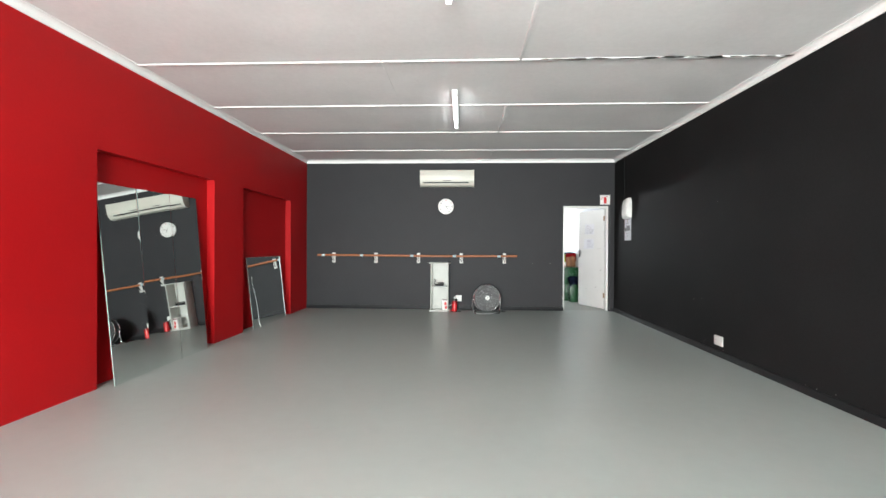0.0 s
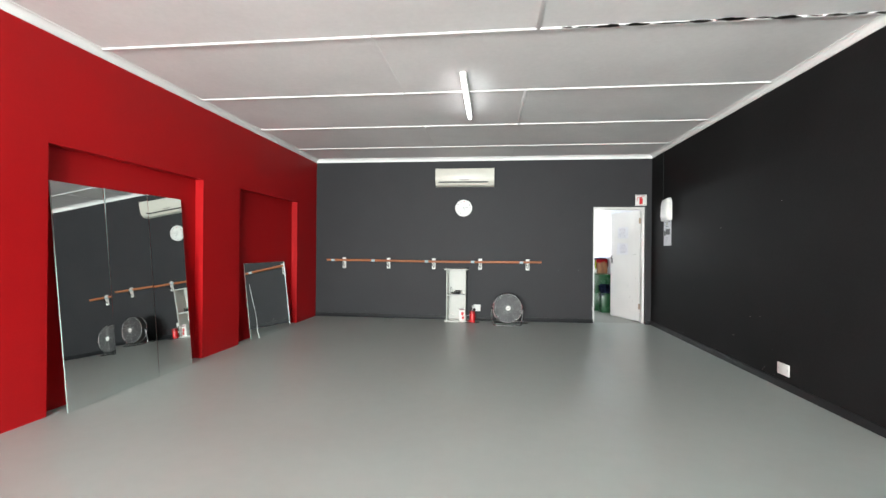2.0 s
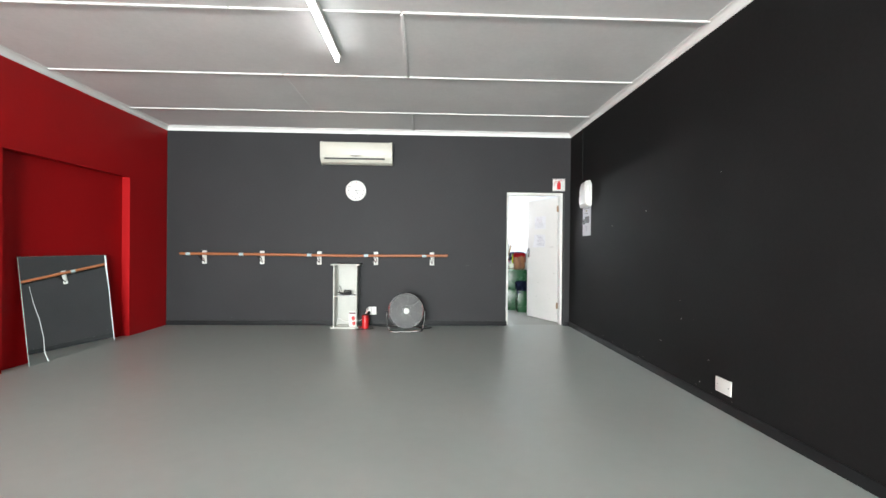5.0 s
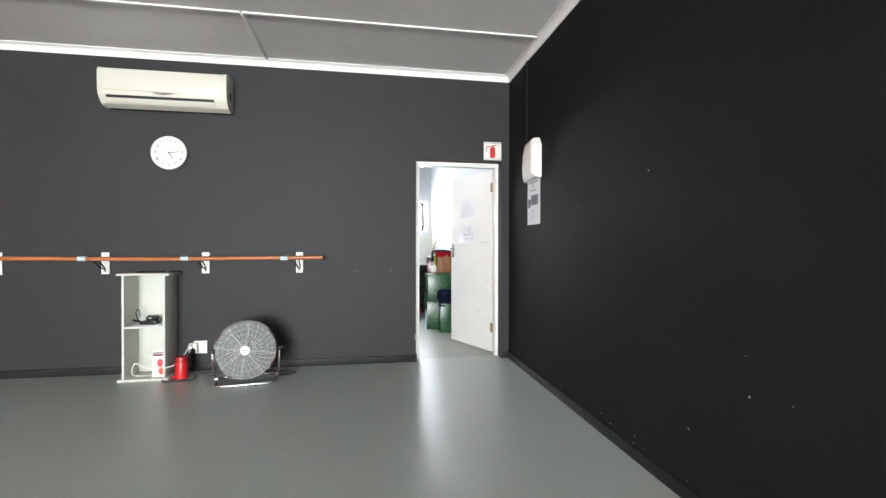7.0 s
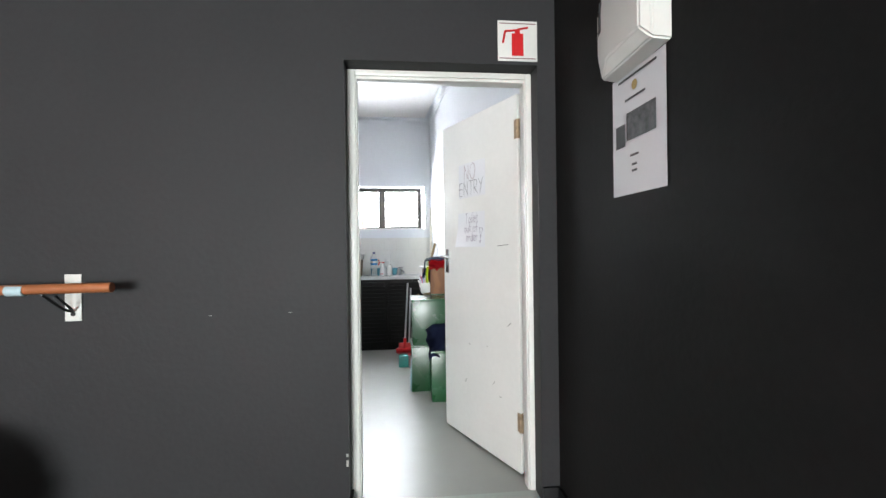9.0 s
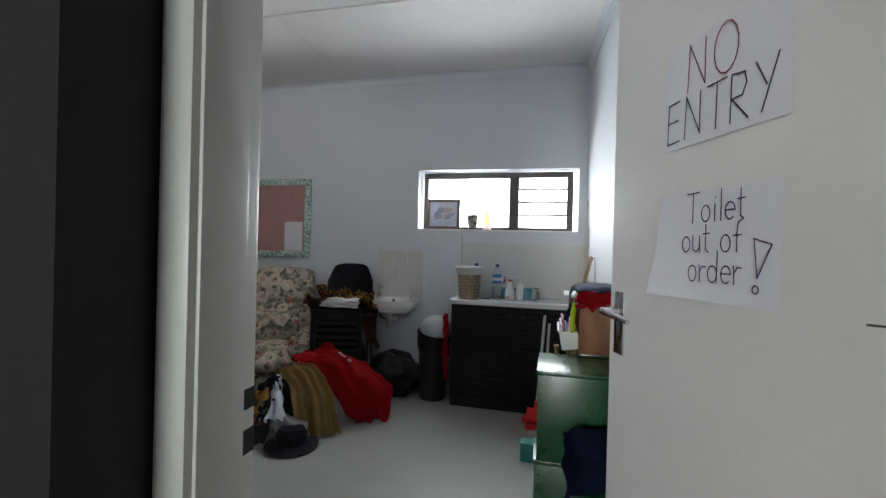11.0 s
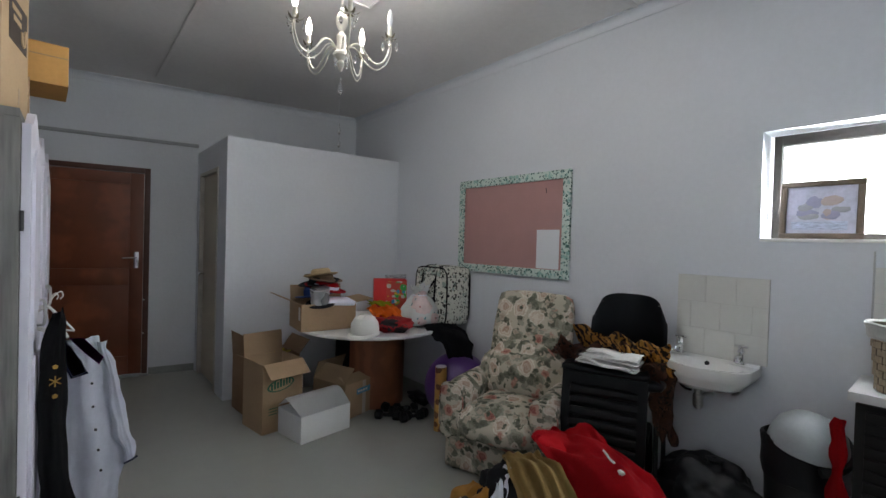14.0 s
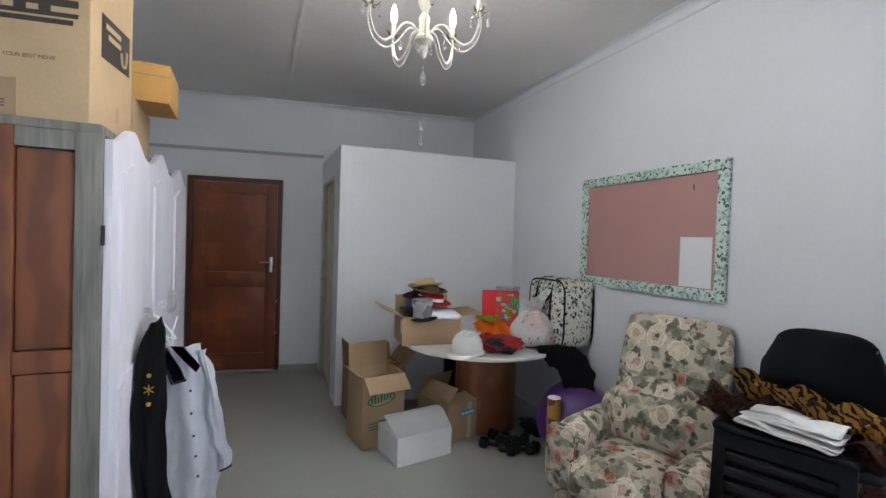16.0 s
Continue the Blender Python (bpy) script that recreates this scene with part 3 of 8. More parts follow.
# ---- ballet barre ----
barre = thing("ballet_barre", "long varnished wooden ballet barre on white steel brackets", "handrail", pose(0, 0, 0))
b = tube([(-4.89, -0.135, 1.078), (-4.2, -0.135, 1.077), (-3.4, -0.136, 1.072), (-2.46, -0.135, 1.066), (-1.6, -0.135, 1.072), (-0.937, -0.135, 1.076)], 0.020, 14)
part("rail", b, BARRE, barre)
for i, x in enumerate((-4.60, -3.742, -2.885, -2.028, -1.17)):
    bk = part("bracket", box((x - 0.033, -0.006, 0.925), (x + 0.033, -0.001, 1.125), 0.001), WHITEP, barre, "white bracket plate with a black stay")
    arm = tube(curve_pts([(x, -0.006, 0.965), (x - 0.012, -0.05, 0.985), (x - 0.03, -0.12, 1.045), (x - 0.03, -0.135, 1.052)], 12), 0.006, 8)
    bm_tube(arm, curve_pts([(x, -0.006, 0.965), (x + 0.014, -0.05, 0.99), (x + 0.012, -0.12, 1.045)], 8), 0.005, 8)
    part("stay", arm, BLACKP, bk)
    part("screw", cyl((x, -0.006, 0.955), (x, -0.010, 0.955), 0.009, seg=10), BLACKP, bk)
for x in (-4.77, -4.0, -3.0, -2.16, -1.29):
    part("tape_band", cyl((x - 0.032, -0.1353, 1.075 if abs(x + 2.5) > 1.4 else 1.0705), (x + 0.032, -0.1353, 1.075 if abs(x + 2.5) > 1.4 else 1.0705), 0.0226, seg=14), TAPE, barre, "pale blue tape round the rail")

# ---- small shelf unit and what lies in it ----
sh = thing("shelf_unit", "narrow white chipboard shelf unit standing against the wall", "shelf", pose(-2.445, -0.145, 0))
SW, SD, SHH = 0.155, 0.13, 0.925
part("side_panel", box((-SW - 0.018, -SD, 0.02), (-SW, SD, SHH), 0.001), SHELFW, sh)
part("side_panel", box((SW, -SD, 0.02), (SW + 0.018, SD, SHH), 0.001), SHELFW, sh)
part("top", box((-SW - 0.055, -SD - 0.012, SHH), (SW + 0.055, SD, SHH + 0.018), 0.002), SHELFW, sh)
part("base", box((-SW - 0.05, -SD - 0.015, 0.0), (SW + 0.05, SD, 0.02), 0.002), SHELFW, sh)
part("shelf", box((-SW, -SD + 0.004, 0.46), (SW, SD - 0.006, 0.478), 0.001), SHELFW, sh)
part("back_panel", box((-SW, SD - 0.006, 0.02), (SW, SD, SHH)), SHELFW, sh)
b = bmesh.new()
rng = random.Random(4)
for k in range(7):
    x, y = rng.uniform(-0.10, 0.10), rng.uniform(-0.06, 0.04)
    bm_tube(b, curve_pts([(x, y, 0.006), (x + rng.uniform(-0.05, 0.05), y, 0.03 + 0.04 * rng.random()), (x + rng.uniform(-0.09, 0.09), y + 0.02, 0.05 * rng.random() + 0.02), (x + rng.uniform(-0.1, 0.1), y - 0.02, 0.008)], 12), 0.006, 6)
bm_box(b, (-0.06, -0.05, 0.0), (0.07, 0.05, 0.03), 0.01)
bm_tube(b, curve_pts([(-0.09, 0, 0.01), (-0.12, 0, 0.10), (-0.10, 0.01, 0.13), (-0.08, 0, 0.06)], 10), 0.004, 6)
single("cable_bundle", b, BLACKP, "tangle of black cables and a small adapter on the shelf", "cable", pose(-2.44, -0.16, 0.484))
b = bmesh.new()
for k in range(3):
    bm_box(b, (-0.12, -0.09, 0.0018 * k), (0.12, 0.08, 0.0018 * k + 0.0014), 0, pose(0, 0, 0, 0, 0, 4 * k))
single("papers", b, PAPER, "few loose papers lying on the shelf", "paper", pose(-2.44, -0.15, 0.4785))
bx = thing("carton", "small white carton with red print in the shelf", "box", pose(-2.34, -0.20, 0.0205, 0, 0, 8))
part("carton_body", box((-0.055, -0.035, 0), (0.055, 0.035, 0.21), 0.002), WHITEP, bx)
part("flap", box((-0.055, 0.0, 0.21), (0.055, 0.035, 0.222), 0.001, pose(0, 0, 0, -14, 0, 0)), WHITEP, bx)
for k, z in enumerate((0.075, 0.145)):
    part("print", bm_lathe(bmesh.new(), [(0, 0), (0.024, 0), (0.024, 0.001), (0, 0.001)], seg=16), REDP, bx).matrix_basis = pose(0.018 - 0.012 * k, -0.0352, z - 0.02, 90, 0, 0) @ Matrix.Diagonal((1, 1.5, 1, 1))
part("print", box((-0.05, -0.0358, 0.186), (0.05, -0.0352, 0.205)), INKR, bx)
b = bmesh.new()
rng = random.Random(9)
for k in range(6):
    bm_box(b, (-0.15 + 0.055 * k, -0.06 + 0.01 * rng.random(), 0), (-0.11 + 0.055 * k, 0.05, 0.008 + 0.010 * rng.random()), 0.003, pose(0, 0, 0, 0, 0, rng.uniform(-25, 25)))
single("remote_controls", b, BLACKP, "dark remote controls and odds on the shelf top", "remote", pose(-2.40, -0.10, 0.9435))
# red flask on the floor
fl = thing("flask", "short red plastic flask standing on the floor", "flask", pose(-2.15, -0.24, 0))
part("flask_body", lathe([(0.045, 0), (0.050, 0.005), (0.050, 0.14), (0.047, 0.15), (0.046, 0.185), (0.042, 0.195), (0, 0.197)], seg=24), REDP, fl)
part("flask_lid", lathe([(0.047, 0.15), (0.0485, 0.152), (0.0485, 0.18), (0.044, 0.196), (0, 0.198)], seg=24), mat("dark_red_lid", (0.36, 0.01, 0.012), 0.4), fl)
part("nozzle", tube([(-0.045, 0, 0.03), (-0.065, 0, 0.02), (-0.075, 0, 0.004)], 0.008, 8), REDP, fl)
# wall socket with plugs
so = thing("wall_socket", "white double wall socket with an adapter and plugs", "socket", pose(-2.075, 0, 0.225))
part("plate", box((-0.06, -0.012, -0.06), (0.06, -0.001, 0.06), 0.003), WHITEP, so)
part("adapter", box((-0.085, -0.06, -0.045), (-0.015, -0.012, 0.045), 0.008), WHITEP, so, "white multi-way adapter")
part("plug", lathe([(0.022, 0), (0.024, 0.02), (0.016, 0.045), (0.007, 0.06), (0, 0.061)], seg=14), BLACKP, so).matrix_basis = pose(-0.045, -0.058, -0.02, 105, 0, 0)
part("plug", lathe([(0.020, 0), (0.022, 0.02), (0.014, 0.04), (0, 0.041)], seg=14), WHITEP, so).matrix_basis = pose(-0.07, -0.058, 0.02, 100, 0, 20)
single("power_cable", tube(curve_pts([(-2.145, -0.10, 0.235), (-2.17, -0.16, 0.18), (-2.20, -0.22, 0.13), (-2.26, -0.26, 0.11), (-2.45, -0.21, 0.10), (-2.54, -0.20, 0.14), (-2.57, -0.2, 0.09), (-2.56, -0.2, 0.035), (-2.45, -0.2, 0.026), (-2.38, -0.12, 0.024)], 60), 0.005, 8), WHITEP, "thin white power cable looping into the shelf", "cable")
single("fan_cable", tube(curve_pts([(-2.12, -0.12, 0.20), (-2.11, -0.16, 0.10), (-2.02, -0.14, 0.02), (-1.8, -0.13, 0.007), (-1.62, -0.17, 0.007), (-1.45, -0.12, 0.007), (-1.26, -0.17, 0.007), (-1.17, -0.22, 0.007), (-1.25, -0.30, 0.007), (-1.38, -0.33, 0.03), (-1.45, -0.36, 0.10)], 60), 0.0045, 8), BLACKP, "black fan cable lying along the wall", "cable")
single("flask_cable", tube(curve_pts([(-2.19, -0.24, 0.02), (-2.28, -0.22, 0.007), (-2.27, -0.34, 0.007), (-2.15, -0.36, 0.007), (-2.03, -0.30, 0.007), (-2.06, -0.18, 0.008)], 36), 0.005, 8), BLACKP, "black cable curled round the flask on the floor", "cable")

# ---- floor fan ----
WIRE = mat("dull_grey_wire", (0.50, 0.50, 0.50), 0.4, metal=0.3, var=0.15, scale=20)
fan = thing("floor_fan", "chrome drum floor fan with a wire guard standing on the floor", "fan", pose(-1.55, -0.42, 0, 0, 0, 8) @ Matrix.Diagonal((0.93, 0.93, 0.93, 1)))
TILT = pose(0, -0.06, 0.312, -8, 0, 0)
b = bmesh.new()
for r, y in ((0.262, -0.055), (0.262, 0.06)):
    bm_tube(b, [(r * math.cos(a), y, r * math.sin(a)) for a in np.linspace(0, 2 * math.pi, 49)], 0.0075, 8)
for o in (b,):
    ring = part("ring", o, CHROME, fan)
    ring.matrix_basis = TILT
b = bmesh.new()
bm_lathe(b, [(0.258, -0.05), (0.262, -0.05), (0.262, 0.055), (0.258, 0.055)], seg=48)
part("drum", b, mat("dull_grey_metal", (0.05, 0.05, 0.05), 0.5, metal=0.2, var=0.2, scale=12), fan).matrix_basis = TILT @ pose(0, 0, 0, 90, 0, 0)
b = bmesh.new()
for i in range(30):
    a = 2 * math.pi * i / 30
    c, s = math.cos(a), math.sin(a)
    c2, s2 = math.cos(a + 0.28), math.sin(a + 0.28)
    bm_tube(b, [(0.045 * c, -0.088, 0.045 * s), (0.15 * math.cos(a + 0.12), -0.084, 0.15 * math.sin(a + 0.12)), (0.25 * c2, -0.066, 0.25 * s2), (0.262 * c2, -0.05, 0.262 * s2)], 0.0009, 4)
for r in (0.09, 0.14, 0.19, 0.23):
    bm_tube(b, [(r * math.cos(a), -0.084 + 0.012 * (r / 0.23) ** 3, r * math.sin(a)) for a in np.linspace(0, 2 * math.pi, 41)], 0.0007, 4)
part("guard", b, WIRE, fan, "spiral chrome wire guard").matrix_basis = TILT
b = bmesh.new()
for i in range(24):
    a = 2 * math.pi * i / 24
    bm_tube(b, [(0.04 * math.cos(a), 0.085, 0.04 * math.sin(a)), (0.25 * math.cos(a), 0.075, 0.25 * math.sin(a)), (0.262 * math.cos(a), 0.055, 0.262 * math.sin(a))], 0.0011, 4)
part("rear_guard", b, MATS["dull_grey_metal"], fan).matrix_basis = TILT
for k in range(8):
    b = bm_box(bmesh.new(), (0.05, -0.0872, -0.0009), (0.258, -0.0856, 0.0009))
    part("guard_rib", b, WIRE, fan).matrix_basis = TILT @ pose(0, 0, 0, 0, 45 * k + 8, 0)
part("hub", lathe([(0, 0.0), (0.044, 0.0), (0.043, 0.008), (0.03, 0.014), (0, 0.016)], seg=24), WHITEP, fan, "white hub cap").matrix_basis = TILT @ pose(0, -0.088, 0, 90, 0, 0)
part("hub_print", box((-0.02, -0.1048, -0.003), (0.02, -0.1042, 0.003)), GREYI, fan).matrix_basis = TILT
for k in range(3):
    b = bmesh.new()
    n = 8
    g = [[b.verts.new(((0.04 + 0.19 * i / n) * math.cos(u), -0.02 + 0.05 * (j / 4 - 0.5), (0.04 + 0.19 * i / n) * math.sin(u))) for j in range(5) for u in [(-0.35 + 0.7 * j / 4) * (0.6 + 0.7 * i / n)]] for i in range(n + 1)]
    for i in range(n):
        for j in range(4):
            b.faces.new((g[i][j], g[i][j + 1], g[i + 1][j + 1], g[i + 1][j]))
    bmesh.ops.solidify(b, geom=b.faces[:], thickness=0.002)
    part("blade", b, mat("grey_blade", (0.030, 0.031, 0.033), 0.45, var=0.1, spec=0.3), fan).matrix_basis = TILT @ pose(0, 0, 0, 0, 120 * k + 25, 0)
part("motor", cyl((0, 0.0, 0), (0, 0.09, 0), 0.06, 0.05, 20), BLACKP, fan).matrix_basis = TILT
part("stand", tube(curve_pts([(-0.285, -0.055, 0.312), (-0.285, -0.05, 0.20), (-0.27, -0.03, 0.06), (-0.25, -0.08, 0.022), (-0.22, -0.155, 0.014), (0, -0.165, 0.014), (0.22, -0.155, 0.014), (0.25, -0.08, 0.022), (0.27, -0.03, 0.06), (0.285, -0.05, 0.20), (0.285, -0.055, 0.312)], 80), 0.0115, 10), CHROME, fan, "bent chrome tube stand")
part("stand", tube(curve_pts([(-0.262, -0.04, 0.05), (-0.25, 0.10, 0.014), (-0.2, 0.15, 0.013), (0.2, 0.15, 0.013), (0.25, 0.10, 0.014), (0.262, -0.04, 0.05)], 40), 0.0115, 10), CHROME, fan)
for s in (-1, 1):
    part("knob", cyl((s * 0.265, -0.057, 0.312), (s * 0.315, -0.055, 0.312), 0.018, seg=12), BLACKP, fan, "black tilt knob")
    part("foot", cyl((s * 0.09, -0.166, 0.0), (s * 0.09, -0.166, 0.014), 0.014, seg=10), BLACKP, fan)
    part("foot", cyl((s * 0.2, 0.15, 0.0), (s * 0.2, 0.15, 0.014), 0.014, seg=10), BLACKP, fan)

# ---- signs and fittings by the doorway ----
sg = thing("fire_sign", "white square sign with a red fire extinguisher picture", "sign", pose(0.79, 0, 2.19))
part("board", box((-0.095, -0.005, -0.095), (0.095, -0.001, 0.095), 0.001), WHITEP, sg)
b = bm_box(bmesh.new(), (-0.028, -0.0062, -0.07), (0.028, -0.005, 0.035), 0.0)
bm_box(b, (-0.012, -0.0062, 0.035), (0.012, -0.005, 0.055))
for a, c in (((-0.012, 0.05), (-0.06, 0.045)), ((-0.06, 0.045), (-0.07, -0.01)), ((0.0, 0.055), (0.05, 0.065))):
    p, q = Vector((a[0], -0.0056, a[1])), Vector((c[0], -0.0056, c[1]))
    bm_cyl(b, p, q, 0.005, seg=6)
part("pictogram", b, REDP, sg, "red extinguisher pictogram")
for z in (0.08, -0.084):
    part("border", box((-0.088, -0.0058, z), (0.088, -0.005, z + 0.004)), INKR, sg)

em = thing("emergency_light", "white bulkhead emergency light on the charcoal wall", "emergency light", pose(XR, -0.735, 1.955) @ Matrix.Diagonal((0.78, 0.92, 1, 1)))
b = bmesh.new()
pts = [(0.15, -0.18), (0.185, -0.09), (0.185, 0.06), (0.10, 0.165), (-0.13, 0.185), (-0.185, 0.12), (-0.185, -0.17)]
base = [b.verts.new((-0.002, y, z)) for y, z in pts]
mid = [b.verts.new((-0.075, y * 0.97, z * 0.97)) for y, z in pts]
top = [b.verts.new((-0.11, y * 0.62 - 0.04, z * 0.75)) for y, z in pts]
for r0, r1 in ((base, mid), (mid, top)):
    for i in range(7):
        b.faces.new((r0[i], r0[(i + 1) % 7], r1[(i + 1) % 7], r1[i]))
b.faces.new(top)
b.faces.new(base[::-1])
bmesh.ops.bevel(b, geom=b.edges[:], offset=0.006, segments=2, affect="EDGES")
part("housing", b, WHITEP, em)
part("lens", box((-0.092, 0.105, -0.02), (-0.072, 0.168, 0.075), 0.004, pose(0, 0, 0, 0, 0, -25)), mat("smoked_lens", (0.05, 0.05, 0.055), 0.2), em, "dark smoked lens")
part("side_vent", box((-0.05, -0.182, 0.02), (-0.02, -0.176, 0.10)), mat("pale_grey", (0.45, 0.45, 0.45), 0.5), em)
single("conduit", box((XR - 0.016, -0.555, 2.12), (XR - 0.001, -0.539, CZ1 - 0.06), 0.003), DARK, "thin painted cable conduit running up the wall", "conduit")
nt_ = thing("wall_notice", "white paper notice with a dark photo pinned to the wall", "notice", pose(XR - 0.001, -0.565, 1.385, 0, 0, -90))
part("notice_sheet", sheet(0.31, 0.40, 0.004), PAPER, nt_)
part("photo", box((0.03, -0.0062, 0.16), (0.09, -0.0055, 0.235)), mat("dark_print", (0.03, 0.03, 0.033), 0.6, var=0.5, scale=40), nt_)
part("photo", box((0.10, -0.0062, 0.175), (0.265, -0.0055, 0.265)), mat("dark_print_photo", (0.06, 0.06, 0.065), 0.6, var=0.9, scale=30), nt_)
for z, w, x in ((0.375, 0.22, 0.05), (0.305, 0.12, 0.09), (0.12, 0.05, 0.12), (0.09, 0.03, 0.13), (0.07, 0.03, 0.13)):
    part("text_bar", box((x, -0.0062, z), (x + w, -0.0055, z + 0.007)), GREYI, nt_)
part("emblem", cyl((0.15, -0.0056, 0.345), (0.15, -0.0062, 0.345), 0.016, seg=14), mat("ochre_print", (0.35, 0.28, 0.1), 0.6), nt_)
bp_ = thing("blank_plate", "white blank socket plate low on the charcoal wall", "socket", pose(XR, -3.58, 0.185))
part("plate", box((-0.010, -0.085, -0.055), (-0.001, 0.085, 0.055), 0.002), WHITEP, bp_)
for s in (-1, 1):
    part("screw", cyl((-0.010, s * 0.062, 0), (-0.0108, s * 0.062, 0), 0.004, seg=8), GREYI, bp_)

# ---- strip lights ----
TUBE = glow("fluorescent_tube", (0.95, 0.98, 1.0), 6.0)
lt = thing("strip_light", "lit white fluorescent strip light fixed to the ceiling", "ceiling light", pose(-2.09, -3.33, CZ1), "strip lights on the ceiling")
part("batten", box((-0.032, -0.625, -0.055), (0.032, 0.625, -0.001), 0.004), WHITEP, lt)
part("fluorescent_tube", cyl((0, -0.60, -0.080), (0, 0.60, -0.080), 0.018, seg=14), TUBE, lt, "glowing glass tube")
for s in (-1, 1):
    part("tube_holder", box((-0.02, s * 0.612 - 0.012, -0.105), (0.02, s * 0.612 + 0.012, -0.05), 0.003), WHITEP, lt)
for y in (-6.45, -9.0):
    copy_thing(lt, pose(-2.09, y, CZ1))

# chips and marks on the charcoal walls, a crack line in the floor paint
rng = random.Random(12)
b = bmesh.new()
for k in range(34):
    y = -rng.uniform(1.0, 6.5)
    z = 0.075 + abs(rng.gauss(0, 0.03)) if k < 24 else rng.uniform(0.3, 1.9)
    s = rng.uniform(0.002, 0.007)
    vs = [b.verts.new((XR - 0.0008 - (0.0155 if z < 0.0 else 0), y + s * math.cos(a) * rng.uniform(0.4, 1.2), z + s * math.sin(a) * rng.uniform(0.4, 1.2))) for a in np.linspace(0, 2 * math.pi, 7)[:-1]]
    b.faces.new(vs)
for x, z, ln in ((-0.62, 0.93, 0.012), (-0.28, 0.935, 0.015), (-4.2, 0.12, 0.02)):
    bm_box(b, (x, -0.0012, z), (x + ln, -0.0004, z + 0.002))
for z in (0.24, 0.27, 0.225):
    bm_box(b, (DX0 - 0.012, -0.0018, z), (DX0 - 0.002, -0.0005, z + 0.014))
tagged(part("paint_chips", b, CHIP), "small pale chips in the charcoal wall paint", "paint chips", kind="stuff")

# ---- materials of the back room ----
def pattern(name, base, spots, rough=0.85, distort=0.25, bump=0.2):
    """Printed cloth: coloured blotches of several sizes over a base colour."""
    m = bpy.data.materials.new(name)
    m.use_nodes = True
    nt = m.node_tree
    b = nt.nodes["Principled BSDF"]
    tc = nt.nodes.new("ShaderNodeTexCoord")
    nz = nt.nodes.new("ShaderNodeTexNoise")
    nz.inputs["Scale"].default_value, nz.inputs["Detail"].default_value = 22, 4
    nt.links.new(tc.outputs["Object"], nz.inputs["Vector"])
    ad = nt.nodes.new("ShaderNodeVectorMath")
    ad.operation = "MULTIPLY_ADD"
    ad.inputs[1].default_value = (distort * 0.2,) * 3
    nt.links.new(nz.outputs["Color"], ad.inputs[0])
    nt.links.new(tc.outputs["Object"], ad.inputs[2])
    last = None
    for k, (col, scale, size, share) in enumerate(spots):
        vo = nt.nodes.new("ShaderNodeTexVoronoi")
        vo.inputs["Scale"].default_value = scale
        of = nt.nodes.new("ShaderNodeVectorMath")
        of.inputs[1].default_value = (k * 0.37, k * 0.71, k * 0.13)
        nt.links.new(ad.outputs[0], of.inputs[0])
        nt.links.new(of.outputs[0], vo.inputs["Vector"])
        lt_ = nt.nodes.new("ShaderNodeMath")
        lt_.operation = "LESS_THAN"
        lt_.inputs[1].default_value = size
        nt.links.new(vo.outputs["Distance"], lt_.inputs[0])
        sx = nt.nodes.new("ShaderNodeSeparateColor")
        nt.links.new(vo.outputs["Color"], sx.inputs[0])
        pk = nt.nodes.new("ShaderNodeMath")
        pk.operation = "LESS_THAN"
        pk.inputs[1].default_value = share
        nt.links.new(sx.outputs[k % 3], pk.inputs[0])
        mu = nt.nodes.new("ShaderNodeMath")
        mu.operation = "MULTIPLY"
        nt.links.new(lt_.outputs[0], mu.inputs[0])
        nt.links.new(pk.outputs[0], mu.inputs[1])
        va = nt.nodes.new("ShaderNodeMix")
        va.data_type = "RGBA"
        va.inputs[6].default_value = (*[c * 0.7 for c in col], 1)
        va.inputs[7].default_value = (*[min(1, c * 1.35) for c in col], 1)
        nt.links.new(nz.outputs[0], va.inputs[0])
        mx = nt.nodes.new("ShaderNodeMix")
        mx.data_type = "RGBA"
        if last is None:
            mx.inputs[6].default_value = (*base, 1)
        else:
            nt.links.new(last.outputs[2], mx.inputs[6])
        nt.links.new(mu.outputs[0], mx.inputs[0])
        nt.links.new(va.outputs[2], mx.inputs[7])
        last = mx
    nt.links.new(last.outputs[2], b.inputs["Base Color"])
    b.inputs["Roughness"].default_value = rough
    bp = nt.nodes.new("ShaderNodeBump")
    bp.inputs["Strength"].default_value, bp.inputs["Distance"].default_value = bump, 0.004
    nt.links.new(nz.outputs[0], bp.inputs["Height"])
    nt.links.new(bp.outputs[0], b.inputs["Normal"])
    MATS[name] = m
    return m


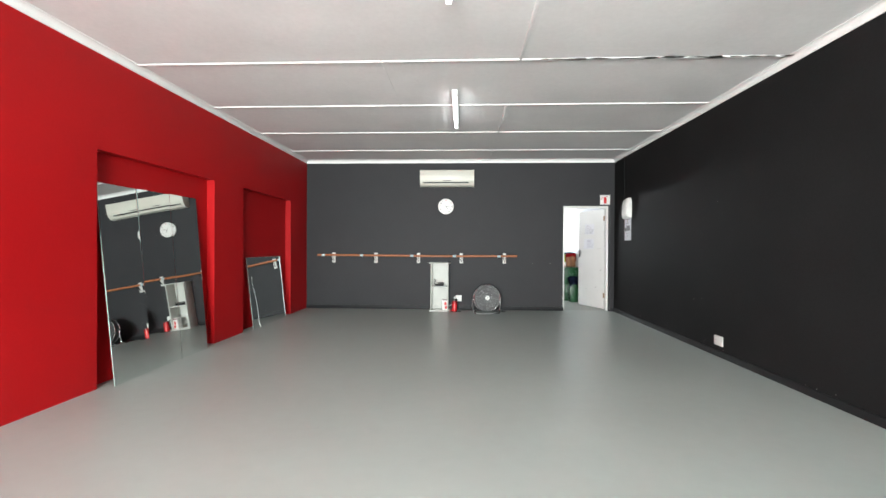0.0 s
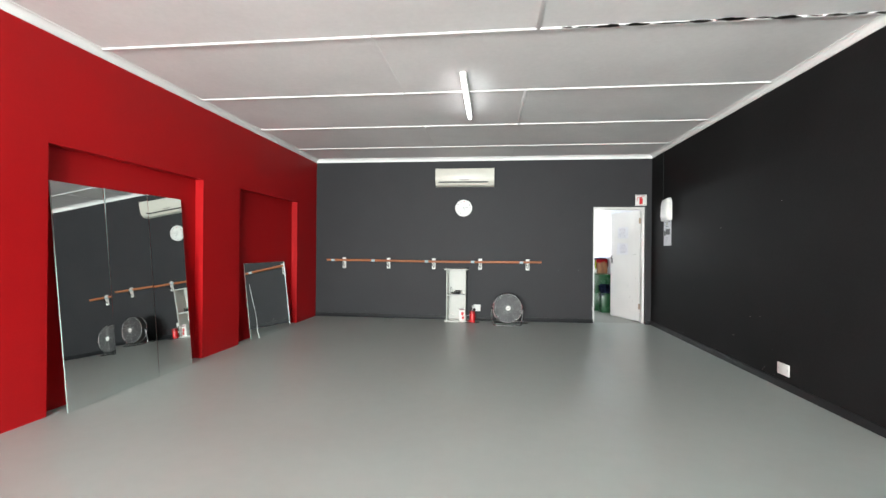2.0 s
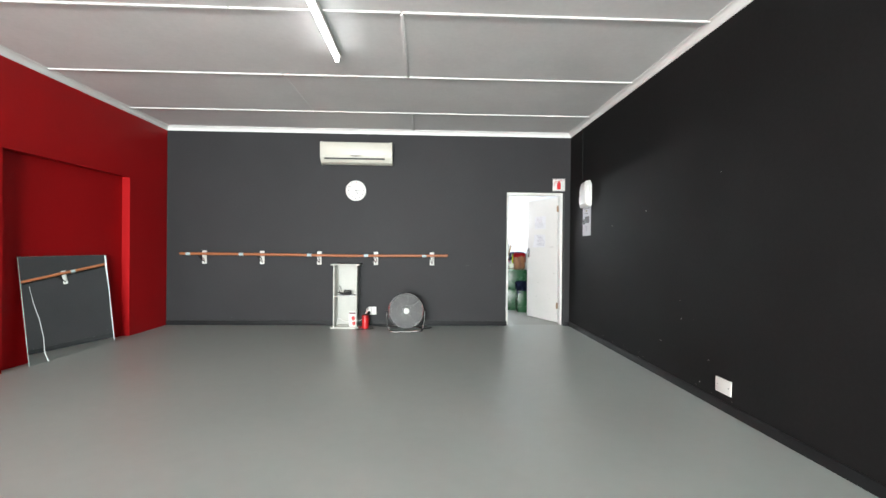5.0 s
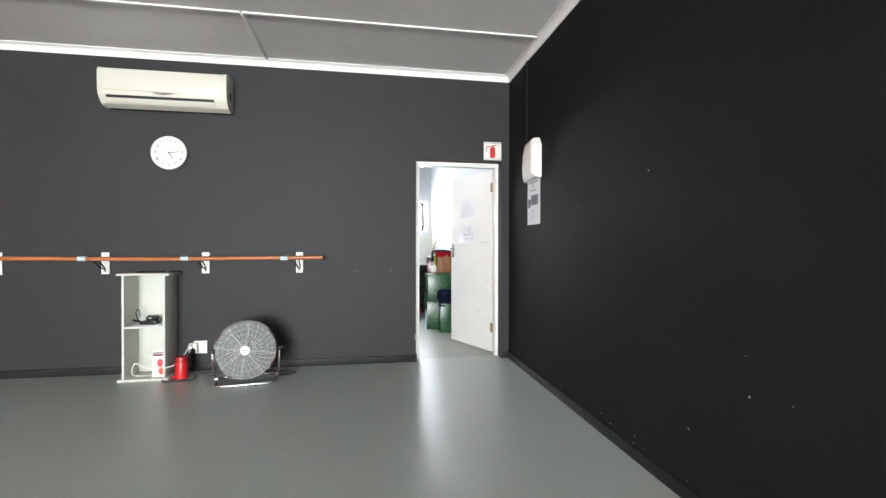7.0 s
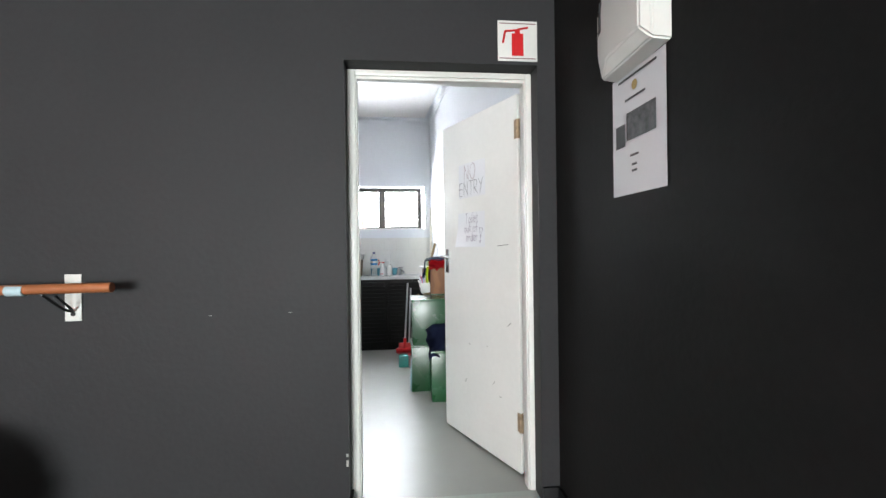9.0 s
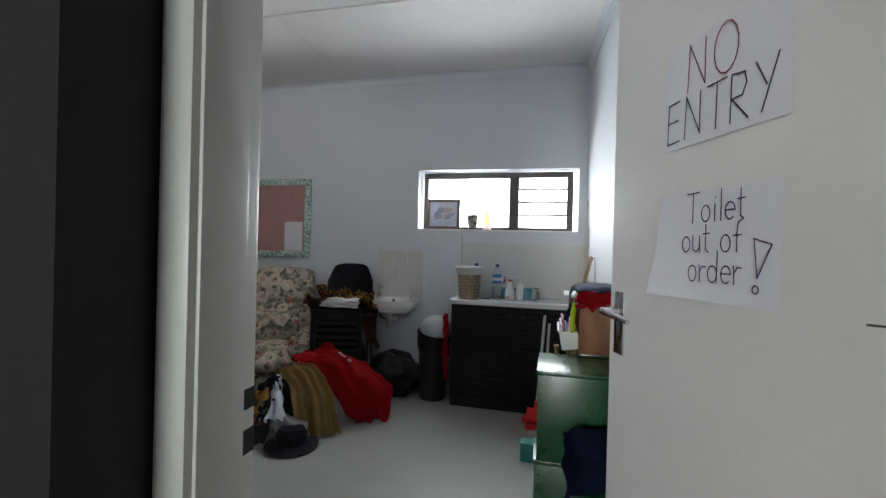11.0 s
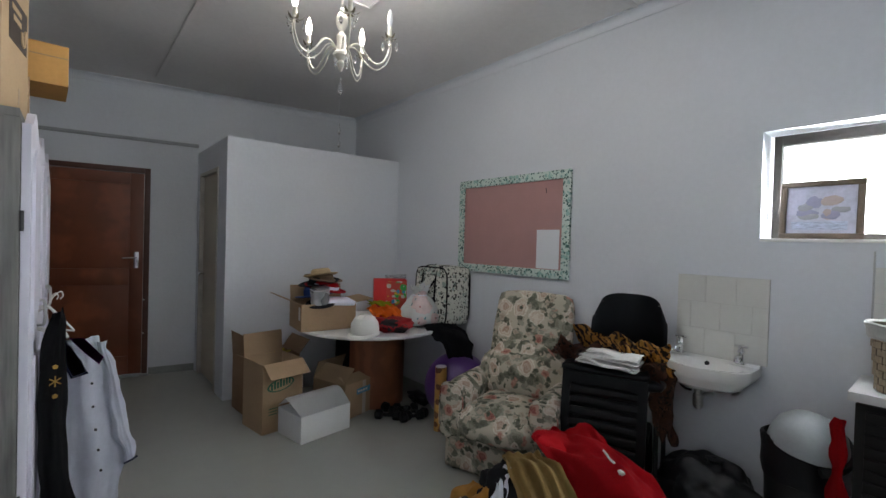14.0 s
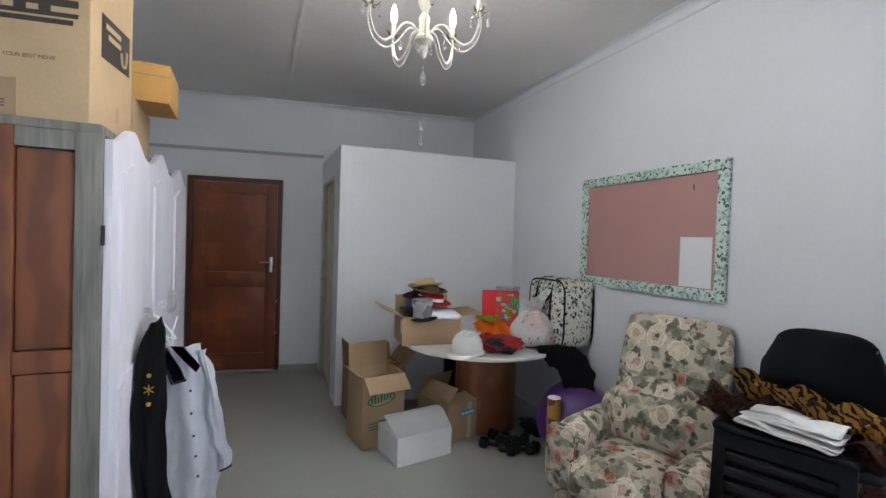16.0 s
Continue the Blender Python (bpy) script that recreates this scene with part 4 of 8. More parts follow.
def roses(name):
    """Upholstery print: cream and pink roses with ringed petals among sage leaves on a cream ground."""
    m = bpy.data.materials.new(name)
    m.use_nodes = True
    nt = m.node_tree
    b = nt.nodes["Principled BSDF"]
    tc = nt.nodes.new("ShaderNodeTexCoord")

    def warp(scale, amount):
        nz = nt.nodes.new("ShaderNodeTexNoise")
        nz.inputs["Scale"].default_value, nz.inputs["Detail"].default_value = scale, 3
        nt.links.new(tc.outputs["Object"], nz.inputs["Vector"])
        ad = nt.nodes.new("ShaderNodeVectorMath")
        ad.operation = "MULTIPLY_ADD"
        ad.inputs[1].default_value = (amount,) * 3
        nt.links.new(nz.outputs["Color"], ad.inputs[0])
        nt.links.new(tc.outputs["Object"], ad.inputs[2])
        return ad, nz

    wide, n1 = warp(16, 0.075)
    fine, n2 = warp(34, 0.05)
    last = (0.43, 0.385, 0.31, 1)
    layers = ((fine, 12, 0.60, 0.62, ((0.15, 0.145, 0.11), (0.28, 0.275, 0.22))), (fine, 18, 0.55, 0.5, ((0.075, 0.077, 0.058), (0.17, 0.17, 0.13))),
              (fine, 20, 0.46, 0.4, ((0.28, 0.22, 0.17), (0.42, 0.36, 0.29))), (wide, 8.5, 0.50, 0.48, ((0.33, 0.22, 0.165), (0.62, 0.57, 0.48))),
              (wide, 10.5, 0.42, 0.30, ((0.22, 0.06, 0.05), (0.46, 0.27, 0.21))), (fine, 25, 0.44, 0.32, ((0.05, 0.053, 0.04), (0.14, 0.145, 0.105))))
    for k, (w, scale, size, share, (c0, c1)) in enumerate(layers):
        of = nt.nodes.new("ShaderNodeVectorMath")
        of.inputs[1].default_value = (k * 0.37, k * 0.71, k * 0.13)
        nt.links.new(w.outputs[0], of.inputs[0])
        vo = nt.nodes.new("ShaderNodeTexVoronoi")
        vo.inputs["Scale"].default_value = scale
        nt.links.new(of.outputs[0], vo.inputs["Vector"])
        # ringed petals: bands round each centre, broken by the grain
        ma = nt.nodes.new("ShaderNodeMath")
        ma.operation = "MULTIPLY_ADD"
        ma.inputs[1].default_value, ma.inputs[2].default_value = 34.0, 0.0
        nt.links.new(vo.outputs["Distance"], ma.inputs[0])
        br_ = nt.nodes.new("ShaderNodeMath")
        br_.operation = "MULTIPLY_ADD"
        br_.inputs[1].default_value = 9.0
        nt.links.new(n2.outputs[0], br_.inputs[0])
        nt.links.new(ma.outputs[0], br_.inputs[2])
        sn = nt.nodes.new("ShaderNodeMath")
        sn.operation = "SINE"
        nt.links.new(br_.outputs[0], sn.inputs[0])
        rp = nt.nodes.new("ShaderNodeMapRange")
        rp.inputs[1].default_value, rp.inputs[2].default_value = 0.05, size
        nt.links.new(vo.outputs["Distance"], rp.inputs[0])
        cb = nt.nodes.new("ShaderNodeMath")
        cb.operation = "MULTIPLY_ADD"
        cb.use_clamp = True
        cb.inputs[1].default_value = 0.24
        nt.links.new(sn.outputs[0], cb.inputs[0])
        nt.links.new(rp.outputs[0], cb.inputs[2])
        co = nt.nodes.new("ShaderNodeMix")
        co.data_type = "RGBA"
        co.inputs[6].default_value, co.inputs[7].default_value = (*c0, 1), (*c1, 1)
        nt.links.new(cb.outputs[0], co.inputs[0])
        inside = nt.nodes.new("ShaderNodeMapRange")
        inside.inputs[1].default_value, inside.inputs[2].default_value = size, size - 0.06
        nt.links.new(vo.outputs["Distance"], inside.inputs[0])
        sp_ = nt.nodes.new("ShaderNodeSeparateColor")
        nt.links.new(vo.outputs["Color"], sp_.inputs[0])
        pick = nt.nodes.new("ShaderNodeMath")
        pick.operation = "LESS_THAN"
        pick.inputs[1].default_value = share
        nt.links.new(sp_.outputs[k % 3], pick.inputs[0])
        mu = nt.nodes.new("ShaderNodeMath")
        mu.operation = "MULTIPLY"
        nt.links.new(inside.outputs[0], mu.inputs[0])
        nt.links.new(pick.outputs[0], mu.inputs[1])
        mx = nt.nodes.new("ShaderNodeMix")
        mx.data_type = "RGBA"
        if k == 0:
            mx.inputs[6].default_value = last
        else:
            nt.links.new(last.outputs[2], mx.inputs[6])
        nt.links.new(mu.outputs[0], mx.inputs[0])
        nt.links.new(co.outputs[2], mx.inputs[7])
        last = mx
    nt.links.new(last.outputs[2], b.inputs["Base Color"])
    b.inputs["Roughness"].default_value = 0.92
    b.inputs["Specular IOR Level"].default_value = 0.2
    bp = nt.nodes.new("ShaderNodeBump")
    bp.inputs["Strength"].default_value, bp.inputs["Distance"].default_value = 0.25, 0.004
    nt.links.new(n2.outputs[0], bp.inputs["Height"])
    nt.links.new(bp.outputs[0], b.inputs["Normal"])
    MATS[name] = m
    return m


def banded(name, c1, c2, scale, distort, rough=0.6, axis="X", lo=0.45, hi=0.55, detail=3.0):
    """Grain or stripes: a bent wave between two colours."""
    m = bpy.data.materials.new(name)
    m.use_nodes = True
    nt = m.node_tree
    b = nt.nodes["Principled BSDF"]
    tc = nt.nodes.new("ShaderNodeTexCoord")
    wv = nt.nodes.new("ShaderNodeTexWave")
    wv.bands_direction = axis
    wv.inputs["Scale"].default_value, wv.inputs["Distortion"].default_value = scale, distort
    wv.inputs["Detail"].default_value, wv.inputs["Detail Scale"].default_value = detail, 1.6
    nt.links.new(tc.outputs["Object"], wv.inputs["Vector"])
    cr = nt.nodes.new("ShaderNodeValToRGB")
    cr.color_ramp.elements[0].position, cr.color_ramp.elements[1].position = lo, hi
    cr.color_ramp.elements[0].color, cr.color_ramp.elements[1].color = (*c1, 1), (*c2, 1)
    nt.links.new(wv.outputs[0], cr.inputs[0])
    nz = nt.nodes.new("ShaderNodeTexNoise")
    nz.inputs["Scale"].default_value = 5
    nt.links.new(tc.outputs["Object"], nz.inputs["Vector"])
    mx = nt.nodes.new("ShaderNodeMix")
    mx.data_type, mx.blend_type = "RGBA", "MULTIPLY"
    mx.inputs[0].default_value = 0.45
    nt.links.new(cr.outputs[0], mx.inputs[6])
    nt.links.new(nz.outputs[0], mx.inputs[7])
    gm = nt.nodes.new("ShaderNodeMix")
    gm.data_type, gm.blend_type = "RGBA", "MULTIPLY"
    gm.inputs[0].default_value = 1
    gm.inputs[7].default_value = (1.28, 1.28, 1.28, 1)
    nt.links.new(mx.outputs[2], gm.inputs[6])
    nt.links.new(gm.outputs[2], b.inputs["Base Color"])
    b.inputs["Roughness"].default_value = rough
    MATS[name] = m
    return m


BROWNW = banded("red_brown_door_wood", (0.15, 0.040, 0.015), (0.23, 0.065, 0.025), 1.6, 6.0, 0.42, "Y", 0.2, 0.8)
PANELW = banded("brown_panel_wood", (0.095, 0.028, 0.012), (0.155, 0.05, 0.021), 2.2, 5.0, 0.5, "Y", 0.2, 0.8)
GREYW = mat("grey_washed_wood", (0.155, 0.15, 0.14), 0.8, var=0.5, scale=3.0, bump=0.4, bscale=9, stretch=(9, 9, 0.7))
OAKISH = banded("brown_crate_wood", (0.15, 0.055, 0.017), (0.21, 0.082, 0.026), 3.0, 4.0, 0.6, "X", 0.2, 0.8)
TABLEB = banded("cherry_veneer", (0.17, 0.055, 0.022), (0.23, 0.08, 0.033), 4.0, 3.0, 0.45, "X", 0.2, 0.8)
LILAC = mat("chalky_lilac_white_paint", (0.66, 0.65, 0.74), 0.6, var=0.10, scale=6, bump=0.3, bscale=18, stretch=(1, 1, 0.25))
CARD = mat("brown_cardboard", (0.33, 0.225, 0.135), 0.85, var=0.10, scale=5, bump=0.1, bscale=90)
CARD2 = mat("tan_cardboard", (0.42, 0.30, 0.18), 0.85, var=0.10, scale=5, bump=0.1, bscale=90)
CARDO = mat("orange_cardboard", (0.46, 0.25, 0.075), 0.8, var=0.14, scale=5)
WCARD = mat("white_cardboard", (0.66, 0.66, 0.66), 0.8, var=0.05, scale=6)
TILE = mat("glazed_white_tile", (0.60, 0.595, 0.565), 0.34, var=0.04, scale=6)
GROUT = mat("grey_grout", (0.50, 0.495, 0.47), 0.9, var=0.1)
CERAM = mat("white_ceramic", (0.72, 0.72, 0.70), 0.12, var=0.03)
BLACKW = mat("black_stained_slats", (0.009, 0.0085, 0.0085), 0.6, var=0.3, scale=8, spec=0.25)
WORKT = mat("white_worktop", (0.60, 0.60, 0.59), 0.35, var=0.06, scale=8)
GREENP = mat("green_enamel_paint", (0.007, 0.055, 0.016), 0.28, var=0.12, scale=4, bump=0.05)
NAVY = mat("navy_cloth", (0.010, 0.014, 0.04), 0.85, var=0.3, scale=10, bump=0.3, spec=0.12)
REDC = mat("red_cloth", (0.36, 0.006, 0.011), 0.85, var=0.15, scale=8, bump=0.35, bscale=120, spec=0.12)
KHAKI = mat("khaki_cloth", (0.30, 0.20, 0.075), 0.7, var=0.18, scale=9, bump=0.2, spec=0.12)
WHITEC = mat("white_cloth", (0.74, 0.76, 0.85), 0.85, var=0.08, scale=12, bump=0.3, spec=0.12)
LIME = mat("lime_cloth", (0.32, 0.42, 0.02), 0.8, var=0.1, spec=0.12)
ORANGE = mat("orange_cloth", (0.85, 0.19, 0.02), 0.7, var=0.1, spec=0.12)
PURPLE = mat("purple_rubber", (0.06, 0.018, 0.13), 0.35, var=0.08)
WINFR = mat("weathered_brown_window_frame", (0.085, 0.073, 0.064), 0.6, var=0.3, scale=9, bump=0.2)
FLORAL = roses("floral_upholstery")
LEOPARD = pattern("leopard_cloth", (0.065, 0.024, 0.012), [((0.010, 0.006, 0.004), 30, 0.45, 0.7), ((0.13, 0.055, 0.026), 38, 0.30, 0.4)], 1.0, 0.8, 0.9)
BUTTER = pattern("butterfly_print", (0.60, 0.60, 0.53), [((0.30, 0.36, 0.32), 20, 0.40, 0.4), ((0.015, 0.015, 0.015), 32, 0.40, 0.62), ((0.12, 0.12, 0.10), 50, 0.34, 0.45)], 0.7, 0.35)
POUCH = pattern("pale_flower_print", (0.55, 0.58, 0.57), [((0.58, 0.46, 0.45), 5, 0.5, 0.4), ((0.36, 0.12, 0.13), 30, 0.26, 0.3), ((0.14, 0.26, 0.28), 28, 0.28, 0.32)], 0.6, 0.2)
GIFT = pattern("bright_gift_print", (0.5, 0.05, 0.03), [((0.03, 0.35, 0.06), 16, 0.45, 0.45), ((0.6, 0.35, 0.02), 19, 0.4, 0.5), ((0.55, 0.55, 0.5), 24, 0.4, 0.35), ((0.03, 0.25, 0.5), 21, 0.35, 0.3)], 0.4, 0.2)
FRAMEP = pattern("green_leaf_print_frame", (0.52, 0.62, 0.57), [((0.26, 0.42, 0.38), 30, 0.45, 0.6), ((0.04, 0.11, 0.10), 52, 0.40, 0.75)], 0.5, 0.2)
GIRAFFE = pattern("spotted_paper", (0.42, 0.22, 0.05), [((0.12, 0.045, 0.015), 17, 0.4, 0.85)], 0.7, 0.15)
PLAID = pattern("plaid_cloth", (0.03, 0.028, 0.03), [((0.5, 0.5, 0.48), 20, 0.3, 0.4), ((0.2, 0.05, 0.08), 13, 0.3, 0.4)], 0.9, 0.5)
TIGER = banded("tiger_cloth", (0.015, 0.010, 0.008), (0.40, 0.20, 0.045), 14, 9, 0.95, "DIAGONAL", 0.42, 0.5)
PINK = mat("dusty_pink_felt", (0.40, 0.225, 0.215), 0.95, var=0.05, scale=7, bump=0.2, bscale=200)
PANE = glass("window_glass", (0.97, 0.99, 1.0))
CLEAR = glass("clear_plastic", (0.95, 0.98, 1.0), 0.05, 1.3)
CRYST = glass("crystal", (1, 1, 1), 0.01, 1.5)
CREAMM = mat("cream_metal", (0.66, 0.63, 0.54), 0.4, var=0.08, scale=12)
BULB = glow("lit_bulb", (1.0, 0.95, 0.88), 22.0)
UNLIT = mat("unlit_bulb", (0.75, 0.75, 0.76), 0.2)
DIRTY = mat("dirty_skirting_mark", (0.26, 0.28, 0.27), 0.8, var=0.2)


def cloth(corners, n=26, fold=0.03, freq=5.0, sag=0.0, seed=1, ruffle=0.015, thick=0.006, floor=None):
    """A draped cloth between four corners (top left, top right, bottom right, bottom left) with folds down its length."""
    a, b_, c, d = [Vector(p) for p in corners]
    nrm = (b_ - a).cross(d - a).normalized()
    if nrm.z < 0:
        nrm = -nrm
    bm = bmesh.new()
    g = []
    for j in range(n + 1):
        v = j / n
        row = []
        for i in range(n + 1):
            u = i / n
            p = (a * (1 - u) + b_ * u) * (1 - v) + (d * (1 - u) + c * u) * v
            w = math.sin(u * freq * math.pi * 2 + seed + 1.4 * math.sin(v * 3 + seed)) * fold * (0.3 + 0.7 * v)
            w += ruffle * 2 * noise.noise(Vector((u * 4 + seed, v * 4, seed * 1.7)))
            p = p + nrm * (w + fold) - Vector((0, 0, sag * math.sin(math.pi * v)))
            p += (b_ - a).normalized() * 0.03 * noise.noise(Vector((v * 5, seed, u * 3)))
            p += (d - a).normalized() * 0.05 * noise.noise(Vector((u * 5, seed * 2, v))) * v
            if floor is not None and p.z < floor:
                p.z = floor + 0.004 * (1 + math.sin(u * 9 + v * 7))
            row.append(bm.verts.new(p))
        g.append(row)
    for j in range(n):
        for i in range(n):
            bm.faces.new((g[j][i], g[j][i + 1], g[j + 1][i + 1], g[j + 1][i]))
    bmesh.ops.solidify(bm, geom=bm.faces[:], thickness=thick)
    bm.verts.layers.int.new("soft")
    return bm


def loft_cloth(rows, n=28, folds=3.0, fold=0.008, bulge=0.02, seed=1, rough=0.02, thick=0.012, floor=None, out=(0, 0, 1)):
    """Cloth hung through pairs of edge points from top to bottom, rounded across and with soft folds down its length."""
    le = curve_pts([r[0] for r in rows], n)
    ri = curve_pts([r[1] for r in rows], n)
    up = Vector(out).normalized()
    bm = bmesh.new()
    g = []
    n = min(len(le), len(ri))
    for j in range(n):
        v = j / (n - 1)
        row = []
        for i in range(25):
            u = i / 24
            p = Vector(le[j]) * (1 - u) + Vector(ri[j]) * u
            w = bulge * math.sin(math.pi * u) + fold * (0.3 + 0.7 * v) * math.sin(u * folds * 6.283 + seed + 1.2 * math.sin(v * 4 + seed))
            w += rough * 1.6 * noise.noise(Vector((u * 3 + seed, v * 4, seed * 1.7))) + rough * 0.7 * noise.noise(Vector((u * 8 + seed, v * 11, seed)))
            p = p + up * w
            e = abs(u - 0.5) * 2
            p += (Vector(ri[j]) - Vector(le[j])).normalized() * 0.03 * noise.noise(Vector((v * 6, seed, u))) * e
            if floor is not None and p.z < floor:
                p.z = floor + 0.004 * (1 + math.sin(u * 9 + v * 7))
            row.append(bm.verts.new(p))
        g.append(row)
    for j in range(n - 1):
        for i in range(24):
            bm.faces.new((g[j][i], g[j][i + 1], g[j + 1][i + 1], g[j + 1][i]))
    bmesh.ops.solidify(bm, geom=bm.faces[:], thickness=thick)
    bm.verts.layers.int.new("soft")
    return bm


def lump(size, amp=0.12, seed=0, sub=3, flat=True, freq=2.2):
    """A soft heap: a rounded lump on its base, uneven all round."""
    bm = bmesh.new()
    bmesh.ops.create_icosphere(bm, subdivisions=sub, radius=1)
    for v in bm.verts:
        k = 1 + amp * noise.noise(v.co * freq + Vector((seed, seed * 2, 0))) * 2 + amp * 0.5 * noise.noise(v.co * freq * 3 + Vector((seed, 0, 3)))
        v.co = Vector((v.co.x * size[0], v.co.y * size[1], v.co.z * size[2])) * k
        v.co.z += size[2]
        if flat and v.co.z < size[2] * 0.25:
            v.co.z = max(0.0, v.co.z * 0.35)
    bm.verts.layers.int.new("soft")
    return bm


def soft_box(lo, hi, r, n=3, puff=0.0, seed=0):
    """A padded block: well rounded edges, faces puffed a little."""
    bm = bmesh.new()
    c = [(a + b) / 2 for a, b in zip(lo, hi)]
    s = [(b - a) / 2 for a, b in zip(lo, hi)]
    bmesh.ops.create_cube(bm, size=2)
    bmesh.ops.subdivide_edges(bm, edges=bm.edges[:], cuts=9, use_grid_fill=True)
    for v in bm.verts:
        q = Vector((v.co.x * s[0], v.co.y * s[1], v.co.z * s[2]))
        inner = Vector([max(-s[k] + r, min(s[k] - r, q[k])) for k in range(3)])
        d = q - inner
        if d.length > 1e-6:
            d = d.normalized() * r
        q = inner + d
        e = [1 - abs(v.co[k]) ** 2 for k in range(3)]
        big = max(range(3), key=lambda k: abs(v.co[k]))
        bul = puff * np.prod([max(0, e[k]) for k in range(3) if k != big])
        q[big] += math.copysign(bul, v.co[big])
        q += Vector((0.004, 0.004, 0.004)) * noise.noise(q * 7 + Vector((seed, 0, 0)))
        v.co = q + Vector(c)
    bm.verts.layers.int.new("soft")
    return bm


def carton(name, w, d, h, m, label, material, flaps=(), tape=False, th=0.005, closed=False):
    """A cardboard box with its walls and flaps; w along x, d along y. flaps: (side, length, angle outwards)."""
    t = thing(name, label, "box", m)
    part("bottom", box((-w / 2, -d / 2, 0), (w / 2, d / 2, th)), material, t)
    for x0, x1, y0, y1 in ((-w / 2, -w / 2 + th, -d / 2, d / 2), (w / 2 - th, w / 2, -d / 2, d / 2), (-w / 2 + th, w / 2 - th, -d / 2, -d / 2 + th), (-w / 2 + th, w / 2 - th, d / 2 - th, d / 2)):
        part("side", box((x0, y0, th), (x1, y1, h), 0.0015), material, t)
    if closed:
        part("top_flap", box((-w / 2, -d / 2, h), (w / 2, -0.001, h + th), 0.0015), material, t)
        part("top_flap", box((-w / 2, 0.001, h), (w / 2, d / 2, h + th), 0.0015), material, t)
    for side, ln, ang in flaps:
        L = d if side in ("+x", "-x") else w
        b = box((-L / 2 + 0.004, 0, -th / 2), (L / 2 - 0.004, ln, th / 2), 0.0015)
        rot = {"+y": 0, "-x": 90, "-y": 180, "+x": 270}[side]
        off = {"+y": (0, d / 2), "-x": (-w / 2, 0), "-y": (0, -d / 2), "+x": (w / 2, 0)}[side]
        part("flap", b, material, t).matrix_basis = pose(off[0], off[1], h, 0, 0, rot) @ pose(0, 0, 0, 90 - ang, 0, 0)
    if tape:
        part("tape", box((-0.025, -d / 2 - 0.001, 0.0), (0.025, d / 2 + 0.001, h + th + 0.001)), mat("parcel_tape", (0.28, 0.19, 0.10), 0.35), t)
    return t


# ---- window, its panes and what stands on the sill ----
win = thing("window_1", "small high window with a dark frame, fixed pane and glass louvres", "window", pose(0, 0, 0))
tagged(win, kind="structure")
FY = 3.745
b = bmesh.new()
x0, x1 = WX0 + 0.02, WX1 - 0.038
for lo, hi in (((x0, FY, WZ0 + 0.005), (x0 + 0.035, FY + 0.05, WZ1 - 0.008)), ((x1 - 0.056, FY, WZ0 + 0.005), (x1, FY + 0.05, WZ1 - 0.008)), ((x0 + 0.035, FY, WZ1 - 0.060), (x1 - 0.056, FY + 0.05, WZ1 - 0.008)), ((x0 + 0.035, FY, WZ0 + 0.005), (x1 - 0.056, FY + 0.05, WZ0 + 0.034)), ((-0.022, FY - 0.008, WZ0 + 0.034), (0.066, FY + 0.05, WZ1 - 0.060))):
    bm_box(b, lo, hi, 0.003)
part("window_frame", b, WINFR, win)
pn = part("pane", box((x0 + 0.028, FY + 0.02, WZ0 + 0.028), (-0.018, FY + 0.024, WZ1 - 0.058)), PANE, win)
pn.visible_shadow = False
LX0, LX1 = 0.068, x1 - 0.058
for k in range(4):
    z = WZ0 + 0.03 + (k + 0.5) * 0.1155
    p = part("louvre_pane", box((LX0, FY + 0.005, z - 0.062), (LX1, FY + 0.010, z + 0.062), 0, pose(0, 0, 0, 14, 0, 0)), PANE, win)
    p.visible_shadow = False
for k in range(3):
    z = WZ0 + 0.03 + (k + 1) * 0.1155
    part("louvre_rail", box((LX0 - 0.030, FY - 0.016, z - 0.009), (LX1 + 0.030, FY + 0.004, z + 0.008), 0.002), WINFR, win)
part("window_sill", box((WX0 + 0.002, YN - 0.008, WZ0 - 0.012), (WX1 - 0.002, FY + 0.06, WZ0 + 0.004), 0.002), TRIMW, win)
setting("backdrop", box((-6, 5.6, -0.1), (6, 5.62, 5)), glow("bright_sky_haze", (0.93, 0.97, 1.0), 7.0), "bright hazy daylight outside", "backdrop")

pf = thing("picture_frame", "small framed landscape print leaning on the window sill", "picture", pose(-0.625, FY - 0.052, WZ0 + 0.005, -6, 0, 0))
PFW, PFH = 0.158, 0.285
for lo, hi in (((-PFW, 0, 0), (PFW, 0.014, 0.028)), ((-PFW, 0, PFH - 0.028), (PFW, 0.014, PFH)), ((-PFW, 0, 0.028), (-PFW + 0.028, 0.014, PFH - 0.028)), ((PFW - 0.028, 0, 0.028), (PFW, 0.014, PFH - 0.028))):
    part("frame_side", box(lo, hi, 0.003), mat("brown_frame_wood", (0.085, 0.06, 0.04), 0.5, var=0.2, scale=20), pf)
part("print", box((-PFW + 0.027, 0.006, 0.027), (PFW - 0.027, 0.009, PFH - 0.027)), mat("misty_landscape_sky", (0.42, 0.42, 0.52), 0.6, var=0.25, scale=9), pf)
rng = random.Random(3)
for k in range(9):
    x, z = rng.uniform(-0.11, 0.11), rng.uniform(0.09, 0.17)
    b = lump((0.022 + 0.02 * rng.random(), 0.0008, 0.012 + 0.015 * rng.random()), 0.3, k, 2, False)
    part("print_tree", b, mat("painted_tree" + "abc"[k % 3], ((0.26, 0.27, 0.28), (0.36, 0.29, 0.26), (0.24, 0.24, 0.34))[k % 3], 0.7), pf).matrix_basis = pose(x, 0.0055, z)
